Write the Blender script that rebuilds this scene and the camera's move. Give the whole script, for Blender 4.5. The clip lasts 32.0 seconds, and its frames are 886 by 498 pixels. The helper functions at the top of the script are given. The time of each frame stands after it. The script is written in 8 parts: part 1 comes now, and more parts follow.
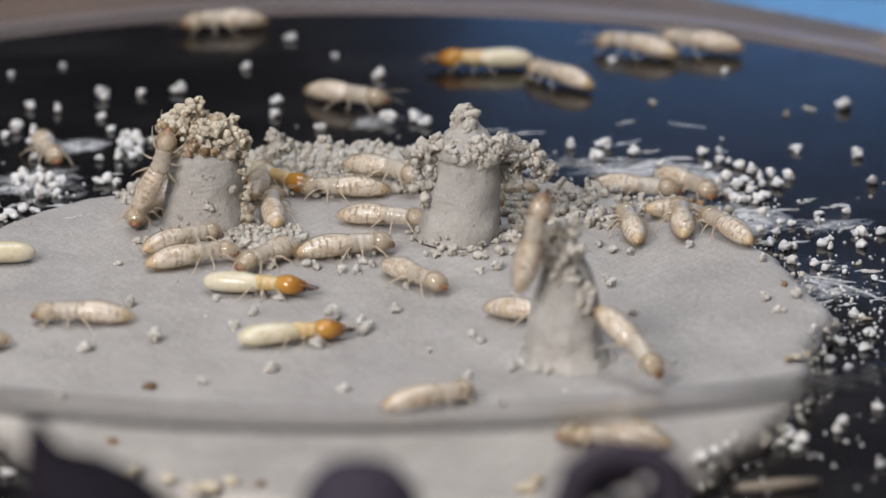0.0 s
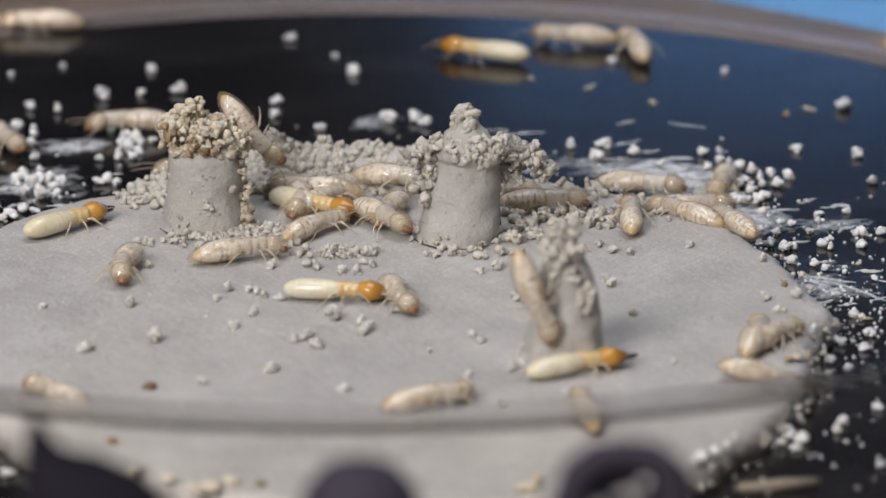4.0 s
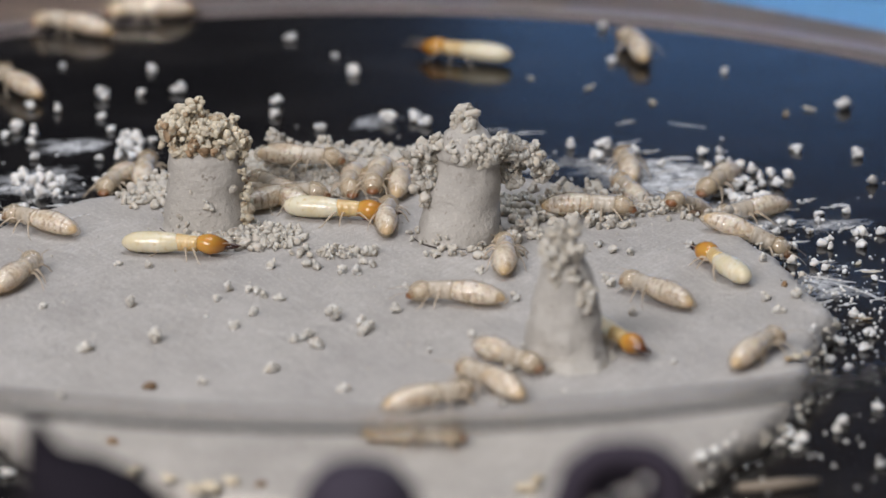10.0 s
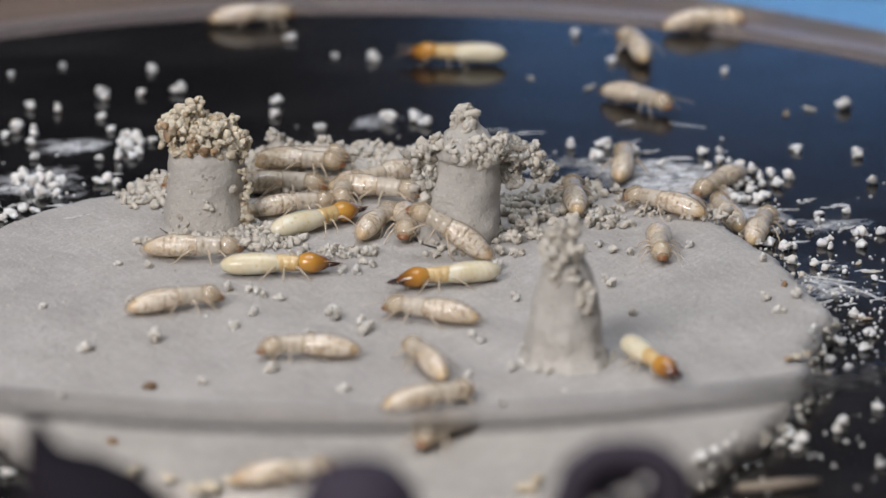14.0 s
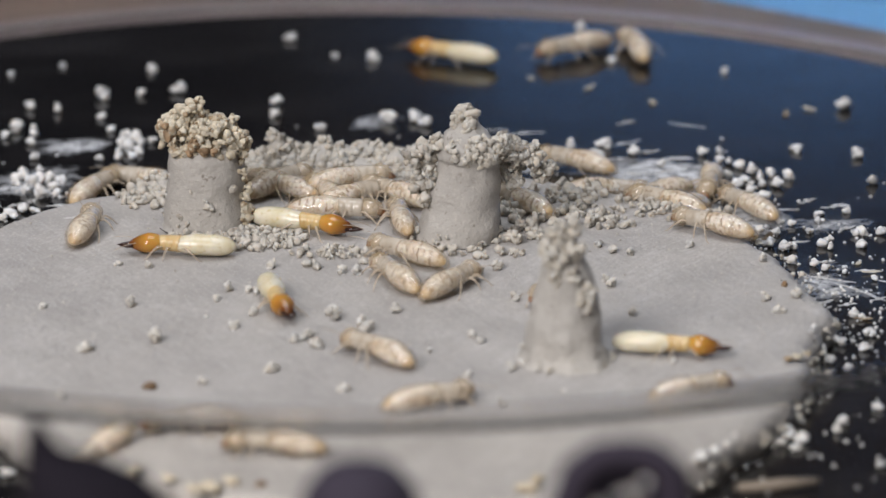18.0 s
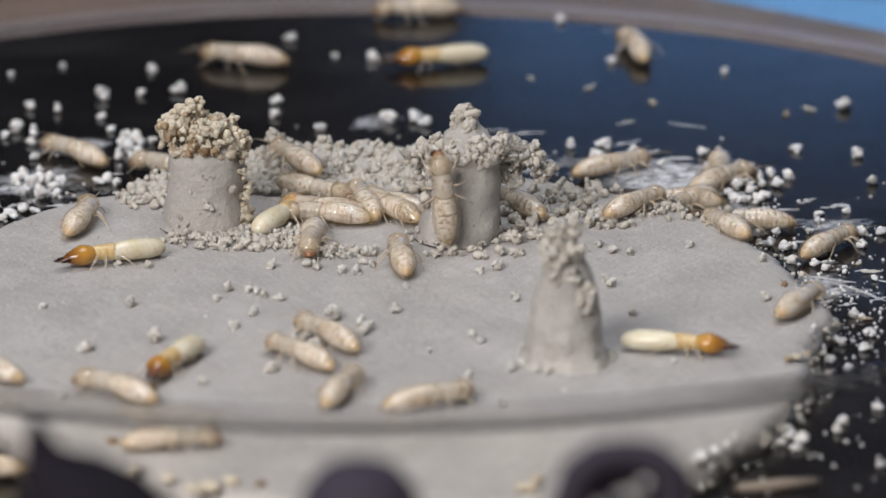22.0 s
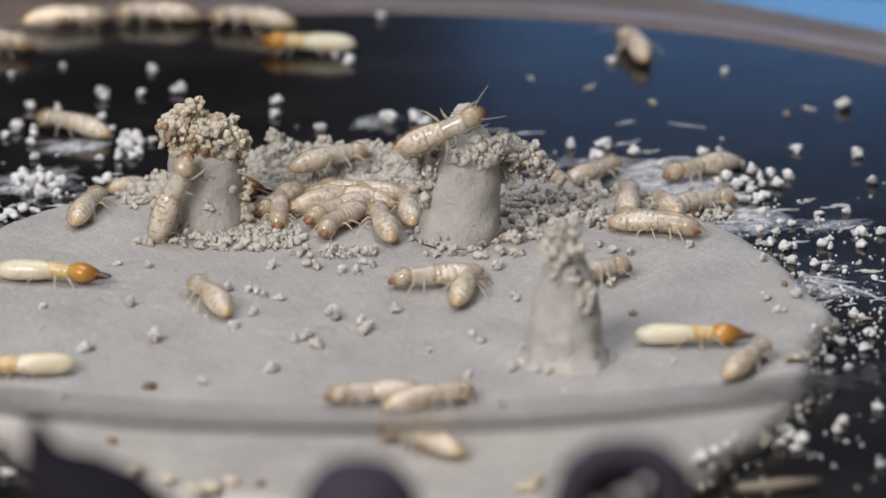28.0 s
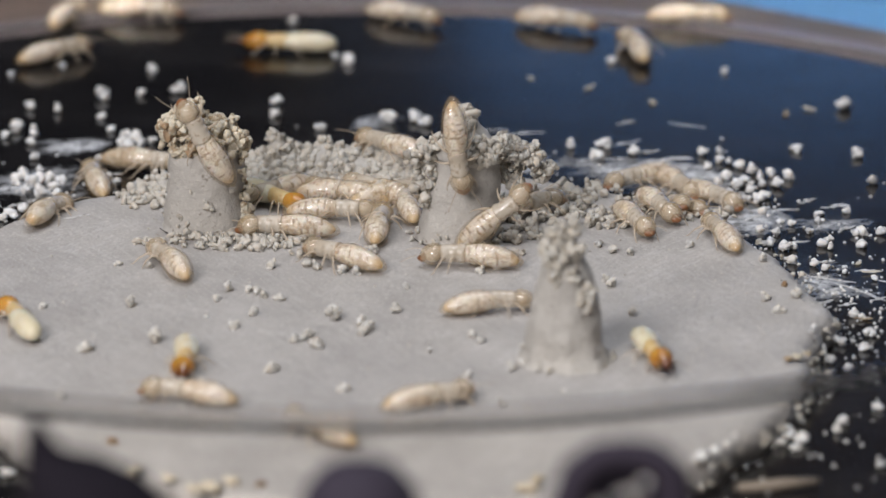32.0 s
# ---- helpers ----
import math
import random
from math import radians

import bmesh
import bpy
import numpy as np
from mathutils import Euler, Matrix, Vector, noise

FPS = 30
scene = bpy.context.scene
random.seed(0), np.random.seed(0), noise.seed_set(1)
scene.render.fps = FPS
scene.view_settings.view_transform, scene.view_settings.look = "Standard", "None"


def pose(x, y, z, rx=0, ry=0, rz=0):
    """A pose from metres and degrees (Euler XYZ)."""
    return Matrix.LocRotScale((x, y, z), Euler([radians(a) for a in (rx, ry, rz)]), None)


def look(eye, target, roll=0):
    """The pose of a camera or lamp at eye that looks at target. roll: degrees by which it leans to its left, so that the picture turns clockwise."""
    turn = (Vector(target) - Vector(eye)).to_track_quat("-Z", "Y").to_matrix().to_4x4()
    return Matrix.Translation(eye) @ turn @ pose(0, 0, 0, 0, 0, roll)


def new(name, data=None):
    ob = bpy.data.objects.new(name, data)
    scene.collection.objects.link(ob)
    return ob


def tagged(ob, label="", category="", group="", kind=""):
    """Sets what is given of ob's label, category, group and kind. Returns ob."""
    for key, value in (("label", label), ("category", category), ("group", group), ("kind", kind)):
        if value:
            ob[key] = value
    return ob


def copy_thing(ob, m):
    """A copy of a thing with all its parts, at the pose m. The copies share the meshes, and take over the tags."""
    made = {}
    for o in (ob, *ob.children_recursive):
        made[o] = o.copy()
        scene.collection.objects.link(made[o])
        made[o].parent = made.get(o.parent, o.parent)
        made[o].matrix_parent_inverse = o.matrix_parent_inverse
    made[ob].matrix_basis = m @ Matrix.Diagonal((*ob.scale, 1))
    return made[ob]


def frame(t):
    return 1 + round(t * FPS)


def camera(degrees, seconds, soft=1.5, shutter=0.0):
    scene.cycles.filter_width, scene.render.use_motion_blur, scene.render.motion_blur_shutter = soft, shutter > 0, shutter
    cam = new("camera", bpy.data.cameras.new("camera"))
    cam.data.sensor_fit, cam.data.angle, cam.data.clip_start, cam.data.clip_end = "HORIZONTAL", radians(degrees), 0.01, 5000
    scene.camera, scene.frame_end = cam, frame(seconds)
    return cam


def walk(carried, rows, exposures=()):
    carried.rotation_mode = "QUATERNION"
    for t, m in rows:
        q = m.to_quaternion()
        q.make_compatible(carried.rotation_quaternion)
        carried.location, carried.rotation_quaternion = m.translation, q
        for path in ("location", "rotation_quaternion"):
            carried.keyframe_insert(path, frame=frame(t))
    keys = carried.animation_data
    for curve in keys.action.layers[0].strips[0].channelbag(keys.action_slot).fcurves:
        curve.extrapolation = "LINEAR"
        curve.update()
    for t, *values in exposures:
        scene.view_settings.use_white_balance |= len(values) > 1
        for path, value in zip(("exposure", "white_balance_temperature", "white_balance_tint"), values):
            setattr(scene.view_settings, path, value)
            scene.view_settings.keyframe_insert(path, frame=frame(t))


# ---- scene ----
cam = camera(7.476, 32.0, soft=1.6, shutter=0.5)
cam.data.dof.use_dof = True
cam.data.dof.focus_distance = 0.345
cam.data.dof.aperture_fstop = 58
EYE = (0.0, -0.32514, 0.10879)
walk(cam, [(0, look(EYE, (0, 0, 0))), (32, look(EYE, (0, 0, 0)))])

MM = 0.001
FLOOR_Z = -0.0015          # black dish floor; the clay's top is z = 0

# ---- light: a dim room with one broad lamp above and a weaker one from the front ----
world = bpy.data.worlds.new("room_light")
scene.world = world
world.use_nodes = True
world.node_tree.nodes["Background"].inputs[0].default_value = (0.75, 0.85, 1.0, 1)
world.node_tree.nodes["Background"].inputs[1].default_value = 0.15


def area(name, eye, target, size, watts, colour):
    lamp = bpy.data.lights.new(name, "AREA")
    lamp.shape, lamp.size, lamp.energy, lamp.color = "DISK", size, watts, colour
    ob = new(name, lamp)
    ob.matrix_world = look(eye, target)
    return ob


area("lamp_key", (-0.165, -0.30, 0.235), (0, -0.01, 0), 0.20, 1.75, (1.0, 0.965, 0.972))
area("lamp_top", (0.02, 0.06, 0.75), (0, 0, 0), 0.5, 3.35, (0.93, 0.96, 1.03))
scene.view_settings.exposure = 0.0


# ---- materials ----
def shader(name, colour=(0.5, 0.5, 0.5), rough=0.6, **inputs):
    m = bpy.data.materials.new(name)
    m.use_nodes = True
    b = m.node_tree.nodes["Principled BSDF"]
    b.inputs["Base Color"].default_value = (*colour, 1)
    b.inputs["Roughness"].default_value = rough
    for k, v in inputs.items():
        b.inputs[k.replace("_", " ")].default_value = v
    return m, m.node_tree.nodes, m.node_tree.links, b


def node(nodes, kind, **values):
    n = nodes.new(kind)
    for k, v in values.items():
        n.inputs[k].default_value = v
    return n


def ramp(nodes, links, source, stops):
    r = nodes.new("ShaderNodeValToRGB")
    els = r.color_ramp.elements
    while len(els) < len(stops):
        els.new(0.5)
    for e, (p, c) in zip(els, stops):
        e.position, e.color = p, (*c, 1)
    links.new(source, r.inputs[0])
    return r.outputs[0]


def coords(nodes, links, scale=(1, 1, 1), turn=0.0, by_object=False):
    t = nodes.new("ShaderNodeTexCoord")
    mp = nodes.new("ShaderNodeMapping")
    mp.inputs["Scale"].default_value = scale
    mp.inputs["Rotation"].default_value = (0, 0, radians(turn))
    links.new(t.outputs["Object"], mp.inputs[0])
    if by_object:
        info = nodes.new("ShaderNodeObjectInfo")
        mul = nodes.new("ShaderNodeVectorMath")
        mul.operation = "SCALE"
        mul.inputs[0].default_value = (0.7, 1.3, 0.4)
        links.new(info.outputs["Random"], mul.inputs["Scale"])
        links.new(mul.outputs[0], mp.inputs["Location"])
    return mp.outputs[0]


def noise_tex(nodes, links, vec, scale, detail=4.0, rough=0.55):
    n = node(nodes, "ShaderNodeTexNoise", Scale=scale, Detail=detail, Roughness=rough)
    links.new(vec, n.inputs["Vector"])
    return n.outputs["Fac"]


def bump(nodes, links, b, height, dist, strength=1.0, chain=None):
    bp = node(nodes, "ShaderNodeBump", Strength=strength, Distance=dist)
    links.new(height, bp.inputs["Height"])
    if chain:
        links.new(chain, bp.inputs["Normal"])
    links.new(bp.outputs[0], b.inputs["Normal"])
    return bp.outputs[0]


def mixed(nodes, links, fac, a, c, mode="MIX"):
    mx = nodes.new("ShaderNodeMix")
    mx.data_type, mx.blend_type = "RGBA", mode
    for key, v in ((0, fac), (6, a), (7, c)):
        if isinstance(v, (int, float)):
            mx.inputs[key].default_value = v
        elif isinstance(v, tuple):
            mx.inputs[key].default_value = (*v, 1)
        else:
            links.new(v, mx.inputs[key])
    return mx.outputs[2]


def streak_coords(nodes, links, length, width, turn):
    """Coordinates drawn out along a direction in the ground plane."""
    t = nodes.new("ShaderNodeTexCoord")
    mp = nodes.new("ShaderNodeMapping")
    mp.vector_type = "TEXTURE"
    mp.inputs["Scale"].default_value = (length, width, width)
    mp.inputs["Rotation"].default_value = (0, 0, radians(turn))
    links.new(t.outputs["Object"], mp.inputs[0])
    return mp.outputs[0]


def clay_material(name, dark, light, smeared=True):
    m, n, l, b = shader(name, light, 0.78)
    v = coords(n, l)
    base = ramp(n, l, noise_tex(n, l, v, 260, 5, 0.6), [(0.3, dark), (0.7, light)])
    patch = ramp(n, l, noise_tex(n, l, v, 70, 3), [(0.35, (0.955, 0.955, 0.96)), (0.65, (1.045, 1.04, 1.03))])
    base = mixed(n, l, 1.0, base, patch, "MULTIPLY")
    specks = ramp(n, l, noise_tex(n, l, v, 4200, 2), [(0.20, (0.7, 0.67, 0.63)), (0.34, (1, 1, 1))])
    base = mixed(n, l, 1.0, base, specks, "MULTIPLY")
    grains = ramp(n, l, noise_tex(n, l, v, 5200, 2, 0.5), [(0.56, (1, 1, 1)), (0.68, (1.25, 1.25, 1.24) if smeared else (1.12, 1.12, 1.11))])
    base = mixed(n, l, 1.0, base, grains, "MULTIPLY")
    if smeared:
        # dry chalky scratches, drawn across the plate, in worn patches
        sc = noise_tex(n, l, streak_coords(n, l, 0.0020, 0.00024, 55), 1.0, 5, 0.7)
        sc2 = noise_tex(n, l, streak_coords(n, l, 0.0024, 0.00022, -62), 1.0, 4, 0.65)
        worn = ramp(n, l, noise_tex(n, l, v, 130, 4, 0.6), [(0.46, (0.05, 0.05, 0.05)), (0.62, (1, 1, 1))])
        lines = ramp(n, l, sc, [(0.50, (0, 0, 0)), (0.62, (0.42, 0.42, 0.42))])
        lines2 = ramp(n, l, sc2, [(0.52, (0, 0, 0)), (0.64, (0.34, 0.34, 0.34))])
        base = mixed(n, l, mixed(n, l, 1.0, lines, worn, "MULTIPLY"), base, (0.56, 0.545, 0.53))
        base = mixed(n, l, lines2, base, (0.50, 0.485, 0.465))
        chain = bump(n, l, b, noise_tex(n, l, v, 1400, 6, 0.70), 0.00026, 0.75)
        chain = bump(n, l, b, sc, 0.00008, 0.2, chain)
    else:
        pits = ramp(n, l, noise_tex(n, l, v, 2300, 3, 0.6), [(0.28, (0.5, 0.47, 0.43)), (0.36, (1, 1, 1))])
        base = mixed(n, l, 1.0, base, pits, "MULTIPLY")
        chain = bump(n, l, b, noise_tex(n, l, v, 1500, 5, 0.6), 0.00018, 0.5)
        chain = bump(n, l, b, noise_tex(n, l, v, 4200, 4, 0.6), 0.00010, 0.8, chain)
    l.new(base, b.inputs["Base Color"])
    bump(n, l, b, noise_tex(n, l, v, 9000, 3), 0.00004, 0.7, chain)
    return m


CLAY = clay_material("grey_clay", (0.335, 0.314, 0.294), (0.418, 0.393, 0.369))
CLAY_ROUGH = clay_material("pillar_clay", (0.36, 0.339, 0.309), (0.45, 0.425, 0.39), False)


def pellet_material(name, dark, light):
    m, n, l, b = shader(name, light, 0.75, Subsurface_Weight=0.5, Subsurface_Scale=0.0003)
    b.inputs["Subsurface Radius"].default_value = (1.0, 0.85, 0.7)
    info = n.new("ShaderNodeObjectInfo")
    geo = n.new("ShaderNodeNewGeometry")
    add = n.new("ShaderNodeMath")
    add.operation = "ADD"
    l.new(info.outputs["Random"], add.inputs[0])
    l.new(geo.outputs["Random Per Island"], add.inputs[1])
    fr = n.new("ShaderNodeMath")
    fr.operation = "FRACT"
    l.new(add.outputs[0], fr.inputs[0])
    tone = ramp(n, l, fr.outputs[0], [(0.0, tuple(c * 0.7 for c in dark)), (0.07, dark), (0.25, light), (1.0, tuple(min(1, c * 1.12) for c in light))])
    v = geo.outputs["Position"]
    grime = ramp(n, l, noise_tex(n, l, v, 3000, 3), [(0.35, (0.86, 0.82, 0.76)), (0.6, (1, 1, 1))])
    l.new(mixed(n, l, 1.0, tone, grime, "MULTIPLY"), b.inputs["Base Color"])
    bump(n, l, b, noise_tex(n, l, v, 7000, 3), 0.00004, 0.8)
    return m


PELLET = pellet_material("clay_pellet", (0.345, 0.32, 0.282), (0.465, 0.437, 0.39))
CLOD = pellet_material("loose_clod", (0.42, 0.402, 0.37), (0.515, 0.494, 0.458))
PELLET_TAN = pellet_material("tan_pellet", (0.31, 0.225, 0.135), (0.515, 0.457, 0.36))
WHITE_CRUMB = pellet_material("white_crumb", (0.53, 0.53, 0.535), (0.665, 0.66, 0.655))
STAINED = pellet_material("stained_pellet", (0.14, 0.085, 0.04), (0.27, 0.185, 0.11))
BROWN_BIT = pellet_material("brown_bit", (0.10, 0.06, 0.035), (0.24, 0.16, 0.09))


def floor_material():
    m, n, l, b = shader("black_plastic", (0.008, 0.008, 0.010), 0.12, IOR=1.38)
    v = coords(n, l)
    s = streak_coords(n, l, 0.0042, 0.0022, 24)
    # chalky smears left round the clay
    geo = n.new("ShaderNodeTexCoord")
    d = n.new("ShaderNodeVectorMath")
    d.operation = "DISTANCE"
    d.inputs[1].default_value = (0.003, -0.005, 0)
    l.new(geo.outputs["Object"], d.inputs[0])
    near = node(n, "ShaderNodeMapRange", **{"From Min": 0.040, "From Max": 0.021, "To Min": 0.0, "To Max": 0.08})
    l.new(d.outputs["Value"], near.inputs[0])
    sep = n.new("ShaderNodeSeparateXYZ")
    l.new(geo.outputs["Object"], sep.inputs[0])
    side = node(n, "ShaderNodeMapRange", **{"From Min": -0.014, "From Max": 0.002, "To Min": 0.25, "To Max": 1.0})
    l.new(sep.outputs["Y"], side.inputs[0])
    part_of = n.new("ShaderNodeMath")
    part_of.operation = "MULTIPLY"
    l.new(near.outputs[0], part_of.inputs[0])
    l.new(side.outputs[0], part_of.inputs[1])
    total = part_of.outputs[0]
    for x, y, r, amount in ((22.5, 2.4, 2.6, 0.27), (19.0, 13.7, 3.4, 0.55), (17.3, 21.0, 3.6, 0.55), (13.3, 22.0, 3.6, 0.45), (16.0, 17.0, 4.0, 0.4), (24.5, 12.6, 3.0, 0.3), (24.5, 6.0, 3.0, 0.12), (-17.5, 19.7, 4.0, 0.45), (8.5, 23.5, 4.0, 0.3), (-16.4, 26.2, 2.4, 0.42), (-14.4, 26.8, 2.0, 0.36), (0.2, 30.6, 2.6, 0.34), (15.8, 21.4, 2.4, 0.4), (20.6, 13.6, 3.0, 0.3), (23.3, 3.7, 2.0, 0.16), (25.2, 2.0, 2.0, 0.1), (15.6, 20.6, 2.6, 0.3)):
        dist = n.new("ShaderNodeVectorMath")
        dist.operation = "DISTANCE"
        dist.inputs[1].default_value = (x * MM, y * MM, 0)
        l.new(geo.outputs["Object"], dist.inputs[0])
        blob = node(n, "ShaderNodeMapRange", **{"From Min": r * MM, "From Max": 0.0, "To Min": 0.0, "To Max": amount})
        l.new(dist.outputs["Value"], blob.inputs[0])
        plus = n.new("ShaderNodeMath")
        plus.operation = "ADD"
        l.new(total, plus.inputs[0])
        l.new(blob.outputs[0], plus.inputs[1])
        total = plus.outputs[0]
    add = n.new("ShaderNodeMath")
    add.operation = "ADD"
    l.new(total, add.inputs[0])
    l.new(noise_tex(n, l, s, 1.0, 6, 0.7), add.inputs[1])
    smear = ramp(n, l, add.outputs[0], [(0.70, (0, 0, 0)), (0.93, (0.95, 0.95, 0.95))])
    fine = ramp(n, l, noise_tex(n, l, v, 1300, 6, 0.8), [(0.40, (0.1, 0.1, 0.1)), (0.58, (1, 1, 1))])
    mask = mixed(n, l, 1.0, smear, fine, "MULTIPLY")
    # a thin dried film, in long drifts
    film = ramp(n, l, noise_tex(n, l, streak_coords(n, l, 0.016, 0.007, 12), 1.0, 4, 0.6), [(0.44, (0.005, 0.0046, 0.0048)), (0.58, (0.0095, 0.0088, 0.009)), (0.72, (0.017, 0.016, 0.0165))])
    l.new(mixed(n, l, mask, film, (0.66, 0.67, 0.69)), b.inputs["Base Color"])
    l.new(ramp(n, l, mask, [(0.0, (0.125, 0.125, 0.125)), (0.4, (0.8, 0.8, 0.8))]), b.inputs["Roughness"])
    bump(n, l, b, noise_tex(n, l, v, 300, 3), 0.00003, 0.25)
    return m


FLOOR = floor_material()
CLEAR = shader("clear_plastic", (1.0, 0.985, 0.95), 0.03, Transmission_Weight=1.0, IOR=1.08)[0]
HAZY = shader("hazy_plastic", (0.875, 0.865, 0.85), 0.18, Transmission_Weight=1.0, IOR=1.05)[0]
FOOT = shader("grey_lilac_plastic", (0.112, 0.100, 0.105), 0.3)[0]


def wood_material():
    m, n, l, b = shader("table_wood", (0.4, 0.28, 0.2), 0.5)
    v = coords(n, l, (14, 160, 14), 8)
    l.new(ramp(n, l, noise_tex(n, l, v, 1.0, 5), [(0.3, (0.074, 0.054, 0.042)), (0.7, (0.126, 0.094, 0.076))]), b.inputs["Base Color"])
    return m


WOOD = wood_material()
BLUE = shader("blue_plastic", (0.075, 0.20, 0.40), 0.45)[0]
MATT_BLACK = shader("matt_black", (0.011, 0.009, 0.013), 0.9, Specular_IOR_Level=0.1)[0]
STALK = shader("dry_stalk", (0.20, 0.165, 0.13), 0.7)[0]
DARK_PLUM = shader("matt_dark_plum", (0.020, 0.014, 0.026), 0.85)[0]


def wall_material(name, colour):
    m, n, l, b = shader(name, colour, 0.85)
    v = coords(n, l)
    l.new(ramp(n, l, noise_tex(n, l, v, 3, 3), [(0.3, tuple(c * 0.8 for c in colour)), (0.7, colour)]), b.inputs["Base Color"])
    return m


def flesh(name, pale, mid, spots, rough=0.32, spot_level=0.62, banded=False, tail=False, skin=1.0):
    m, n, l, b = shader(name, pale, rough, Alpha=skin, Subsurface_Weight=0.5 if skin > 0.6 else 0.0, Subsurface_Scale=0.0002, Specular_IOR_Level=0.5)
    b.inputs["Subsurface Radius"].default_value = (1.0, 0.75, 0.5)
    v = coords(n, l, (1, 1, 1), 0, True)
    tone = ramp(n, l, noise_tex(n, l, v, 1100, 3), [(0.36, mid), (0.6, pale)])
    blot = ramp(n, l, noise_tex(n, l, v, 4000, 2, 0.5), [(spot_level, (0, 0, 0)), (spot_level + 0.12, (0.8, 0.8, 0.8))])
    col = mixed(n, l, blot, tone, spots)
    if tail:
        # the gut shows as lengthwise streaks, and the tail end is amber
        t = n.new("ShaderNodeTexCoord")
        sep = n.new("ShaderNodeSeparateXYZ")
        l.new(t.outputs["Object"], sep.inputs[0])
        st = coords(n, l, (0.5, 1.3, 1.0), 0, True)
        window = ramp(n, l, noise_tex(n, l, st, 2300, 4, 0.65), [(0.51, (0, 0, 0)), (0.58, (0.7, 0.7, 0.7))])
        col = mixed(n, l, window, col, (0.44, 0.34, 0.235))
        streak = ramp(n, l, noise_tex(n, l, st, 6500, 3, 0.6), [(0.58, (0, 0, 0)), (0.66, (0.7, 0.7, 0.7))])
        col = mixed(n, l, streak, col, (0.34, 0.24, 0.165))
        # dark dashes across the back, between the segments
        bands = n.new("ShaderNodeTexWave")
        bands.inputs["Scale"].default_value = 1080.0
        bands.inputs["Distortion"].default_value = 3.0
        bands.inputs["Detail"].default_value = 2.0
        l.new(t.outputs["Object"], bands.inputs["Vector"])
        gap = ramp(n, l, bands.outputs["Fac"], [(0.20, (0.85, 0.85, 0.85)), (0.44, (0, 0, 0))])
        broken = ramp(n, l, noise_tex(n, l, v, 3000, 3, 0.6), [(0.50, (0, 0, 0)), (0.57, (1, 1, 1))])
        col = mixed(n, l, mixed(n, l, 1.0, gap, broken, "MULTIPLY"), col, (0.21, 0.14, 0.09))
        mr = node(n, "ShaderNodeMapRange", **{"From Min": -0.0019, "From Max": -0.0023, "To Min": 0.0, "To Max": 0.85})
        l.new(sep.outputs["X"], mr.inputs[0])
        col = mixed(n, l, mr.outputs[0], col, (0.52, 0.335, 0.12))
    if banded:
        w = n.new("ShaderNodeTexWave")
        w.inputs["Scale"].default_value = 1150.0
        w.inputs["Distortion"].default_value = 0.6
        t = n.new("ShaderNodeTexCoord")
        l.new(t.outputs["Object"], w.inputs["Vector"])
        col = mixed(n, l, 0.15, col, ramp(n, l, w.outputs["Fac"], [(0.0, mid), (0.5, pale)]))
    l.new(col, b.inputs["Base Color"])
    bump(n, l, b, noise_tex(n, l, v, 5000, 2), 0.00001, 0.4)
    if skin < 1:
        # a wet shine over the clear skin
        shine = node(n, "ShaderNodeBsdfGlossy", Roughness=0.05)
        shine.inputs["Color"].default_value = (1, 1, 1, 1)
        both = n.new("ShaderNodeMixShader")
        both.inputs[0].default_value = 0.014
        l.new(b.outputs[0], both.inputs[1])
        l.new(shine.outputs[0], both.inputs[2])
        l.new(both.outputs[0], n["Material Output"].inputs["Surface"])
    return m


WORKER_GUT = flesh("worker_gut", (0.80, 0.76, 0.69), (0.71, 0.64, 0.54), (0.34, 0.25, 0.165), 0.36, 0.57, True, True)
WORKER_BELLY = flesh("worker_abdomen", (0.52, 0.38, 0.215), (0.44, 0.30, 0.145), (0.32, 0.20, 0.08), 0.22, 0.6, skin=0.21)
WORKER_SKIN = flesh("worker_skin", (0.65, 0.58, 0.48), (0.54, 0.46, 0.355), (0.36, 0.265, 0.175), 0.2, 0.57, skin=0.6)
WORKER_HEAD = flesh("worker_head", (0.52, 0.415, 0.28), (0.44, 0.33, 0.195), (0.34, 0.23, 0.13), 0.08, 0.62, skin=0.45)
WORKER_CORE = flesh("worker_head_core", (0.62, 0.565, 0.49), (0.54, 0.46, 0.37), (0.32, 0.21, 0.13), 0.3, 0.58)
SOLDIER_BELLY = flesh("soldier_abdomen", (0.645, 0.595, 0.465), (0.58, 0.51, 0.345), (0.51, 0.41, 0.225), 0.24, 0.58, True)
SOLDIER_SKIN = flesh("soldier_skin", (0.58, 0.44, 0.23), (0.50, 0.34, 0.145), (0.41, 0.25, 0.10), 0.28, 0.62)
LIMB = flesh("pale_limb", (0.60, 0.50, 0.38), (0.50, 0.40, 0.29), (0.40, 0.30, 0.20), 0.3, 0.7, skin=0.5)


def amber_material():
    m, n, l, b = shader("amber_head", (0.5, 0.2, 0.03), 0.16, Subsurface_Weight=0.25, Subsurface_Scale=0.0003)
    t = n.new("ShaderNodeTexCoord")
    sep = n.new("ShaderNodeSeparateXYZ")
    l.new(t.outputs["Object"], sep.inputs[0])
    mr = node(n, "ShaderNodeMapRange", **{"From Min": 0.0, "From Max": 0.0016})
    l.new(sep.outputs["X"], mr.inputs[0])
    l.new(ramp(n, l, mr.outputs[0], [(0.0, (0.50, 0.275, 0.065)), (0.5, (0.42, 0.20, 0.035)), (0.95, (0.12, 0.042, 0.012))]), b.inputs["Base Color"])
    return m


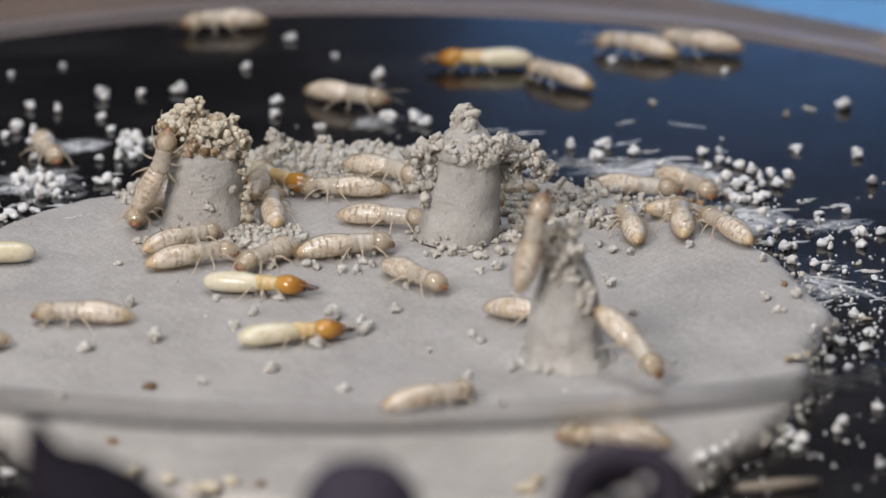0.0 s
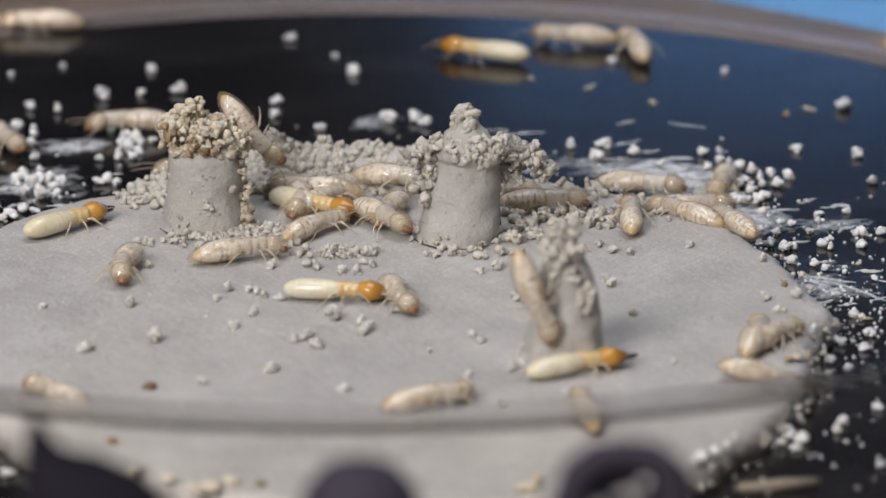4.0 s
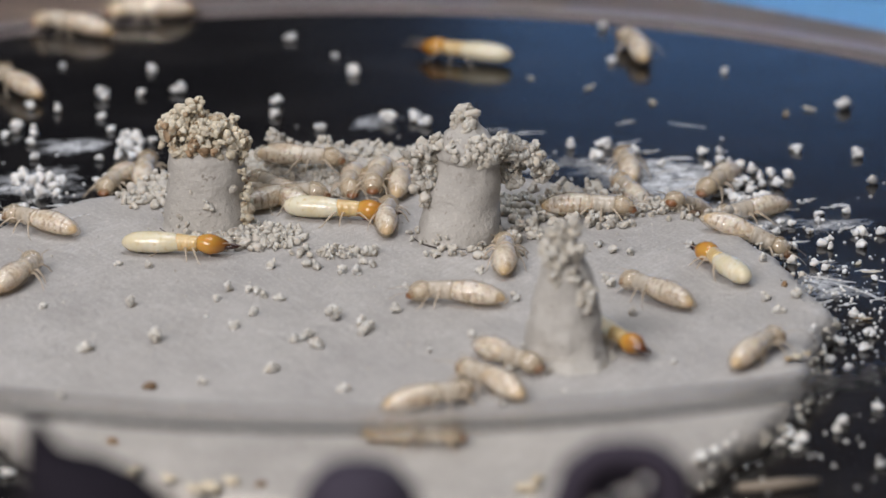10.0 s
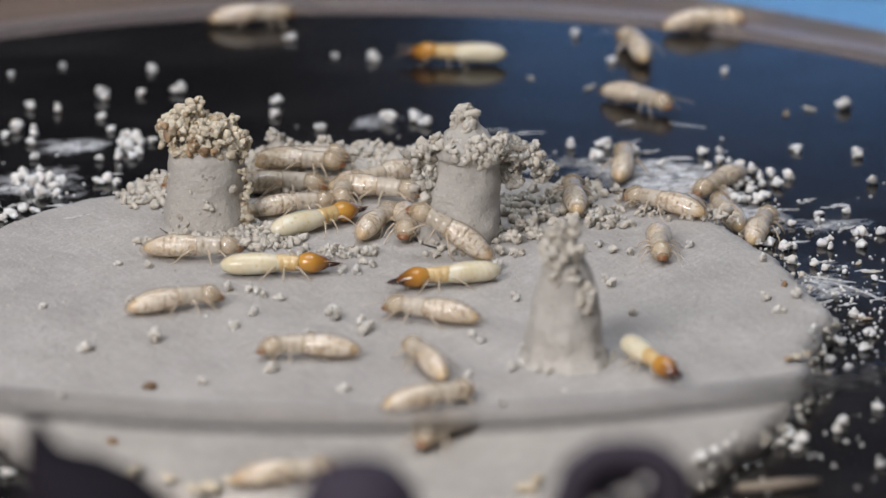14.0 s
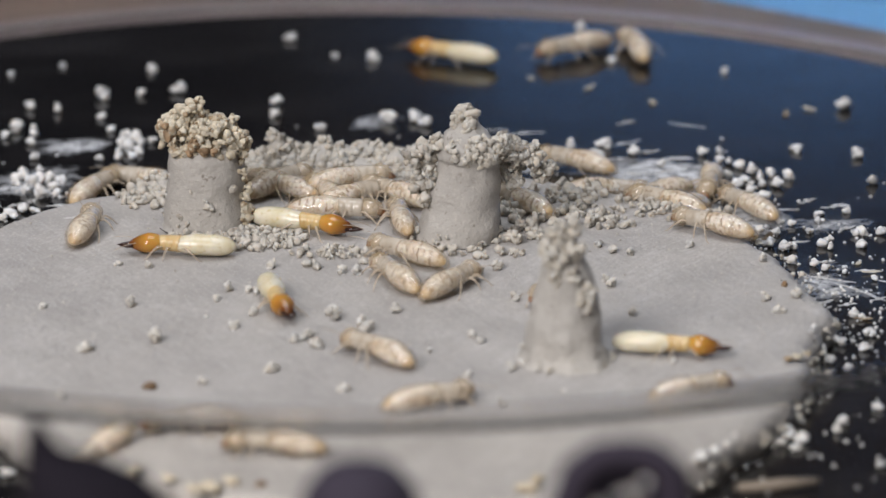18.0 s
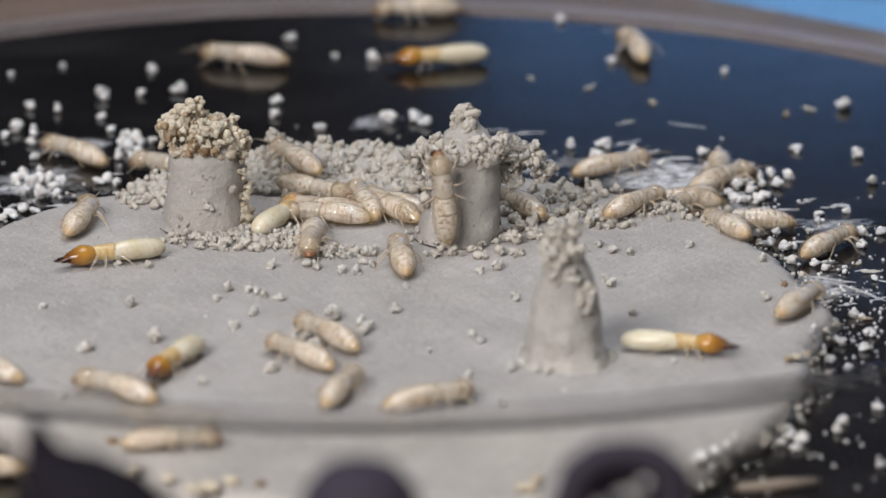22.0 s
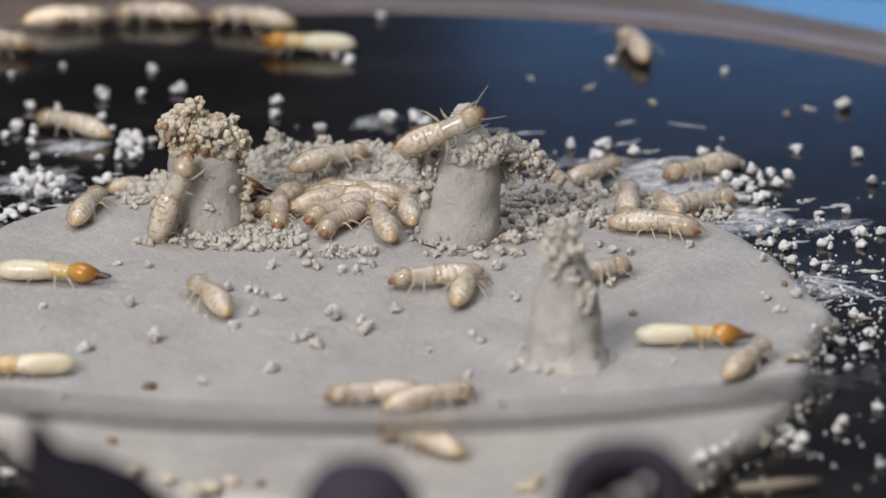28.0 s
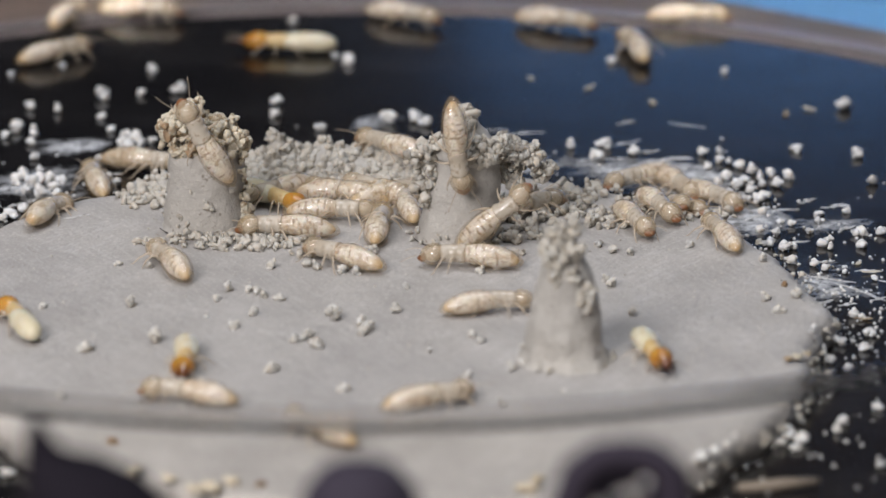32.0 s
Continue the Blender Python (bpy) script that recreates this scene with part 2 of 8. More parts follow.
AMBER = amber_material()
JAW_DARK = shader("dark_jaw", (0.03, 0.012, 0.008), 0.25)[0]
MOUTH_BROWN = shader("brown_mouth", (0.20, 0.085, 0.035), 0.35)[0]


# ---- mesh tools ----
def part(name, bm, material, parent=None, label="", loc=(0, 0, 0), smooth=True, mesh=None):
    me = mesh
    if me is None:
        me = bpy.data.meshes.new(name)
        bm.to_mesh(me)
        bm.free()
        if smooth:
            me.polygons.foreach_set("use_smooth", [True] * len(me.polygons))
        me.materials.append(material)
    ob = new(name, me)
    ob.location = loc
    ob.parent = parent
    if label:
        tagged(ob, label)
    return ob


def tube(bm, stations, seg=12):
    """A closed tube along x: stations (x, half width, half height, centre z, centre y)."""
    rings = []
    for x, ry, rz, zc, yc in stations:
        rings.append([bm.verts.new((x, yc + ry * math.cos(2 * math.pi * k / seg), zc + rz * math.sin(2 * math.pi * k / seg)))
                      for k in range(seg)])
    for a, c in zip(rings, rings[1:]):
        for k in range(seg):
            j = (k + 1) % seg
            bm.faces.new((a[k], a[j], c[j], c[k]))
    bm.faces.new(rings[0][::-1])
    bm.faces.new(rings[-1])
    bmesh.ops.recalc_face_normals(bm, faces=bm.faces)


def wire(bm, points, radii, seg=6):
    """A tapering tube through points."""
    rings = []
    for i, p in enumerate(points):
        p = Vector(p)
        a = Vector(points[max(i - 1, 0)])
        c = Vector(points[min(i + 1, len(points) - 1)])
        q = (c - a).normalized().to_track_quat("X", "Z")
        rings.append([bm.verts.new(p + q @ Vector((0, radii[i] * math.cos(2 * math.pi * k / seg), radii[i] * math.sin(2 * math.pi * k / seg))))
                      for k in range(seg)])
    faces = []
    for a, c in zip(rings, rings[1:]):
        for k in range(seg):
            j = (k + 1) % seg
            faces.append(bm.faces.new((a[k], a[j], c[j], c[k])))
    faces += [bm.faces.new(rings[0][::-1]), bm.faces.new(rings[-1])]
    bmesh.ops.recalc_face_normals(bm, faces=faces)


def pebble_mesh(name, seed, lumps, material, subdivisions=2):
    """A crumb of about unit radius made of fused lumps."""
    rnd = random.Random(seed)
    bm = bmesh.new()
    bmesh.ops.create_icosphere(bm, subdivisions=subdivisions, radius=1.0)
    shift = Vector((rnd.uniform(-9, 9), rnd.uniform(-9, 9), rnd.uniform(-9, 9)))
    for v in bm.verts:
        d = v.co.normalized()
        r = 0.95 + lumps * noise.noise(d * 1.3 + shift) + 0.45 * lumps * noise.noise(d * 3.1 + shift)
        v.co = d * max(0.5, r)
        v.co.z *= 0.88
    me = bpy.data.meshes.new(name)
    bm.to_mesh(me)
    bm.free()
    me.polygons.foreach_set("use_smooth", [True] * len(me.polygons))
    me.materials.append(material)
    return me


def cluster_mesh(name, seed, material, count=5):
    """A friable crumb: a few lumps fused together, about unit radius."""
    rnd = random.Random(seed)
    bm = bmesh.new()
    for k in range(count):
        made = bmesh.ops.create_icosphere(bm, subdivisions=2, radius=1.0)["verts"]
        r = 0.70 if k == 0 else rnd.uniform(0.38, 0.58)
        d = Vector((rnd.gauss(0, 1), rnd.gauss(0, 1), rnd.gauss(0, 0.8))).normalized() * (0 if k == 0 else rnd.uniform(0.55, 0.85))
        shift = Vector((rnd.uniform(-9, 9), rnd.uniform(-9, 9), rnd.uniform(-9, 9)))
        for v in made:
            v.co = d + v.co * r * (1 + 0.65 * noise.noise(v.co * 1.4 + shift) + 0.4 * noise.noise(v.co * 3.3 + shift))
    me = bpy.data.meshes.new(name)
    bm.to_mesh(me)
    bm.free()
    me.polygons.foreach_set("use_smooth", [True] * len(me.polygons))
    me.materials.append(material)
    return me


def moist_pellet_mesh(name, seed, material, count=3):
    """A pellet set down wet: an angular main lump with smaller ones melted into it, about unit radius."""
    rnd = random.Random(seed)
    bm = bmesh.new()
    for k in range(count):
        made = bmesh.ops.create_icosphere(bm, subdivisions=2, radius=1.0)["verts"]
        r = 0.74 if k == 0 else rnd.uniform(0.40, 0.60)
        d = Vector((rnd.gauss(0, 1), rnd.gauss(0, 1), rnd.gauss(0, 0.8))).normalized() * (0 if k == 0 else rnd.uniform(0.55, 0.82))
        shift = Vector((rnd.uniform(-9, 9), rnd.uniform(-9, 9), rnd.uniform(-9, 9)))
        squash = Vector((rnd.uniform(0.8, 1.25), rnd.uniform(0.8, 1.25), rnd.uniform(0.75, 1.05)))
        for v in made:
            v.co = d + v.co * squash * r * (1 + 0.55 * noise.noise(v.co * 1.2 + shift) + 0.30 * noise.noise(v.co * 2.7 + shift))
    me = bpy.data.meshes.new(name)
    bm.to_mesh(me)
    bm.free()
    me.polygons.foreach_set("use_smooth", [True] * len(me.polygons))
    me.materials.append(material)
    return me


PELLETS = [moist_pellet_mesh("pellet", s + 200, PELLET, 2 + s % 3) for s in range(10)]
TAN_PELLETS = [moist_pellet_mesh("pellet", s + 240, PELLET_TAN, 2 + s % 3) for s in range(8)]
STAINED_PELLETS = [moist_pellet_mesh("pellet", s + 270, STAINED, 2) for s in range(4)]
CRUMBS = [pebble_mesh("crumb", s + 80, 0.6, WHITE_CRUMB) for s in range(8)]


def merged(meshes, places):
    """One mesh of many crumbs: places (x, y, z, radius), in metres, each turned at random."""
    vs, fs, base = [], [], 0
    for x, y, z, r in places:
        me = random.choice(meshes)
        co = np.empty(len(me.vertices) * 3)
        me.vertices.foreach_get("co", co)
        rot = np.array(Euler((random.uniform(0, 6), random.uniform(0, 6), random.uniform(0, 6))).to_matrix())
        co = (co.reshape(-1, 3) * (random.uniform(0.75, 1.3), random.uniform(0.75, 1.3), 1.0)) @ rot.T * r + (x, y, z)
        vs.append(co)
        fs.extend([[base + k for k in p.vertices] for p in me.polygons])
        base += len(co)
    out = bpy.data.meshes.new("crumbs")
    out.from_pydata(np.concatenate(vs).tolist(), [], fs)
    out.polygons.foreach_set("use_smooth", [True] * len(out.polygons))
    out.materials.append(meshes[0].materials[0])
    return out


def crumb_part(name, meshes, parent, x, y, z, r):
    ob = new(name, random.choice(meshes))
    ob.parent = parent
    ob.matrix_basis = Matrix.LocRotScale((x, y, z), Euler((random.uniform(0, 6), random.uniform(0, 6), random.uniform(0, 6))),
                                         (r * random.uniform(0.75, 1.3), r * random.uniform(0.75, 1.3), r * random.uniform(0.75, 1.2)))
    return ob


# ---- table, room ----
def slab(name, x0, x1, y0, y1, z0, z1, material, kind="structure"):
    bm = bmesh.new()
    bmesh.ops.create_cube(bm, size=1.0)
    for v in bm.verts:
        v.co = ((x0 + x1) / 2 + v.co.x * (x1 - x0), (y0 + y1) / 2 + v.co.y * (y1 - y0), (z0 + z1) / 2 + v.co.z * (z1 - z0))
    return tagged(part(name, bm, material, smooth=False), kind=kind)


TABLE_Z = -0.0027
tagged(slab("table_top", -0.45, 0.45, -0.60, 0.45, TABLE_Z - 0.02, TABLE_Z, WOOD), "brown wooden table top under the dish", "table", kind="structure")
WALL_DARK = wall_material("charcoal_wall", (0.025, 0.025, 0.035))
WALL_BROWN = wall_material("brown_wall", (0.088, 0.072, 0.072))
WALL_BLUE = wall_material("blue_wall", (0.30, 0.55, 0.90))
# made-up glowing pane, fading sideways, that puts the blue reflection into the floor
GLOW_PANE = shader("blue_glow_pane", (0.02, 0.022, 0.028), 0.5, Emission_Strength=0.36)[0]
GLOW_PANE.node_tree.nodes["Principled BSDF"].inputs["Emission Color"].default_value = (0.19, 0.43, 0.96, 1)
GLOW_TREE = GLOW_PANE.node_tree
glow_at = GLOW_TREE.nodes.new("ShaderNodeTexCoord")
glow_x = GLOW_TREE.nodes.new("ShaderNodeSeparateXYZ")
glow_fade = node(GLOW_TREE.nodes, "ShaderNodeMapRange", **{"From Min": -0.022, "From Max": 0.058, "To Min": 0.0, "To Max": 1.0})
GLOW_TREE.links.new(glow_at.outputs["Object"], glow_x.inputs[0])
GLOW_TREE.links.new(glow_x.outputs["X"], glow_fade.inputs[0])
glow_level = ramp(GLOW_TREE.nodes, GLOW_TREE.links, glow_fade.outputs[0], [(0.0, (0.0, 0.0, 0.0)), (0.28, (0.14, 0.14, 0.14)), (0.36, (0.92, 0.92, 0.92)), (1.0, (1.25, 1.25, 1.25))])
GLOW_TREE.links.new(glow_level, GLOW_TREE.nodes["Principled BSDF"].inputs["Emission Strength"])
WALL_GREY = wall_material("grey_wall", (0.12, 0.12, 0.125))
# unseen closing niche: dark behind on one side, added glow low on the other
slab("wall_north", -0.56, -0.022, 0.50, 0.53, -0.25, 0.95, WALL_DARK)
slab("wall_north_blue", -0.022, 0.56, 0.502, 0.532, -0.25, 0.02, WALL_BLUE)
slab("window_1", -0.022, 0.56, 0.508, 0.512, 0.02, 0.1445, GLOW_PANE)
# unseen brown wall, added for the brown reflected in the front floor
slab("wall_north_lintel", -0.022, 0.56, 0.502, 0.532, 0.1445, 0.95, WALL_BROWN)
slab("wall_south", -0.56, 0.56, -0.72, -0.69, -0.25, 0.95, WALL_GREY)
slab("wall_west", -0.59, -0.56, -0.72, 0.53, -0.25, 0.95, WALL_GREY)
slab("wall_east", 0.56, 0.59, -0.72, 0.53, -0.25, 0.95, WALL_GREY)
slab("floor", -0.59, 0.59, -0.72, 0.53, -0.28, -0.25, WALL_GREY)
slab("ceiling", -0.59, 0.59, -0.72, 0.53, 0.95, 0.98, WALL_GREY)


# ---- dish ----
DISH_X, DISH_Y, DISH_R = -4.1 * MM, -4.3 * MM, 49.2 * MM
OVAL = 1.065               # the dish is a little longer than wide


def ring_solid(bm, profile, seg=160):
    """Turns a closed profile of (radius, z) about the dish's axis."""
    rings = []
    for k in range(seg):
        a = 2 * math.pi * k / seg
        rings.append([bm.verts.new((r * math.cos(a), OVAL * r * math.sin(a), z)) for r, z in profile])
    for k in range(seg):
        a, c = rings[k], rings[(k + 1) % seg]
        for i in range(len(profile)):
            j = (i + 1) % len(profile)
            bm.faces.new((a[i], c[i], c[j], a[j]))
    bmesh.ops.recalc_face_normals(bm, faces=bm.faces)


def petri_dish():
    dish = tagged(new("petri_dish"), "round clear plastic petri dish with a glossy black floor", "dish")
    dish.location = (DISH_X, DISH_Y, FLOOR_Z)
    bm = bmesh.new()
    bmesh.ops.create_cone(bm, cap_ends=True, segments=160, radius1=DISH_R - 0.0012, radius2=DISH_R - 0.0012, depth=0.0011)
    for v in bm.verts:
        v.co.z -= 0.00055
        v.co.y *= OVAL
    part("dish_floor", bm, FLOOR, dish, "glossy black dish floor with chalky smears", smooth=False)
    bm = bmesh.new()
    R = DISH_R
    ring_solid(bm, [(R - 0.0009, -0.0011), (R, -0.0011), (R, 0.01230), (R - 0.0009, 0.01230)])
    wall = part("dish_wall", bm, CLEAR, dish, "clear plastic dish wall", smooth=False)
    wall.visible_shadow = False
    bm = bmesh.new()
    ring_solid(bm, [(R + 0.0002, -0.0011), (R + 0.0018, -0.0011), (R + 0.0018, -0.0004), (R + 0.0013, 0.0002), (R + 0.0002, 0.0002)])
    part("dish_foot", bm, FOOT, dish, "pale grey foot ring", smooth=False)
    bm = bmesh.new()
    ring_solid(bm, [(R - 0.0009, 0.01230), (R, 0.01230), (R + 0.00010, 0.01245), (R + 0.00010, 0.0127), (R - 0.0001, 0.0130), (R - 0.0008, 0.0130), (R - 0.00100, 0.0127), (R - 0.00100, 0.01245)])
    rim = part("dish_rim", bm, HAZY, dish, "rounded hazy rim")
    rim.visible_shadow = False
    return dish


petri_dish()

# a blue board lying on the table behind the dish
board = slab("blue_board", -0.006, 0.12, 0.0, 0.12, 0.0, 0.0016, BLUE, "")
board.matrix_basis = pose(0.0150, 0.0545, TABLE_Z, 0, 0, -34)
tagged(board, "flat light blue plastic board on the table", "board")


# ---- clay plate ----
CLAY_X, CLAY_Y = -3.0, -11.5


def clay_radius(a):
    r = (23.83 - 0.74 * math.cos(a) + 0.24 * math.sin(a) - 1.28 * math.cos(2 * a) - 0.53 * math.sin(2 * a)
         - 0.46 * math.cos(3 * a) + 0.56 * math.sin(3 * a) + 0.07 * math.cos(4 * a) + 0.0 * math.sin(4 * a))
    b = math.atan2(math.sin(a), math.cos(a))
    r += 0.9 * math.exp(-((b - 0.09) / 0.07) ** 2) - 0.25 * math.exp(-((b + 0.11) / 0.05) ** 2)
    p = Vector((math.cos(a), math.sin(a), 0.3))
    return r + 0.55 * noise.noise(p * 5) + 0.3 * noise.noise(p * 16) + 0.15 * noise.noise(p * 50)


def clay_top(x, y):
    p = Vector((x, y, 0))
    return 0.05 * noise.noise(p * 0.22) + 0.02 * noise.noise(p * 0.9)


def clay_plate():
    bm = bmesh.new()
    seg, rings = 260, 46
    rows = []
    for i in range(1, rings + 1):
        f = i / rings
        row = []
        for k in range(seg):
            a = 2 * math.pi * k / seg
            r = clay_radius(a) * f
            x, y = CLAY_X + r * math.cos(a), CLAY_Y + r * math.sin(a)
            edge = max(0.0, (f - 0.975) / 0.025)
            row.append(bm.verts.new((x * MM, y * MM, (clay_top(x, y) - 0.35 * edge ** 2) * MM)))
        rows.append(row)
    mid = bm.verts.new((CLAY_X * MM, CLAY_Y * MM, clay_top(CLAY_X, CLAY_Y) * MM))
    for k in range(seg):
        j = (k + 1) % seg
        bm.faces.new((mid, rows[0][k], rows[0][j]))
        for a, c in zip(rows, rows[1:]):
            bm.faces.new((a[k], c[k], c[j], a[j]))
    skirt = []
    for k in range(seg):
        v = rows[-1][k].co
        out = Vector((v.x - CLAY_X * MM, v.y - CLAY_Y * MM, 0)).normalized() * (0.25 + 0.25 * noise.noise(v * 900)) * MM
        skirt.append(bm.verts.new((v.x + out.x, v.y + out.y, FLOOR_Z)))
    for k in range(seg):
        j = (k + 1) % seg
        bm.faces.new((rows[-1][k], skirt[k], skirt[j], rows[-1][j]))
    bm.faces.new(skirt[::-1])
    return tagged(part("clay_plate", bm, CLAY), "flat smeared grey clay disc lying on the black dish floor", "clay disc")


clay_plate()


# ---- pillars ----
def pillar(name, label, x, y, profile, material=CLAY_ROUGH, bumps=0.07, flutes=0.0):
    """A hand-pressed clay pillar: profile of (height, radius, shift of the axis) in mm."""
    thing = tagged(new(name), label, "clay pillar", "clay pillars on the disc")
    thing.location = (x * MM, y * MM, 0)
    bm = bmesh.new()
    seg = 40
    rows = []
    fine = []
    for (h0, r0, d0), (h1, r1, d1) in zip(profile, profile[1:]):
        for k in range(6):
            fine.append((h0 + (h1 - h0) * k / 6, r0 + (r1 - r0) * k / 6, d0 + (d1 - d0) * k / 6))
    fine.append(profile[-1])
    for h, r, dx in fine:
        row = []
        for k in range(seg):
            a = 2 * math.pi * k / seg
            p = Vector((math.cos(a) * 1.4 + x, math.sin(a) * 1.4 + y, h * 0.8))
            rr = r * (1 + bumps * noise.noise(p) + 0.5 * bumps * noise.noise(p * 3.2)) + 0.05 * noise.noise(p * 6) + 0.03 * noise.noise(p * 13)
            rr += flutes * max(0.0, 1 - h / 3.2) * noise.noise(Vector((math.cos(a) * 4.5, math.sin(a) * 4.5, h * 0.25)))
            row.append(bm.verts.new(((dx + rr * math.cos(a)) * MM, rr * math.sin(a) * MM, h * MM)))
        rows.append(row)
    for a, c in zip(rows, rows[1:]):
        for k in range(seg):
            j = (k + 1) % seg
            bm.faces.new((a[k], a[j], c[j], c[k]))
    bm.faces.new(rows[0][::-1])
    bm.faces.new(rows[-1])
    part("column", bm, material, thing)
    return thing


left_pillar = pillar("clay_pillar", "short grey clay pillar with a porous cap of tan pellets", -12.15, 3.9,
                     [(-0.1, 2.3, 0), (0.15, 2.15, 0), (1.5, 2.05, 0), (3.0, 1.98, 0.05), (3.9, 1.88, 0.05), (4.4, 1.5, 0), (4.75, 0.8, -0.1), (4.9, 0.1, -0.2)])
mid_pillar = pillar("clay_pillar", "grey clay pillar with a pellet peak and crust", 0.75, 2.1,
                    [(-0.1, 2.16, 0), (0.15, 2.14, 0), (1.5, 1.97, 0.2), (3.0, 1.68, 0.45), (4.1, 1.5, 0.6), (4.3, 1.62, 0.55), (4.9, 1.45, 0.5), (5.5, 1.1, 0.45), (6.0, 0.6, 0.45), (6.3, 0.15, 0.45)], bumps=0.08)
front_pillar = pillar("clay_pillar", "grey clay cone with a crumbling pellet tip", 5.9, -16.6,
                      [(-0.1, 2.45, 0), (0.12, 2.2, 0), (0.5, 1.98, 0), (1.5, 1.85, 0), (3.0, 1.62, 0), (4.2, 1.3, -0.02), (5.2, 0.9, -0.1), (6.3, 0.55, -0.2), (6.75, 0.15, -0.2)], bumps=0.12, flutes=0.38)


# dark colour standing in for the shade inside the open joint
GAP_SHADE = shader("gap_shade", (0.05, 0.042, 0.036), 0.9)[0]


def foot_crack_shade(thing, radius):
    """Dark strips for the shade in the joint round a pillar's foot, broken where crumbs fill it."""
    for a0, a1 in ((-2.9, -1.7), (-1.5, -0.75), (-0.45, 0.3)):
        bm = bmesh.new()
        pts = [a0 + (a1 - a0) * k / 16 for k in range(17)]
        rad = [radius + 0.05 * noise.noise(Vector((3 * a, 0.5, radius))) for a in pts]
        wire(bm, [(r * math.cos(a) * MM, r * math.sin(a) * MM, 0.03 * MM) for a, r in zip(pts, rad)],
             [(0.018 + 0.03 * math.sin(math.pi * k / 16) * (0.6 + 0.4 * math.sin(5 * a))) * MM for k, a in enumerate(pts)], 6)
        part("crack", bm, GAP_SHADE, thing, "dark strip standing for the shade in the crack round the foot")


foot_crack_shade(mid_pillar, 2.25)
foot_crack_shade(left_pillar, 2.36)


def pellets_on(thing, spots, n, meshes, r=(0.15, 0.23)):
    """Pellets round centres: spots of (x, y, z, spread x, spread y, spread z) in mm in the pillar's space."""
    for _ in range(n):
        x, y, z, sx, sy, sz = random.choice(spots)
        d = Vector((random.gauss(0, 1), random.gauss(0, 1), random.gauss(0, 1))).normalized() * random.uniform(0.75, 1.0)
        crumb_part("pellet", meshes, thing, (x + d.x * sx) * MM, (y + d.y * sy) * MM, (z + d.z * sz) * MM, random.uniform(*r) * MM)


random.seed(5)
pellets_on(left_pillar, [(0.0, -0.1, 4.25, 2.2, 2.0, 0.6), (0.0, -0.1, 4.8, 1.9, 1.8, 0.7), (-0.3, 0, 5.3, 1.4, 1.4, 0.7), (0.6, -0.2, 5.0, 1.5, 1.5, 0.6), (-0.6, 0, 6.0, 0.7, 0.7, 0.7), (-1.1, -0.2, 5.0, 0.8, 0.8, 0.7), (-1.75, -0.2, 5.3, 0.55, 0.6, 0.55), (1.7, -0.3, 4.6, 0.6, 0.8, 0.45)], 240, TAN_PELLETS, (0.22, 0.33))
pellets_on(left_pillar, [(-1.75, -0.9, 5.35, 0.25, 0.3, 0.35), (0.35, -1.9, 4.45, 0.3, 0.2, 0.2), (-0.6, -1.6, 4.6, 0.3, 0.2, 0.3)], 14, STAINED_PELLETS, (0.22, 0.30))
pellets_on(left_pillar, [(1.95, -0.5, 3.4, 0.3, 0.5, 0.9), (2.05, -0.6, 1.9, 0.25, 0.5, 0.9), (2.15, -0.5, 0.7, 0.3, 0.6, 0.5)], 40, TAN_PELLETS, (0.18, 0.32))
tagged(part("pellet_mass", None, None, left_pillar, "packed tan pellets inside the cap", mesh=merged(TAN_PELLETS, [
    (max(-1.6, min(1.4, random.gauss(-0.2, 0.9))) * MM, max(-1.5, min(1.5, random.gauss(-0.15, 0.85))) * MM, random.uniform(4.1, 5.7) * MM, random.uniform(0.18, 0.28) * MM) for _ in range(380)])), kind="stuff")
pellets_on(mid_pillar, [(0.45, 0, 6.4, 0.5, 0.5, 0.5), (0.4, -0.1, 6.0, 0.7, 0.6, 0.35)], 46, PELLETS, (0.25, 0.36))
pellets_on(mid_pillar, [(0.6, -1.35, 4.75, 1.1, 0.45, 0.4), (1.7, -0.9, 4.6, 0.6, 0.7, 0.5), (2.2, -0.2, 4.9, 0.5, 0.6, 0.5), (0.2, -1.2, 5.0, 0.7, 0.4, 0.4), (1.2, -1.1, 5.2, 0.6, 0.4, 0.4), (0.9, -1.35, 4.45, 1.0, 0.3, 0.2), (1.9, -0.7, 4.7, 0.4, 0.5, 0.4)], 112, PELLETS, (0.20, 0.34))
OVERHANG = [(2.1, -0.3, 4.9, 0.5, 0.5, 0.5), (2.9, 0.2, 4.5, 0.6, 0.7, 0.6), (3.7, 0.6, 4.1, 0.7, 0.7, 0.7), (4.3, 1.0, 3.3, 0.6, 0.7, 0.7), (2.7, 0.6, 3.3, 0.6, 0.7, 0.8)]
pellets_on(mid_pillar, OVERHANG, 30, PELLETS, (0.24, 0.36))
lumps = []
for _ in range(130):
    ox, oy, oz, sx, sy, sz = random.choice(OVERHANG)
    od = Vector((random.gauss(0, 1), random.gauss(0, 1), random.gauss(0, 1))).normalized() * random.random() ** 0.4
    lumps.append(((ox + od.x * sx) * MM, (oy + od.y * sy) * MM, (oz + od.z * sz) * MM, random.uniform(0.22, 0.34) * MM))
tagged(part("pellet_mass", None, None, mid_pillar, "overhanging bunch of packed pellets", mesh=merged(PELLETS, lumps)), kind="stuff")
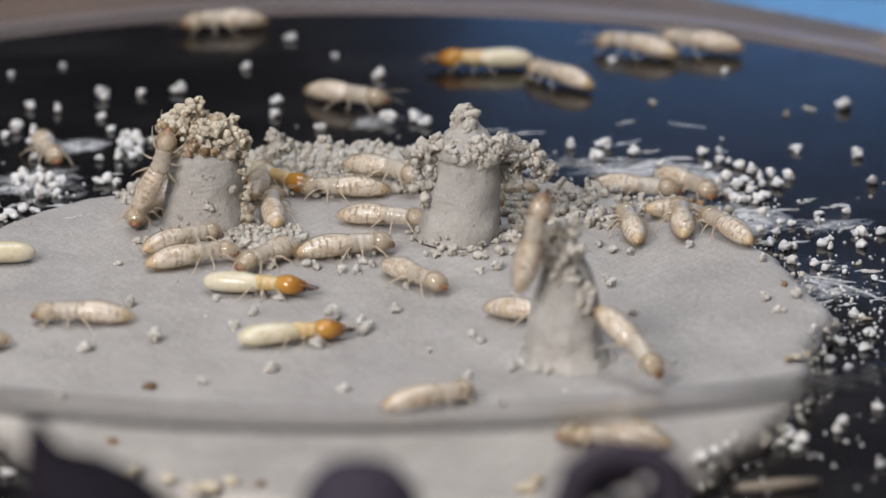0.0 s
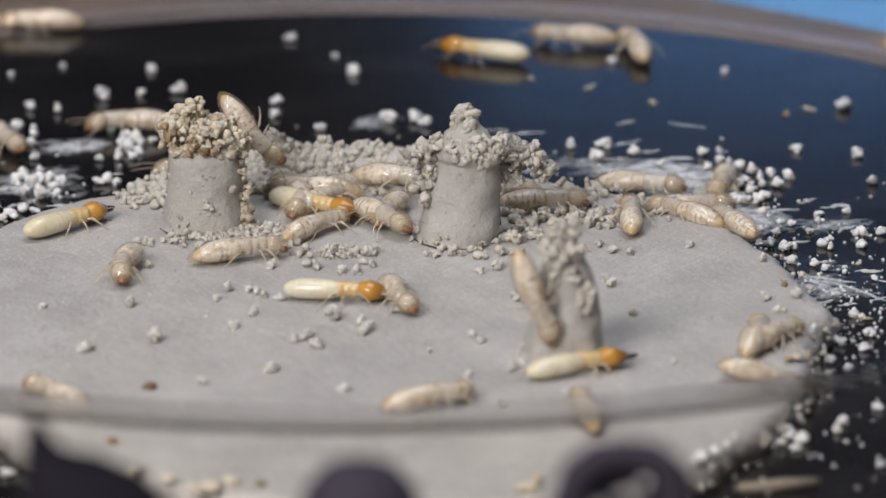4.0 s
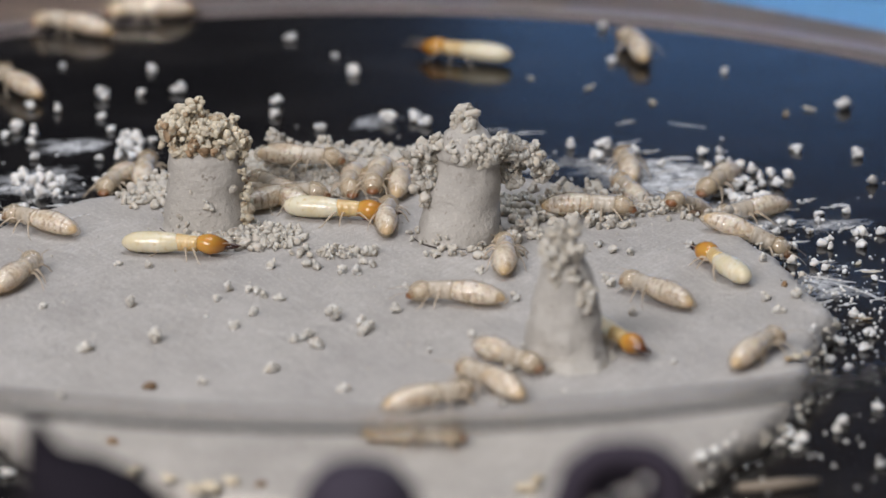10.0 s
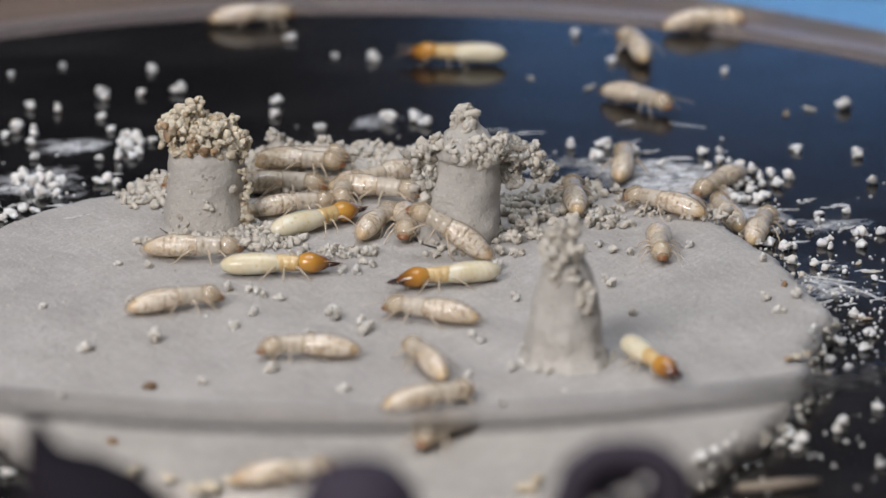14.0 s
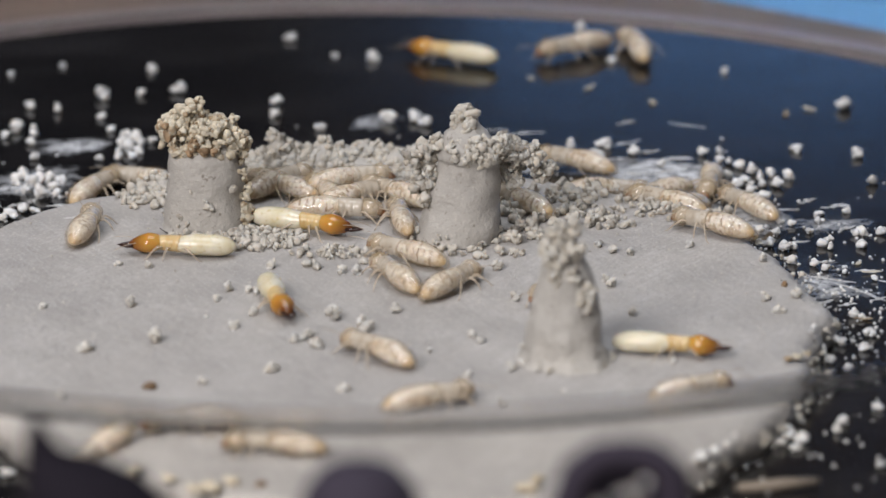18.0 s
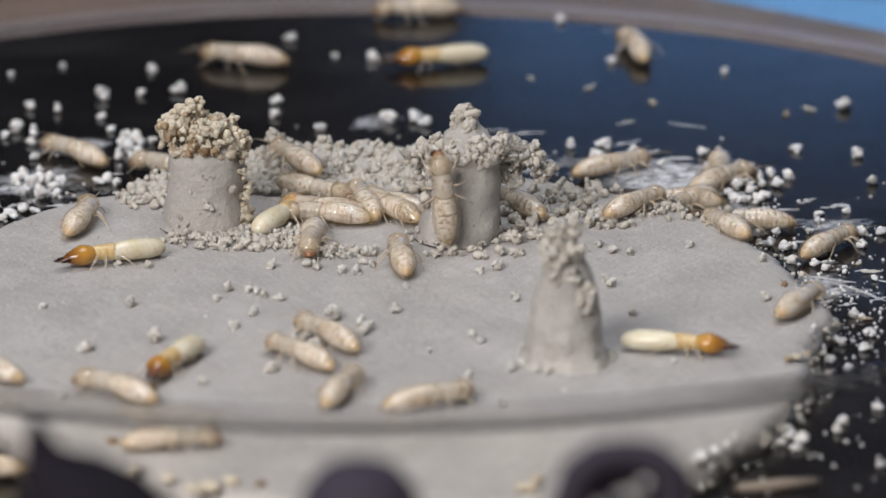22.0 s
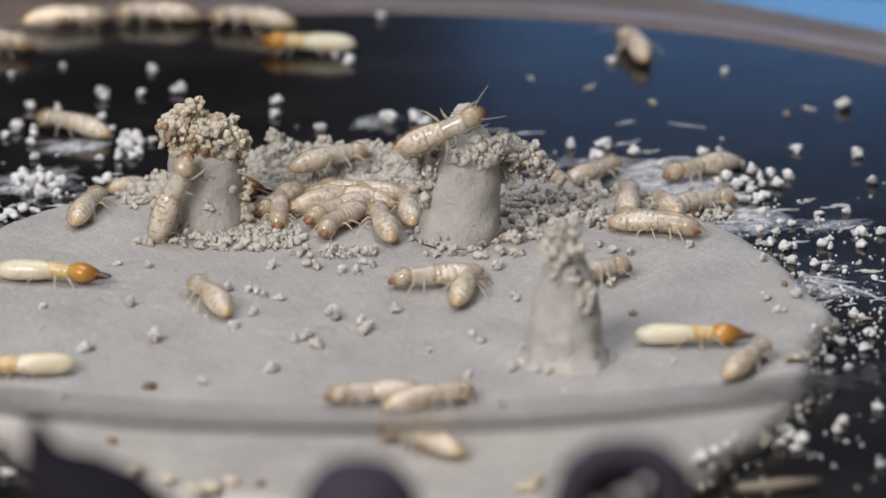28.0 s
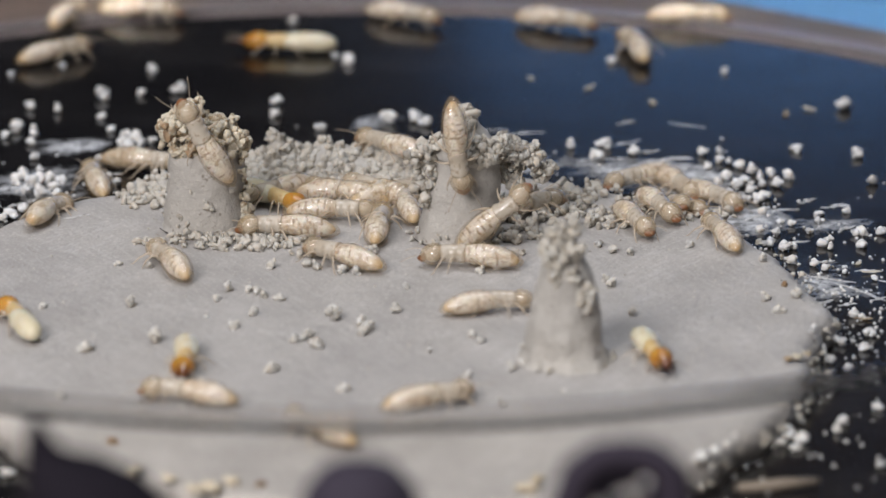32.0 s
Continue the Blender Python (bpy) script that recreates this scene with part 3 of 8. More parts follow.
pellets_on(mid_pillar, [(-1.6, -0.4, 3.6, 0.6, 0.6, 0.9), (-1.9, 0.0, 4.4, 0.7, 0.6, 0.6), (-1.8, -0.5, 2.4, 0.5, 0.5, 0.8), (-1.0, 0, 4.8, 0.7, 0.7, 0.5)], 58, PELLETS, (0.24, 0.36))
pellets_on(front_pillar, [(-0.3, -0.5, 6.3, 0.6, 0.45, 0.6), (-0.5, -0.85, 5.4, 0.7, 0.35, 0.6), (-0.2, -1.1, 4.6, 0.6, 0.3, 0.5), (0.3, -0.7, 5.8, 0.5, 0.4, 0.5), (0.95, -1.2, 3.4, 0.3, 0.3, 0.55), (-0.7, -0.5, 5.9, 0.5, 0.4, 0.6), (0.15, -0.5, 6.7, 0.75, 0.4, 0.35)], 105, PELLETS, (0.22, 0.38))


def stuck_pellets(thing, n, reach, height, r):
    """Pellets stuck to a pillar's flank and lying round its foot, on the side of the light."""
    for _ in range(n):
        a = random.uniform(-math.pi * 1.05, 0.05)
        h = height * random.random() ** 2.2
        s = random.uniform(*r)
        d = reach - 0.10 * h + (0.25 * random.random() if h < 0.3 else -0.05)
        crumb_part("pellet", PELLETS, thing, d * math.cos(a) * MM, d * math.sin(a) * MM, (h + 0.55 * s) * MM, s * MM)


stuck_pellets(left_pillar, 16, 2.2, 3.6, (0.14, 0.30))
stuck_pellets(mid_pillar, 16, 2.25, 0.6, (0.12, 0.26))
stuck_pellets(front_pillar, 16, 2.2, 0.5, (0.10, 0.18))


# ---- pellet heaps ----
def heap(label, spots, meshes, base=0.0, singles=120, size=(0.19, 0.36)):
    """A heap of pellets on the clay: spots of (x, y, half width, half depth, height, count) in mm."""
    thing = tagged(new("pellet_heap"), label, "pellet heap")
    places = []
    for x, y, rx, ry, h, n in spots:
        if h >= 0.6:
            bm = bmesh.new()
            rows = []
            for i in range(9):
                f = i / 8 * 0.97
                rows.append([])
                for k in range(36):
                    a = 2 * math.pi * k / 36
                    px, py = x + rx * f * math.cos(a), y + ry * f * math.sin(a)
                    z = base + 0.78 * h * (1 - f * f) * (0.75 + 0.5 * noise.noise(Vector((px, py, 3)) * 0.9)) + 0.1 * noise.noise(Vector((px, py, 7)) * 3) - 0.02
                    rows[-1].append(bm.verts.new((px * MM, py * MM, (z if i < 8 else base - 0.3) * MM)))
            for a, c in zip(rows, rows[1:]):
                for k in range(36):
                    j = (k + 1) % 36
                    bm.faces.new((a[k], c[k], c[j], a[j]))
            part("packed_core", bm, CLAY_ROUGH, thing, "packed clay inside the heap")
        for _ in range(n):
            a, f = random.uniform(0, 2 * math.pi), math.sqrt(random.random())
            px, py = x + rx * f * math.cos(a), y + ry * f * math.sin(a)
            top = h * (1 - f * f) * (0.75 + 0.5 * noise.noise(Vector((px, py, 3)) * 0.9))
            r = random.uniform(*size)
            z = base + max(r * 0.7, random.uniform(0.35, 1.0) * top)
            places.append((px * MM, py * MM, z * MM, r * MM))
    places.sort(key=lambda p: p[1])
    for p in places[:singles]:
        crumb_part("pellet", meshes, thing, *p)
    if len(places) > singles:
        tagged(part("pellet_mass", None, None, thing, "packed clay pellets", mesh=merged(meshes, places[singles:])), kind="stuff")
    return thing


random.seed(11)
heap("long low ridge of grey clay pellets behind the pillars",
     [(-4.6, 13.2, 7.5, 2.6, 1.8, 800), (-8.7, 13.0, 1.2, 1.2, 2.4, 100), (-2.5, 12.5, 2.2, 1.6, 2.0, 140), (-6, 10.5, 6, 2.2, 0.7, 260)], PELLETS, singles=220)
heap("loose grey pellet pile leaning beside the pillar", [(3.7, 6.6, 1.2, 1.6, 0.8, 56), (6.6, 8.6, 2.2, 2.4, 0.2, 34), (3.8, 2.6, 1.3, 1.8, 0.3, 24), (6.2, 5.0, 2.2, 1.8, 0.15, 30)], PELLETS)
heap("small pellet pile at the edge of the clay", [(-15.4, 8.0, 1.5, 1.6, 0.55, 48), (-14.8, 10, 1.0, 1.0, 1.0, 26)], PELLETS, singles=100)
heap("loose spread of pellets at the foot of the pillar", [(-9.8, 1.6, 2.8, 2.2, 0.45, 200), (-5.5, -0.8, 2.3, 0.9, 0.25, 40), (-13.5, 0.8, 2.0, 1.0, 0.2, 22), (1.5, -0.9, 2.6, 0.8, 0.2, 26)], PELLETS, singles=240, size=(0.12, 0.30))
heap("crumbled pellets where the clay edge is dug up", [(8.4, 7.0, 2.4, 2.6, 0.2, 30), (12.5, 5.2, 3.0, 0.9, 0.2, 30), (8.5, 3.8, 1.2, 0.8, 0.2, 14), (11.2, 7.0, 1.4, 1.4, 0.4, 26)], PELLETS, size=(0.13, 0.28))


# ---- crumbs ----
WHITE = [moist_pellet_mesh("white_crumb", s + 300, WHITE_CRUMB, 2 + s % 4) for s in range(12)]
CLODS = [cluster_mesh("clay_crumb", s + 30, CLOD, 4) for s in range(7)]
BROWN_BITS = [cluster_mesh("brown_speck", 91, BROWN_BIT, 2)]
TAN_BITS = [cluster_mesh("tan_clod", s + 60, PELLET_TAN, 3) for s in range(4)]


def flake_mesh(seed):
    """A torn, slightly curled sliver of plant matter with a jagged edge, about unit radius."""
    rnd = random.Random(seed)
    rim = []
    for k in range(14):
        a = 2 * math.pi * k / 14
        r = rnd.uniform(0.55, 1.25)
        rim.append((1.5 * r * math.cos(a), 0.55 * r * math.sin(a)))
    lift = [0.25 * x * x * 0.4 + rnd.uniform(-0.08, 0.08) for x, y in rim]
    verts = [(x, y, z) for (x, y), z in zip(rim, lift)] + [(x, y, z - 0.16) for (x, y), z in zip(rim, lift)] + [(0, 0, 0.10), (0, 0, -0.10)]
    faces = []
    for k in range(14):
        j = (k + 1) % 14
        faces += [(28, k, j), (29, 14 + j, 14 + k), (k, 14 + k, 14 + j, j)]
    me = bpy.data.meshes.new("tan_flake")
    me.from_pydata(verts, [], faces)
    me.materials.append(PELLET_TAN)
    return me


TAN_FLAKES = [flake_mesh(s) for s in range(4)]


def scatter(name, meshes, label, group, places, flat=1.0):
    """Single crumbs: places (x, y, ground, radius) in mm."""
    for x, y, z, r in places:
        ob = tagged(new(name, random.choice(meshes)), label, "crumb", group)
        ob.matrix_basis = Matrix.LocRotScale((x * MM, y * MM, (z + 0.62 * r * flat) * MM), Euler((0, 0, random.uniform(0, 6))), (r * MM, r * MM, r * MM * flat))


def white_crumbs(places):
    scatter("white_crumb", WHITE, "small chalk-white crumb lying on the black dish floor", "white crumbs on the dish floor", [(x, y, z, 1.1 * r) for x, y, z, r in places])


def clay_crumbs(places):
    scatter("clay_crumb", CLODS, "small pale clay crumb lying loose on the clay disc", "loose crumbs on the clay", places)


def tan_flakes(places):
    scatter("tan_flake", TAN_FLAKES, "tan flake of debris lying on the black dish floor", "tan flakes", places, 0.5)


def streak_mesh(seed):
    """A broken smear of chalk: flat flecks strewn along a line, about unit half length."""
    rnd = random.Random(seed)
    bm = bmesh.new()
    for k in range(34):
        made = bmesh.ops.create_icosphere(bm, subdivisions=1, radius=1.0)["verts"]
        x, r = max(-1.1, min(1.1, rnd.gauss(0, 0.5))), rnd.uniform(0.05, 0.22)
        y = 0.12 * math.sin(3 * x + seed) + rnd.gauss(0, 0.12) * (1.2 - abs(x))
        for v in made:
            v.co = (x + v.co.x * r * 1.6, y + v.co.y * r * 0.7, v.co.z * 0.08 + 0.05)
    me = bpy.data.meshes.new("chalk_streak")
    bm.to_mesh(me)
    bm.free()
    me.materials.append(WHITE_CRUMB)
    return me


SMEARS = [streak_mesh(s) for s in range(7)]


def chalk_streaks(places):
    for x, y, z, r in places:
        ob = tagged(new("chalk_streak", random.choice(SMEARS)), "thin broken streak of white chalk smeared on the black floor", "smear", "chalk streaks")
        ob.matrix_basis = Matrix.LocRotScale((x * MM, y * MM, z * MM), Euler((0, 0, radians(random.uniform(5, 50)))), (1.15 * r * MM, random.uniform(0.8, 1.5) * r * MM, 0.25 * MM))


random.seed(21)
white_crumbs([
    (-18.64, 30.61, -1.5, 0.41), (-16.59, 31.23, -1.5, 0.27), (-14.43, 31.57, -1.5, 0.36), (-8.52, 41.59, -1.5, 0.28), (-18.56, 26.83, -1.5, 0.24), (-17.93, 24.48, -1.5, 0.24),
    (-21.02, 28.00, -1.5, 0.27), (-22.50, 28.56, -1.5, 0.30), (-9.18, 29.23, -1.5, 0.33), (-9.23, 27.28, -1.5, 0.27), (-6.60, 24.82, -1.5, 0.27), (-23.04, 24.73, -1.5, 0.40),
    (-23.58, 23.51, -1.5, 0.27), (-22.06, 23.53, -1.5, 0.35), (-22.13, 22.20, -1.5, 0.27), (-21.71, 19.57, -1.5, 0.24), (-16.55, 22.91, -1.5, 0.40), (-16.83, 21.10, -1.5, 0.40),
    (-16.21, 22.14, -1.5, 0.29), (-17.31, 19.53, -1.5, 0.35), (-16.56, 19.65, -1.5, 0.29), (-15.56, 22.56, -1.5, 0.24), (-18.38, 19.33, -1.5, 0.21), (-22.22, 15.99, -1.5, 0.40),
])
white_crumbs([
    (-21.56, 14.90, -1.5, 0.45), (-20.83, 15.21, -1.5, 0.39), (-20.11, 15.63, -1.5, 0.29), (-21.16, 13.10, -1.5, 0.39), (-21.95, 13.80, -1.5, 0.29), (-20.28, 13.19, -1.5, 0.26),
    (-22.43, 9.55, -1.5, 0.36), (-21.90, 10.47, -1.5, 0.29), (-21.25, 10.39, -1.5, 0.23), (-22.84, 9.06, -1.5, 0.28), (-17.72, 15.56, -1.5, 0.37), (-18.16, 15.30, -1.5, 0.26),
    (-17.26, 15.17, -1.5, 0.24), (-2.88, 26.40, -1.5, 0.43), (-1.50, 26.58, -1.5, 0.35), (-0.89, 25.62, -1.5, 0.32), (-6.07, 38.33, -1.5, 0.17), (-21.16, 36.38, -1.5, 0.17),
    (-23.96, 34.81, -1.5, 0.19), (-17.27, 22.08, -1.5, 0.32), (-17.12, 23.41, -1.5, 0.27), (-16.30, 20.70, -1.5, 0.27), (-21.40, 17.25, -1.5, 0.26), (-20.49, 14.28, -1.5, 0.29),
])
white_crumbs([
    (-22.53, 15.11, -1.5, 0.26),
])
white_crumbs([
    (21.79, 28.58, -1.5, 0.38), (15.67, 35.42, -1.5, 0.21), (6.85, 21.55, -1.5, 0.29), (8.23, 19.71, -1.5, 0.40), (8.61, 21.82, -1.5, 0.35), (10.15, 20.29, -1.5, 0.32),
    (13.84, 20.35, -1.5, 0.29), (14.76, 20.84, -1.5, 0.20), (14.73, 19.23, -1.5, 0.26), (11.60, 18.31, -1.5, 0.23), (15.79, 17.99, -1.5, 0.29), (18.89, 21.05, -1.5, 0.29),
    (22.16, 20.09, -1.5, 0.32), (22.69, 15.29, -1.5, 0.31), (16.36, 17.08, -1.5, 0.34), (16.76, 16.03, -1.5, 0.28), (17.39, 16.71, -1.5, 0.28), (18.26, 16.30, -1.5, 0.34),
    (17.59, 14.71, -1.5, 0.31), (15.50, 14.59, -1.5, 0.37), (16.21, 13.63, -1.5, 0.37), (16.91, 12.86, -1.5, 0.28), (15.26, 12.26, -1.5, 0.34), (16.44, 12.26, -1.5, 0.34),
])
white_crumbs([
    (14.97, 16.10, -1.5, 0.34), (14.49, 15.26, -1.5, 0.28), (19.57, 9.79, -1.5, 0.25), (19.45, 8.73, -1.5, 0.22), (19.46, 4.91, -1.5, 0.28), (19.77, 5.43, -1.5, 0.25),
    (19.86, 4.39, -1.5, 0.22), (18.85, 1.61, -1.5, 0.25), (19.45, 0.96, -1.5, 0.30), (21.60, 6.82, -1.5, 0.33), (21.29, 6.62, -1.5, 0.25), (21.47, 4.73, -1.5, 0.28),
    (22.67, 6.81, -1.5, 0.25), (17.79, 2.19, -1.5, 0.27), (17.54, 4.21, -1.5, 0.30), (16.76, 4.85, -1.5, 0.30), (17.99, 4.57, -1.5, 0.22), (20.98, 10.41, -1.5, 0.22),
    (20.41, -6.23, -1.5, 0.29), (20.82, -6.50, -1.5, 0.21), (21.09, -9.00, -1.5, 0.27), (20.73, -11.21, -1.5, 0.24), (19.36, -7.52, -1.5, 0.29), (19.07, -10.11, -1.5, 0.32),
])
white_crumbs([
    (18.54, -12.26, -1.5, 0.34), (18.92, -12.98, -1.5, 0.29), (18.06, -13.04, 0, 0.26), (18.62, -10.80, -1.5, 0.24), (19.62, -10.38, -1.5, 0.24), (19.68, -14.12, -1.5, 0.24),
    (20.38, 0.62, -1.5, 0.16), (18.90, 7.11, -1.5, 0.19), (19.75, -2.98, -1.5, 0.19), (21.83, -0.51, -1.5, 0.19), (15.98, 15.39, -1.5, 0.31), (16.85, 14.84, -1.5, 0.26),
    (15.01, 13.33, -1.5, 0.28), (15.79, 12.19, -1.5, 0.28), (18.02, 8.26, -1.5, 0.22), (17.22, 6.81, -1.5, 0.25), (16.37, 7.27, -1.5, 0.25), (17.46, 8.60, -1.5, 0.19),
    (16.65, 10.35, -1.5, 0.25), (15.23, 18.80, -1.5, 0.23), (14.14, 17.82, -1.5, 0.23),
])
white_crumbs([
    (16.85, -21.40, -1.5, 0.33), (16.34, -23.55, -1.5, 0.35), (16.97, -24.25, -1.5, 0.31), (16.14, -22.19, -1.5, 0.25), (18.99, -21.56, -1.5, 0.25), (18.65, -22.82, -1.5, 0.25),
    (20.72, -19.66, -1.5, 0.25), (12.61, -29.80, 0, 0.26), (12.05, -30.59, 0, 0.28), (13.59, -28.20, 0, 0.23), (11.65, -31.04, 0, 0.24), (9.34, -29.93, -1.5, 0.28),
    (8.80, -30.76, -1.5, 0.25), (9.89, -29.08, -1.5, 0.23), (-20.25, -28.77, -1.5, 0.27), (15.90, -24.49, -1.5, 0.23), (16.53, -25.23, -1.5, 0.21), (14.62, -23.26, -1.5, 0.19),
    (13.17, -28.89, 0, 0.19), (20.38, -27.49, -1.5, 0.19),
])
tan_flakes([
    (18.71, 27.51, -1.5, 0.31), (19.99, 28.32, -1.5, 0.36), (11.48, 29.63, -1.5, 0.33), (8.04, 32.31, -1.5, 0.31), (4.88, 34.14, -1.5, 0.25), (21.17, 2.04, -1.5, 0.26),
    (21.77, 0.55, -1.5, 0.34), (20.95, -6.68, -1.5, 0.30), (14.92, -25.38, -1.5, 0.29),
])
clay_crumbs([
    (-17.33, -15.66, 0, 0.40), (-13.97, -14.22, 0, 0.43), (-15.38, -8.94, 0, 0.33), (-19.71, -9.20, 0, 0.25), (-10.18, -12.28, 0, 0.30), (-8.24, -18.57, 0, 0.35),
    (-4.68, -21.33, 0, 0.32), (-11.51, -20.38, 0, 0.24), (-14.79, -2.93, 0, 0.25), (-10.63, -6.50, 0, 0.28), (-11.20, -8.00, 0, 0.25), (-9.35, -10.36, 0, 0.27),
    (-8.07, -7.97, 0, 0.27), (-9.22, -6.85, 0, 0.28), (-9.65, -6.62, 0, 0.25), (-8.92, -7.48, 0, 0.25), (-5.39, -9.79, 0, 0.33), (-5.24, -10.90, 0, 0.33),
    (-5.58, -10.22, 0, 0.25), (-3.98, -11.91, 0, 0.33), (-3.83, -13.03, 0, 0.38), (-3.56, -12.28, 0, 0.30), (-2.42, -9.91, 0, 0.30), (-6.13, -14.94, 0, 0.38),
])
clay_crumbs([
    (-6.57, -13.53, 0, 0.30), (-7.24, -14.26, 0, 0.24), (-6.84, -14.01, 0, 0.24), (3.52, -7.54, 0, 0.27), (3.63, -8.17, 0, 0.25), (16.00, -8.03, 0, 0.30),
    (1.40, -13.59, 0, 0.24), (1.81, -14.37, 0, 0.22), (-1.80, -6.24, 0, 0.19), (8.32, -5.86, 0, 0.30), (8.14, -5.05, 0, 0.25), (17.51, -7.59, 0, 0.30),
    (16.51, -9.82, 0, 0.30), (2.78, -23.32, 0, 0.24), (1.19, -19.33, 0, 0.24), (16.08, -2.02, 0, 0.28), (9.32, -10.31, 0, 0.25), (-12.30, -24.47, 0, 0.26),
    (-18.12, -22.37, 0, 0.24), (3.28, -18.41, 0, 0.27), (3.83, -17.55, 0, 0.24), (9.43, -0.89, 0, 0.25), (8.59, -0.55, 0, 0.31), (7.89, 0.40, 0, 0.28),
])
clay_crumbs([
    (12.52, 0.28, 0, 0.25), (2.72, -3.23, 0, 0.31), (1.87, -3.82, 0, 0.25), (-4.09, -2.28, 0, 0.28), (-3.51, -2.88, 0, 0.22), (-6.77, -2.84, 0, 0.33),
    (-6.34, -3.17, 0, 0.28), (-5.06, -3.73, 0, 0.33), (-4.35, -3.93, 0, 0.31), (-8.61, -3.05, 0, 0.31), (-16.28, -2.61, 0, 0.22), (-11.61, -10.74, 0, 0.16),
    (-0.66, -15.75, 0, 0.16), (11.04, -17.44, 0, 0.19), (5.81, -21.42, 0, 0.16),
])
chalk_streaks([
    (9.94, 26.10, -1.5, 0.43), (11.07, 20.92, -1.5, 0.49), (12.24, 19.58, -1.5, 0.91), (10.06, 17.04, -1.5, 0.54), (13.17, 16.12, -1.5, 0.78), (11.77, 14.12, -1.5, 0.90),
    (13.70, 14.13, -1.5, 0.72), (15.02, 13.62, -1.5, 0.60), (16.03, 9.51, -1.5, 0.65), (17.85, 10.89, -1.5, 0.53), (19.11, 12.44, -1.5, 0.47), (20.54, 11.52, -1.5, 0.59),
    (18.21, -2.35, -1.5, 0.74), (18.84, -3.99, -1.5, 0.68), (19.50, -2.21, -1.5, 0.46), (20.24, -4.28, -1.5, 0.40), (18.18, 5.49, -1.5, 0.52), (19.46, 2.37, -1.5, 0.40),
    (20.92, 7.86, -1.5, 0.41), (-22.12, 14.26, -1.5, 0.66), (-21.02, 13.23, -1.5, 0.77), (-19.90, 11.71, -1.5, 0.59), (-22.26, 11.71, -1.5, 0.59), (-18.80, 5.21, 0, 0.52),
])
chalk_streaks([
    (-17.48, 16.91, -1.5, 0.42), (21.40, 1.02, -1.5, 0.40), (21.85, -3.40, -1.5, 0.40),
])


# dark brown specks pressed on the clay
for x, y, r in ((-13.97, -20.89, 0.46), (-15.45, -28.42, 0.34), (-8.38, -34.20, 0.34), (-18.37, -24.17, 0.27), (16.98, -5.85, 0.2), (13.0, 5.4, 0.42)):
    ob = tagged(new("brown_speck", BROWN_BITS[0]), "flat dark brown speck stuck on the clay", "speck", "brown specks")
    ob.matrix_basis = Matrix.LocRotScale((x * MM, y * MM, 0.1 * MM), Euler((0, 0, x)), (r * MM, 1.1 * r * MM, 0.22 * MM))
for x, y, r in ((-10.56, -34.80, 0.54), (-11.32, -35.09, 0.41), (3.77, -34.73, 0.50), (-14.26, -32.65, 0.46), (17.04, -17.02, 0.31), (16.62, -17.26, 0.26), (17.61, -16.52, 0.22), (-9.69, -33.75, 0.37), (4.30, -33.68, 0.33), (-12.54, -33.68, 0.33)):
    ob = tagged(new("tan_clod", random.choice(TAN_BITS)), "tan clod stuck on the clay near its edge", "crumb", "tan clods")
    ob.matrix_basis = Matrix.LocRotScale((x * MM, y * MM, 0.2 * MM), Euler((0, 0, x)), (1.5 * r * MM, r * MM, 0.6 * r * MM))

# longer drawn smears
for x, y, half, turn in ((2.2, 24.6, 1.2, 10), (4.4, 24.2, 1.0, 4), (13.2, 25.6, 0.9, -25), (24.6, 9.4, 1.2, 18), (23.2, -1.2, 1.5, -30), (19.57, -0.29, 1.33, -24), (21.09, -2.37, 1.46, -49), (9.86, 22.49, 0.88, 35), (11.35, 17.24, 1.42, 24), (8.47, 19.55, 1.09, 13), (-21.29, 15.29, 1.23, 18)):
    ob = tagged(new("chalk_streak", random.choice(SMEARS)), "long thin streak of white chalk smeared on the black floor", "smear", "chalk streaks")
    ob.matrix_basis = Matrix.LocRotScale((x * MM, y * MM, FLOOR_Z), Euler((0, 0, radians(turn))), (half * MM, 0.5 * MM, 0.15 * MM))


def dust():
    """Fine chalk grains strewn round the clay."""
    places = []
    for _ in range(900):
        a = random.choice((random.gauss(0.35, 0.35), random.gauss(2.5, 0.3), random.uniform(-1.2, 3.6)))
        r = clay_radius(a) + abs(random.gauss(0, 5.0)) + 0.3
        x, y = CLAY_X + r * math.cos(a), CLAY_Y + r * math.sin(a)
        s = random.uniform(0.03, 0.10)
        places.append((x * MM, y * MM, FLOOR_Z + 0.4 * s * MM, s * MM))
    tagged(part("chalk_dust", None, None, mesh=merged(CRUMBS, places)), "fine white chalk grains strewn over the black floor", "dust", kind="stuff")
    places = []
    for _ in range(420):
        a, f = random.uniform(0, 6.283), math.sqrt(random.random())
        r = clay_radius(a) * f * 0.98
        x, y = CLAY_X + r * math.cos(a), CLAY_Y + r * math.sin(a)
        s = random.uniform(0.02, 0.07)
        places.append((x * MM, y * MM, (clay_top(x, y) + 0.4 * s) * MM, s * MM))
    tagged(part("clay_dust", None, None, mesh=merged(PELLETS, places)), "tiny clay grains strewn over the clay disc", "dust", kind="stuff")
    places = []
    for _ in range(420):
        a = random.uniform(-1.3, 1.6) if random.random() < 0.7 else random.uniform(1.6, 5)
        r = clay_radius(a) + random.gauss(0.1, 0.3)
        s = random.uniform(0.06, 0.22)
        places.append(((CLAY_X + r * math.cos(a)) * MM, (CLAY_Y + r * math.sin(a)) * MM, random.uniform(-1.35, -0.1) * MM, s * MM))
    tagged(part("crumbled_edge", None, None, mesh=merged(PELLETS, places)), "crumbled clay along the broken edge of the disc", "rubble", kind="stuff")


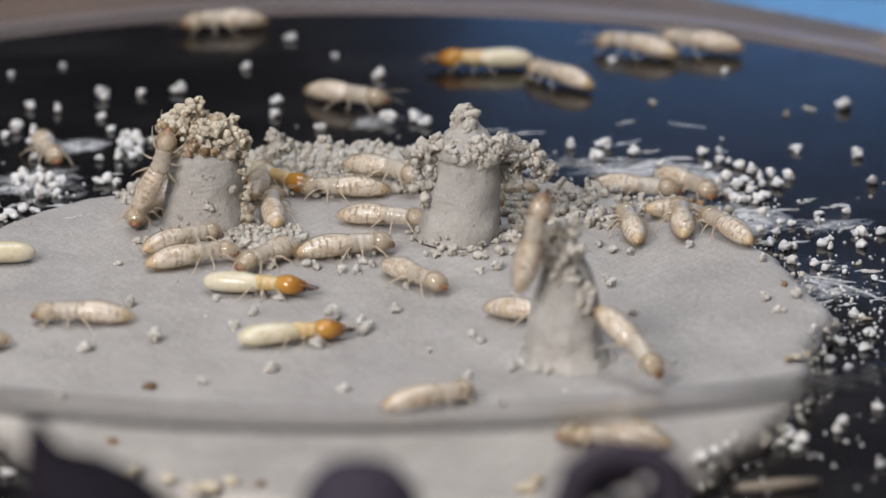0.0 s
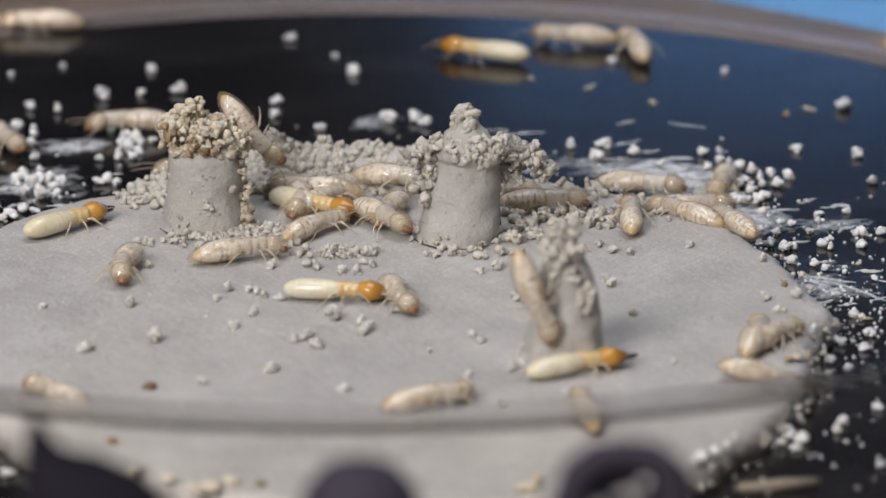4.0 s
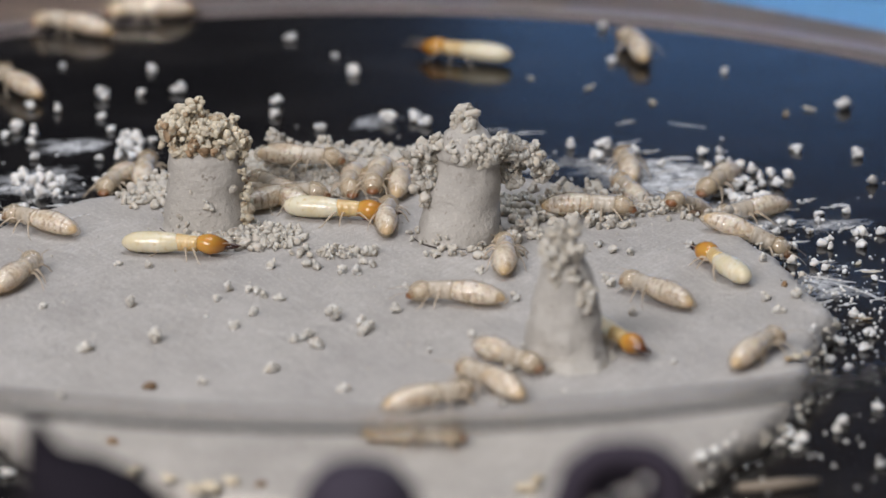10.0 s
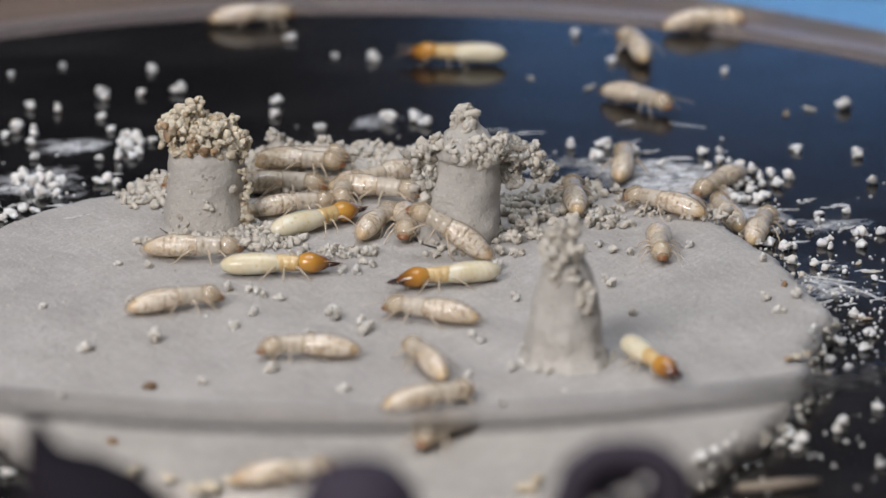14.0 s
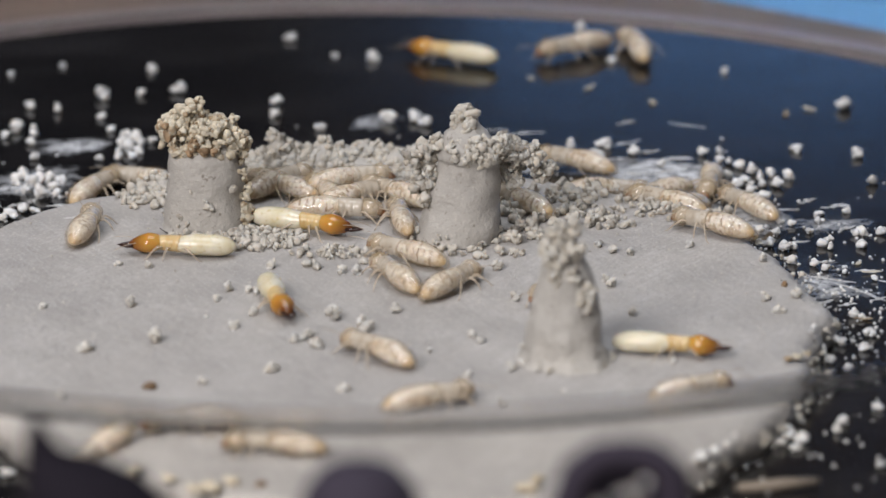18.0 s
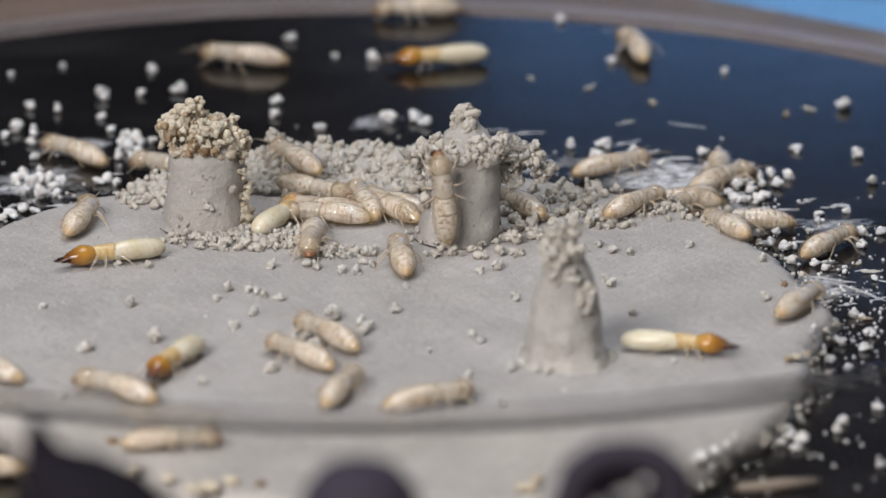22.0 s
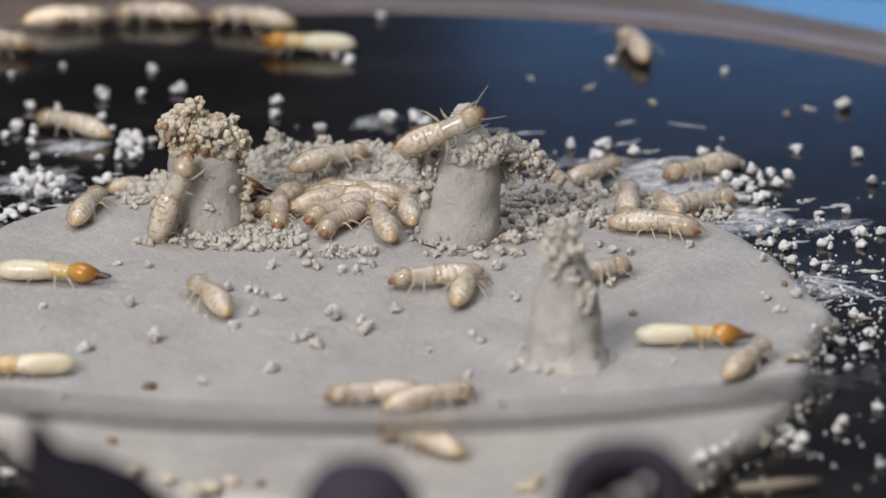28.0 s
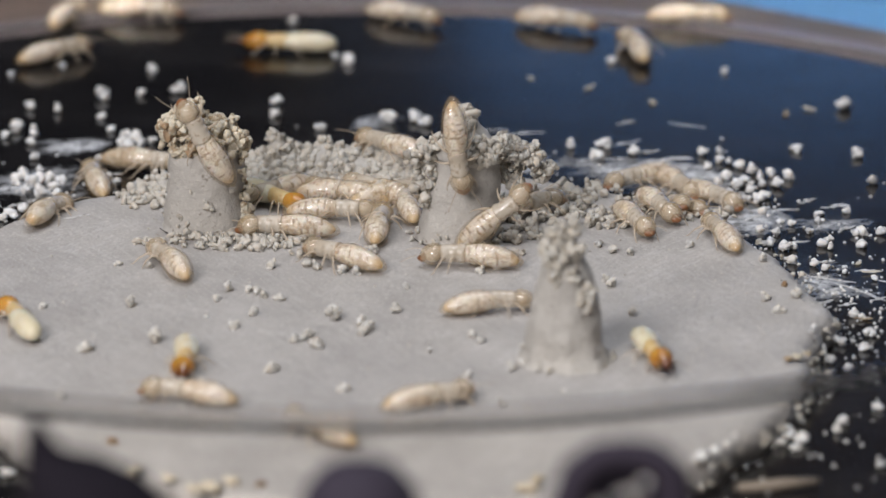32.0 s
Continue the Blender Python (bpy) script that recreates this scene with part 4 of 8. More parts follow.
dust()


# ---- dark shapes of unknown make standing before the dish ----
def turned(profile):
    bm = bmesh.new()
    rows = []
    for h, r, dx in profile:
        rows.append([bm.verts.new(((dx + r * math.cos(2 * math.pi * k / 32)) * MM, r * math.sin(2 * math.pi * k / 32) * MM, h * MM)) for k in range(32)])
    for a, c in zip(rows, rows[1:]):
        for k in range(32):
            j = (k + 1) % 32
            bm.faces.new((a[k], a[j], c[j], c[k]))
    bm.faces.new(rows[0][::-1])
    bm.faces.new(rows[-1])
    return bm


def peg(x, y, profile, label, rubber=DARK_PLUM):
    """A dark shape: a shaft and, on it, a shaped tip."""
    thing = tagged(new("rubber_peg"), label, "peg", "dark pegs before the dish")
    thing.location = (x * MM, y * MM, TABLE_Z)
    part("shaft", turned(profile[:2]), rubber, thing)
    part("tip", turned(profile[1:]), rubber, thing)


peg(-14.5, -80, [(0, 4.2, 1.8), (16, 3.5, 1.6), (19.0, 2.9, 1.15), (19.96, 2.4, 0.7), (20.65, 1.74, 0.07), (21.1, 0.98, -0.7), (21.6, 0.62, -1.0), (22.3, 0.35, -1.15), (22.7, 0.12, -1.24)],
    "black shape with a pointed sloping tip before the dish", MATT_BLACK)
peg(-3.2, -80, [(0, 2.6, 0), (18.4, 2.5, 0), (19.6, 2.2, 0), (20.5, 1.5, 0), (20.8, 0.5, 0)], "dark plum shape with a round tip before the dish")


def rubber_loop():
    """A thick dark arch standing on the table, its opening closed by an added black sheet."""
    thing = tagged(new("rubber_loop"), "dark plum arch standing upright before the dish", "loop", "dark pegs before the dish")
    thing.location = (6.85 * MM, -80 * MM, TABLE_Z + 0.5 * MM)
    thing.scale = (0.87, 1, 1)
    bm = bmesh.new()
    wire(bm, [(-2.35 * MM, 0, 12 * MM), (-2.3 * MM, 0, 18.5 * MM), (-1.95 * MM, 0, 19.75 * MM), (-1.0 * MM, 0, 20.5 * MM), (0.3 * MM, 0, 20.68 * MM), (1.5 * MM, 0, 20.45 * MM), (2.3 * MM, 0, 19.7 * MM), (2.45 * MM, 0, 18.5 * MM), (2.5 * MM, 0, 12 * MM)],
         [r * MM for r in (0.95, 0.90, 0.82, 0.66, 0.58, 0.68, 0.85, 0.95, 1.0)], 16)
    part("arch", bm, DARK_PLUM, thing)
    # black sheet added to darken the view through the opening; no real part
    bm = bmesh.new()
    bmesh.ops.create_cube(bm, size=1.0)
    for v in bm.verts:
        v.co = ((0.1 + v.co.x * (3.6 if v.co.z > 0 else 4.4)) * MM, (0.35 + v.co.y * 0.7) * MM, (16.0 + v.co.z * 8.2) * MM)
    part("web", bm, MATT_BLACK, thing, "black sheet added to darken the opening of the arch")
    # crumbs set on the sheet in place of floor crumbs behind the opening
    for cx, cz, r in ((0.0, 19.0, 0.24), (0.45, 19.05, 0.30), (1.05, 19.45, 0.27), (-1.0, 18.4, 0.34), (0.55, 18.55, 0.22)):
        crumb_part("crumb", WHITE, thing, cx * MM, -0.12 * MM, cz * MM, r * MM)
    bm = bmesh.new()
    bmesh.ops.create_cone(bm, cap_ends=True, segments=32, radius1=4.0 * MM, radius2=3.4 * MM, depth=12.4 * MM)
    for v in bm.verts:
        v.co.z += 5.7 * MM
    part("stem", bm, DARK_PLUM, thing)


rubber_loop()

# a dry tan stalk on the black floor
bm = bmesh.new()
wire(bm, [(13.62 * MM, -31.25 * MM, -1.17 * MM), (15.60 * MM, -30.80 * MM, -1.17 * MM), (17.40 * MM, -30.36 * MM, -1.17 * MM)], [0.2 * MM, 0.3 * MM, 0.18 * MM], 10)
tagged(part("dry_stalk", bm, STALK), "short dry tan stalk lying on the black dish floor", "stalk")

# dark brown bits that the workers gather round
for x, y, r in ((13.44, 11.05, 0.38), (13.14, 9.23, 0.35), (13.51, 8.23, 0.29), (13.03, 12.03, 0.24)):
    ob = tagged(new("brown_bit", BROWN_BITS[0]), "dark brown crumb of debris lying at the clay edge", "crumb", "brown bits")
    ob.matrix_basis = Matrix.LocRotScale((x * MM, y * MM, (FLOOR_Z / MM + 0.5 * r) * MM), Euler((0, 0, 3 * x)), (r * MM, r * MM, r * MM))


# ---- termites ----
def leg(side, front):
    """One leg, in mm from its hip: out and up to the knee, then down to the ground."""
    bm = bmesh.new()
    fx = {0: 0.75, 1: 0.05, 2: -0.85}[front]
    out = {0: 0.62, 1: 0.75, 2: 0.70}[front] * side
    pts = [(0, 0, 0), (fx * 0.35, out * 0.5, 0.10), (fx * 0.75, out * 0.85, -0.14), (fx * 1.05, out * 1.02, -0.40), (fx * 1.25, out * 1.06, -0.45)]
    wire(bm, [tuple(c * MM for c in p) for p in pts], [r * MM for r in (0.06, 0.062, 0.036, 0.024, 0.016)], 6)
    return bm


def feeler(side, length=1.0):
    bm = bmesh.new()
    pts, rad = [], []
    for k in range(9):
        f = k / 8
        pts.append(((0.0 + 1.15 * f * length) * MM, side * (0.0 + 0.55 * f - 0.15 * f * f) * MM, (0.28 * f - 0.38 * f * f) * MM))
        rad.append((0.026 - 0.012 * f) * (1.0 if k % 2 else 0.8) * MM)
    wire(bm, pts, rad, 5)
    return bm


def scaled(stations):
    return [tuple(c * MM for c in (*s, *(0,) * (5 - len(s)))) for s in stations]


def abdomen_mesh(length, ry, rz, droop, blunt, fold=0.014, pointed=0.0):
    bm = bmesh.new()
    rows = []
    n = 57
    for k in range(n + 1):
        f = k / n
        u = min(1.0, f / blunt)
        shape = math.sqrt(max(0.0, 1 - (1 - u) ** 2.2)) if pointed == 0 else math.sqrt(max(0.0, 1 - (1 - u) ** 2)) * (1 - pointed * (1 - u) ** 1.5)
        if f > 0.6:
            shape *= 1 - 0.30 * ((f - 0.6) / 0.4) ** 2
        ringed = 1 + fold * (abs(math.sin(math.pi * f * 9.5)) - 0.5) * 2
        rows.append(((f - 1) * length, max(0.03, ry * shape * ringed), max(0.03, rz * shape * ringed), -droop * (1 - f) ** 2))
    tube(bm, scaled(rows), 18)
    return bm


def thorax_mesh(length, r):
    bm = bmesh.new()
    rows = []
    for k in range(16):
        f = k / 15
        rows.append((-0.12 + f * (length + 0.2), r * (0.86 + 0.12 * abs(math.sin(3 * math.pi * f))) * (1 - 0.12 * f), r * (0.94 - 0.12 * f), 0.0))
    tube(bm, scaled(rows), 14)
    return bm


def head_mesh(rows):
    bm = bmesh.new()
    tube(bm, scaled(rows), 16)
    return bm


def egg_rows(length, ry, rz, taper):
    rows = []
    for k in range(17):
        f = k / 16
        w = math.sqrt(max(0.0, 1 - (2 * f - 1) ** 2)) ** 0.9
        w *= 1 - taper * max(0.0, f - 0.45)
        rows.append((f * length, max(0.02, ry * w), max(0.02, rz * w), -0.12 * f))
    return rows


def build_termite(kind):
    soldier = kind == "soldier"
    label = ("soldier termite with a creamy abdomen and large amber head" if soldier
             else "pale translucent worker termite with a mottled abdomen")
    thing = tagged(new("termite"), label, "termite", "termites in the dish")
    skin = SOLDIER_SKIN if soldier else WORKER_SKIN
    z = 0.60
    joint, neck = (0.10, 0.92) if soldier else (0.25, 1.10)
    belly = part("abdomen", abdomen_mesh(2.72 if soldier else 2.6, 0.58 if soldier else 0.61, 0.50 if soldier else 0.55, 0.1 if soldier else 0.26, 0.42 if soldier else 0.54, 0.007 if soldier else 0.012, 0.0 if soldier else 0.12),
                 SOLDIER_BELLY if soldier else WORKER_BELLY, thing, "creamy yellow abdomen" if soldier else "clear amber abdomen skin", (joint * MM, 0, z * MM))
    if not soldier:
        part("gut", abdomen_mesh(2.34, 0.50, 0.46, 0.22, 0.54, 0.02, 0.1), WORKER_GUT, belly, "cream gut with brown flecks under the clear skin", (-0.05 * MM, 0, 0.02 * MM))
    part("thorax", thorax_mesh(neck - joint, 0.44 if soldier else 0.46), skin, thing, "", (joint * MM, 0, (z + 0.02) * MM))
    if soldier:
        head = part("head", head_mesh(egg_rows(1.68, 0.57, 0.48, 0.75)), AMBER, thing, "shiny amber head", (0.82 * MM, 0, (z + 0.05) * MM))
        for s in (-1, 1):
            bm = bmesh.new()
            wire(bm, [(1.40 * MM, s * 0.22 * MM, -0.14 * MM), (1.72 * MM, s * 0.22 * MM, -0.16 * MM), (2.0 * MM, s * 0.12 * MM, -0.16 * MM), (2.18 * MM, -s * 0.05 * MM, -0.15 * MM)],
                 [0.10 * MM, 0.085 * MM, 0.055 * MM, 0.015 * MM], 6)
            part("mandible", bm, JAW_DARK, head, "black curved jaw")
    else:
        head = part("head", head_mesh(egg_rows(1.06, 0.52, 0.48, 0.28)), WORKER_HEAD, thing, "glossy pale amber head", (1.02 * MM, 0, (z + 0.03) * MM))
        part("head_core", head_mesh(egg_rows(0.80, 0.37, 0.32, 0.3)), WORKER_CORE, head, "", (0.06 * MM, 0, 0))
        bm = bmesh.new()
        tube(bm, scaled([(0.72, 0.12, 0.10, -0.18), (0.86, 0.29, 0.20, -0.2), (1.0, 0.27, 0.17, -0.23), (1.14, 0.10, 0.06, -0.25)]), 8)
        part("jaw", bm, MOUTH_BROWN, head, "small brown jaws")
    for s in (-1, 1):
        fe = part("antenna", feeler(s), LIMB, head, "", ((1.2 if soldier else 0.75) * MM, s * 0.25 * MM, 0.02 * MM))
    for i in range(3):
        for s in (-1, 1):
            part("leg", leg(s, i), LIMB, thing, "", ((neck - 0.15 - 0.36 * i) * MM, s * 0.20 * MM, 0.46 * MM))
    return thing


WORKER = build_termite("worker")
SOLDIER = build_termite("soldier")
random.seed(3)
FIRST_USED = {"worker": False, "soldier": False}


def termite(kind, bend=0, head_turn=0, size=1.0):
    """The next termite of a kind. bend, head_turn: degrees by which abdomen and head swing to its left."""
    base = SOLDIER if kind == "soldier" else WORKER
    if FIRST_USED[kind]:
        thing = copy_thing(base, Matrix())
    else:
        thing, FIRST_USED[kind] = base, True
    bend = bend or random.uniform(-11, 11)
    head_turn = head_turn or random.uniform(-16, 16)
    for child in thing.children:
        if child.name.startswith("abdomen"):
            child.rotation_euler = (0, 0, radians(-bend))
        elif child.name.startswith("head"):
            child.rotation_euler = (0, 0, radians(head_turn))
    size *= random.uniform(1.05, 1.14) * (1.0 if kind == "soldier" else 1.05)
    thing.scale = (size, size, size)
    return thing


def at(x, y, z, rz, rx=0, ry=0):
    """A pose in millimetres: place, heading, lean and pitch."""
    return pose(x * MM, y * MM, z * MM, rx, ry, rz)


def pushed_crumb(r):
    """A chalk crumb that the termites push about on the dish floor."""
    ob = tagged(new("white_crumb", random.choice(WHITE)), "chalk-white crumb pushed about on the black dish floor", "crumb", "white crumbs on the dish floor")
    ob.scale = (r * MM, r * MM, r * MM)
    return ob


def crawl(thing, rows):
    """Keys a termite's path; its legs step with the way that it goes, and its feelers sway."""
    walk(thing, rows)
    times = [r[0] for r in rows]
    places = np.array([r[1].translation for r in rows])
    turns = np.array([math.atan2(r[1][1][0], r[1][0][0]) for r in rows])
    way = np.concatenate(([0.0], np.cumsum(np.linalg.norm(np.diff(places, axis=0), axis=1) + 0.0008 * np.abs(np.sin(np.diff(turns) / 2)))))
    legs = [c for c in thing.children if c.name.startswith("leg")]
    steps = np.arange(0, 32.01, 0.25)
    gone = np.interp(steps, times, way)
    for k, limb in enumerate(legs):
        i, s = k // 2, k % 2
        phase = math.pi * ((i + s) % 2)
        base = limb.location.copy()
        keyed, last = [], None
        for n, (t, g) in enumerate(zip(steps, gone)):
            ends = n in (0, len(steps) - 1)
            if not ends and last is not None and abs(g - last) < 0.0002:
                continue
            last = g
            a = 20 * math.sin(g / 0.0015 * 2 * math.pi + phase + 0.3 * i)
            keyed.append((float(t), Matrix.Translation(base) @ pose(0, 0, 0, 0, 0, a)))
        walk(limb, keyed)
    for head in thing.children:
        if not head.name.startswith("head"):
            continue
        for k, fe in enumerate(c for c in head.children if c.name.startswith("antenna")):
            base = fe.location.copy()
            off = random.uniform(0, 6)
            walk(fe, [(t, Matrix.Translation(base) @ pose(0, 0, 0, 0, 8 * math.sin(1.7 * t + off), 14 * math.sin(2.6 * t + off + 2 * k)))
                      for t in np.linspace(0, 32, 41).tolist()])


TERMITES = [
    termite("soldier"),
    termite("soldier"),
    termite("soldier"),
    termite("soldier"),
    termite("soldier"),
    termite("worker", bend=0, head_turn=35),
    termite("worker", bend=8),
    termite("worker", bend=-8),
    termite("worker", bend=10),
    termite("worker"),
    termite("worker", bend=6),
    termite("worker"),
    termite("worker", bend=-6),
    termite("worker"),
    termite("worker"),
    termite("worker"),
    termite("worker"),
    termite("worker"),
    termite("worker"),
    termite("worker", bend=8),
    termite("worker"),
    termite("worker"),
    termite("worker"),
    termite("worker"),
    termite("worker"),
    termite("worker"),
    termite("worker"),
    termite("worker", bend=-10),
    termite("worker"),
    termite("worker"),
    termite("worker"),
    termite("worker"),
    termite("worker"),
    termite("worker"),
    termite("worker"),
    termite("worker"),
    termite("worker"),
    termite("worker"),
    termite("worker"),
    termite("worker"),
    termite("worker"),
    termite("worker"),
    termite("worker"),
    termite("worker"),
    termite("worker", head_turn=20),
    termite("worker"),
    termite("worker"),
    termite("worker"),
    termite("worker"),
    termite("worker"),
    termite("worker"),
    termite("worker"),
    termite("worker"),
    termite("worker"),
    termite("worker"),
    termite("worker"),
    termite("worker"),
    termite("worker"),
    termite("worker"),
]


def motions():
    herd = iter(TERMITES)
    crawl(next(herd), [
        (0, at(2.15, 36.09, -1.50, 178)), (1, at(2.08, 36.79, -1.50, 174)), (2, at(2.08, 37.07, -1.50, 173)), (3, at(2.13, 37.50, -1.50, 166)),
        (6, at(2.11, 38.11, -1.50, 143)), (8, at(2.15, 38.11, -1.50, 142)), (9, at(2.01, 38.16, -1.50, 147)), (10, at(1.15, 37.61, -1.50, 157)),
        (11, at(1.13, 37.29, -1.50, 157)), (12, at(0.64, 37.34, -1.50, 167)), (13, at(0.58, 37.07, -1.50, 173)), (14, at(0.71, 37.12, -1.50, 174)),
        (17, at(0.45, 37.56, -1.50, 151)), (18, at(0.42, 37.45, -1.50, 152)), (19, at(0.15, 37.34, -1.50, 156)), (20, at(0.15, 37.17, -1.50, 165)),
        (21, at(-0.05, 36.90, -1.50, -176)), (22, at(-0.17, 36.63, -1.50, -170)), (23, at(-1.83, 38.32, -1.50, 154)),
        (24, at(-5.27, 38.32, -1.50, 160)), (25, at(-6.28, 38.71, -1.50, 151)), (28, at(-7.70, 39.14, -1.50, 170)), (29, at(-7.81, 39.14, -1.50, 170)),
        (30, at(-8.11, 39.09, -1.50, 176)), (31, at(-8.53, 39.09, -1.50, 171)), (32, at(-8.78, 39.25, -1.50, 173))])
    crawl(next(herd), [
        (0, at(-9.21, -7.22, 0.00, -11)), (1, at(-8.40, -7.22, 0.00, -5)), (2, at(-7.76, -7.87, 0.00, -17)), (3, at(-6.29, -8.51, 0.00, -24)),
        (3.5, at(-5.63, -8.00, 0.00, -7)), (5.5, at(-3.83, -9.25, 0.00, -13)), (6, at(-2.99, -9.16, 0.00, -10)), (7, at(-0.71, -9.59, 0.00, -14)),
        (8, at(2.32, -10.45, 0.00, 0)), (8.6, at(5.30, -10.23, 0.00, -17)), (9, at(7.83, -13.27, 0.00, -40)), (10, at(8.30, -14.85, 0.00, -61)),
        (11, at(9.79, -16.70, 0.00, -66)), (12, at(9.70, -16.30, 0.00, -60)), (13, at(10.41, -16.72, 0.00, -49)), (14, at(9.87, -18.13, 0.00, -65)),
        (17, at(10.41, -16.52, 0.00, -30)), (18, at(10.86, -16.23, 0.00, -11)), (19, at(11.01, -15.98, 0.00, -11)), (20, at(11.26, -15.90, 0.00, -9)),
        (22, at(11.28, -15.98, 0.00, -11)), (23, at(11.23, -15.65, 0.00, 0)), (24, at(11.53, -15.03, 0.00, 31)), (25, at(12.18, -14.48, 0.00, 37)),
        (28, at(12.05, -14.82, 0.00, -0)), (29, at(11.46, -15.28, 0.00, 11)), (30, at(11.05, -15.57, 0.00, -2)), (31, at(10.12, -15.81, 0.00, -43)),
        (32, at(10.02, -16.91, 0.00, -76))])
    crawl(next(herd), [
        (0, at(-7.24, -14.45, 0.00, 5)), (0.5, at(-4.83, -14.74, 0.00, 2)), (1, at(-1.65, -17.42, 0.00, -28)), (1.5, at(0.69, -19.37, 0.00, -29)),
        (2, at(2.64, -20.78, 0.00, -39)), (3, at(3.84, -20.27, 0.00, -7)), (3.5, at(4.84, -18.77, 0.00, 18)), (5.5, at(10.84, -19.34, 0.00, 8)),
        (6, at(10.97, -19.58, 0.00, 8)), (7, at(10.50, -21.19, 0.00, -28)), (7.5, at(12.47, -19.18, 0.00, 15)), (8, at(14.98, -15.35, 0.00, 53)),
        (8.5, at(15.71, -10.83, 0.00, 83)), (9, at(15.02, -7.82, 0.00, 89)), (9.5, at(14.92, -2.33, 0.00, 94)), (10, at(13.84, -3.81, 0.00, 106)),
        (10.5, at(11.99, -0.56, 0.00, 112)), (11, at(10.00, 0.58, 0.00, 115)), (12, at(8.69, 1.11, 0.00, 129)), (13, at(5.74, -3.04, 0.00, -165)),
        (14, at(0.24, -5.91, 0.00, -170)), (14.5, at(-0.40, -5.47, 0.00, 174)), (17, at(-7.43, -2.94, 0.00, 135)),
        (17.5, at(-10.75, -2.60, 0.00, 158)), (18, at(-13.21, -1.16, 0.00, 167)), (18.5, at(-14.61, -0.12, 0.00, 143)),
        (19, at(-14.74, 0.35, 0.00, 115)), (20, at(-14.65, 0.58, 0.00, 112)), (21, at(-14.85, 1.17, 0.00, 114)), (21.5, at(-15.34, 0.28, 0.00, 159)),
        (22, at(-16.52, -2.37, 0.00, -166)), (22.5, at(-19.08, -1.70, 0.00, 180)), (23, at(-22.75, -3.26, 0.00, -174)),
        (24, at(-26.25, -2.03, -0.75, -174, -0, 27)), (25, at(-26.32, -1.86, -0.77, -115, 21, 13)), (26, at(-26.38, -1.68, -0.80, -63, 20, -11)),
        (27, at(-26.44, -1.51, -0.82, -5, -0, -24)), (27.5, at(-22.90, -4.37, 0.00, -10)), (28, at(-19.54, -5.25, 0.00, -19)),
        (29, at(-16.93, -8.85, 0.00, -45)), (30, at(-14.56, -13.27, 0.00, -50)), (31, at(-11.87, -15.56, 0.00, -55)),
        (32, at(-12.31, -18.10, 0.00, -99))])
    crawl(next(herd), [
        (0, at(-23.29, -2.51, 0.00, -178)), (1, at(-23.04, -2.69, 0.00, 178)), (1.5, at(-22.53, -0.60, -0.00, 138)), (2, at(-22.01, 1.50, -0.01, 97)),
        (3, at(-20.92, 2.03, 0.00, 66)), (3.5, at(-20.04, 2.98, 0.00, 35)), (5.5, at(-17.08, 2.84, 0.00, 46)), (6, at(-17.01, 2.85, 0.00, 55)),
        (7, at(-17.20, 3.22, 0.00, 50)), (8, at(-17.94, 2.37, 0.00, -16)), (9, at(-14.19, -0.58, 0.00, -17)), (10, at(-13.39, -0.94, 0.00, -15)),
        (11, at(-10.30, -4.46, 0.00, -17)), (12, at(-9.14, -3.26, 0.00, 15)), (13, at(-8.38, -3.80, 0.00, 3)), (14, at(-8.27, -4.15, 0.00, -5)),
        (14.5, at(-8.77, -5.16, 0.00, -21)), (17, at(-8.32, -6.56, 0.00, -45)), (18, at(-8.23, -8.99, 0.00, -85)),
        (18.5, at(-8.28, -10.84, 0.00, -92)), (19, at(-9.73, -14.10, 0.00, -122)), (20, at(-12.64, -19.16, 0.00, -125)),
        (21, at(-13.43, -18.64, 0.00, -132)), (22, at(-12.91, -18.15, 0.00, -121)), (23, at(-14.15, -18.03, 0.00, -144)),
        (24, at(-16.04, -18.60, 0.00, -146)), (25, at(-20.18, -19.18, 0.00, -171)), (28, at(-20.35, -19.38, 0.00, -175)),
        (29, at(-22.96, -18.16, -0.16, -175, 0, 6)), (30, at(-21.57, -15.98, 0.00, 140)), (31, at(-20.97, -13.56, 0.00, 97)),
        (32, at(-20.76, -12.26, 0.00, 104))])
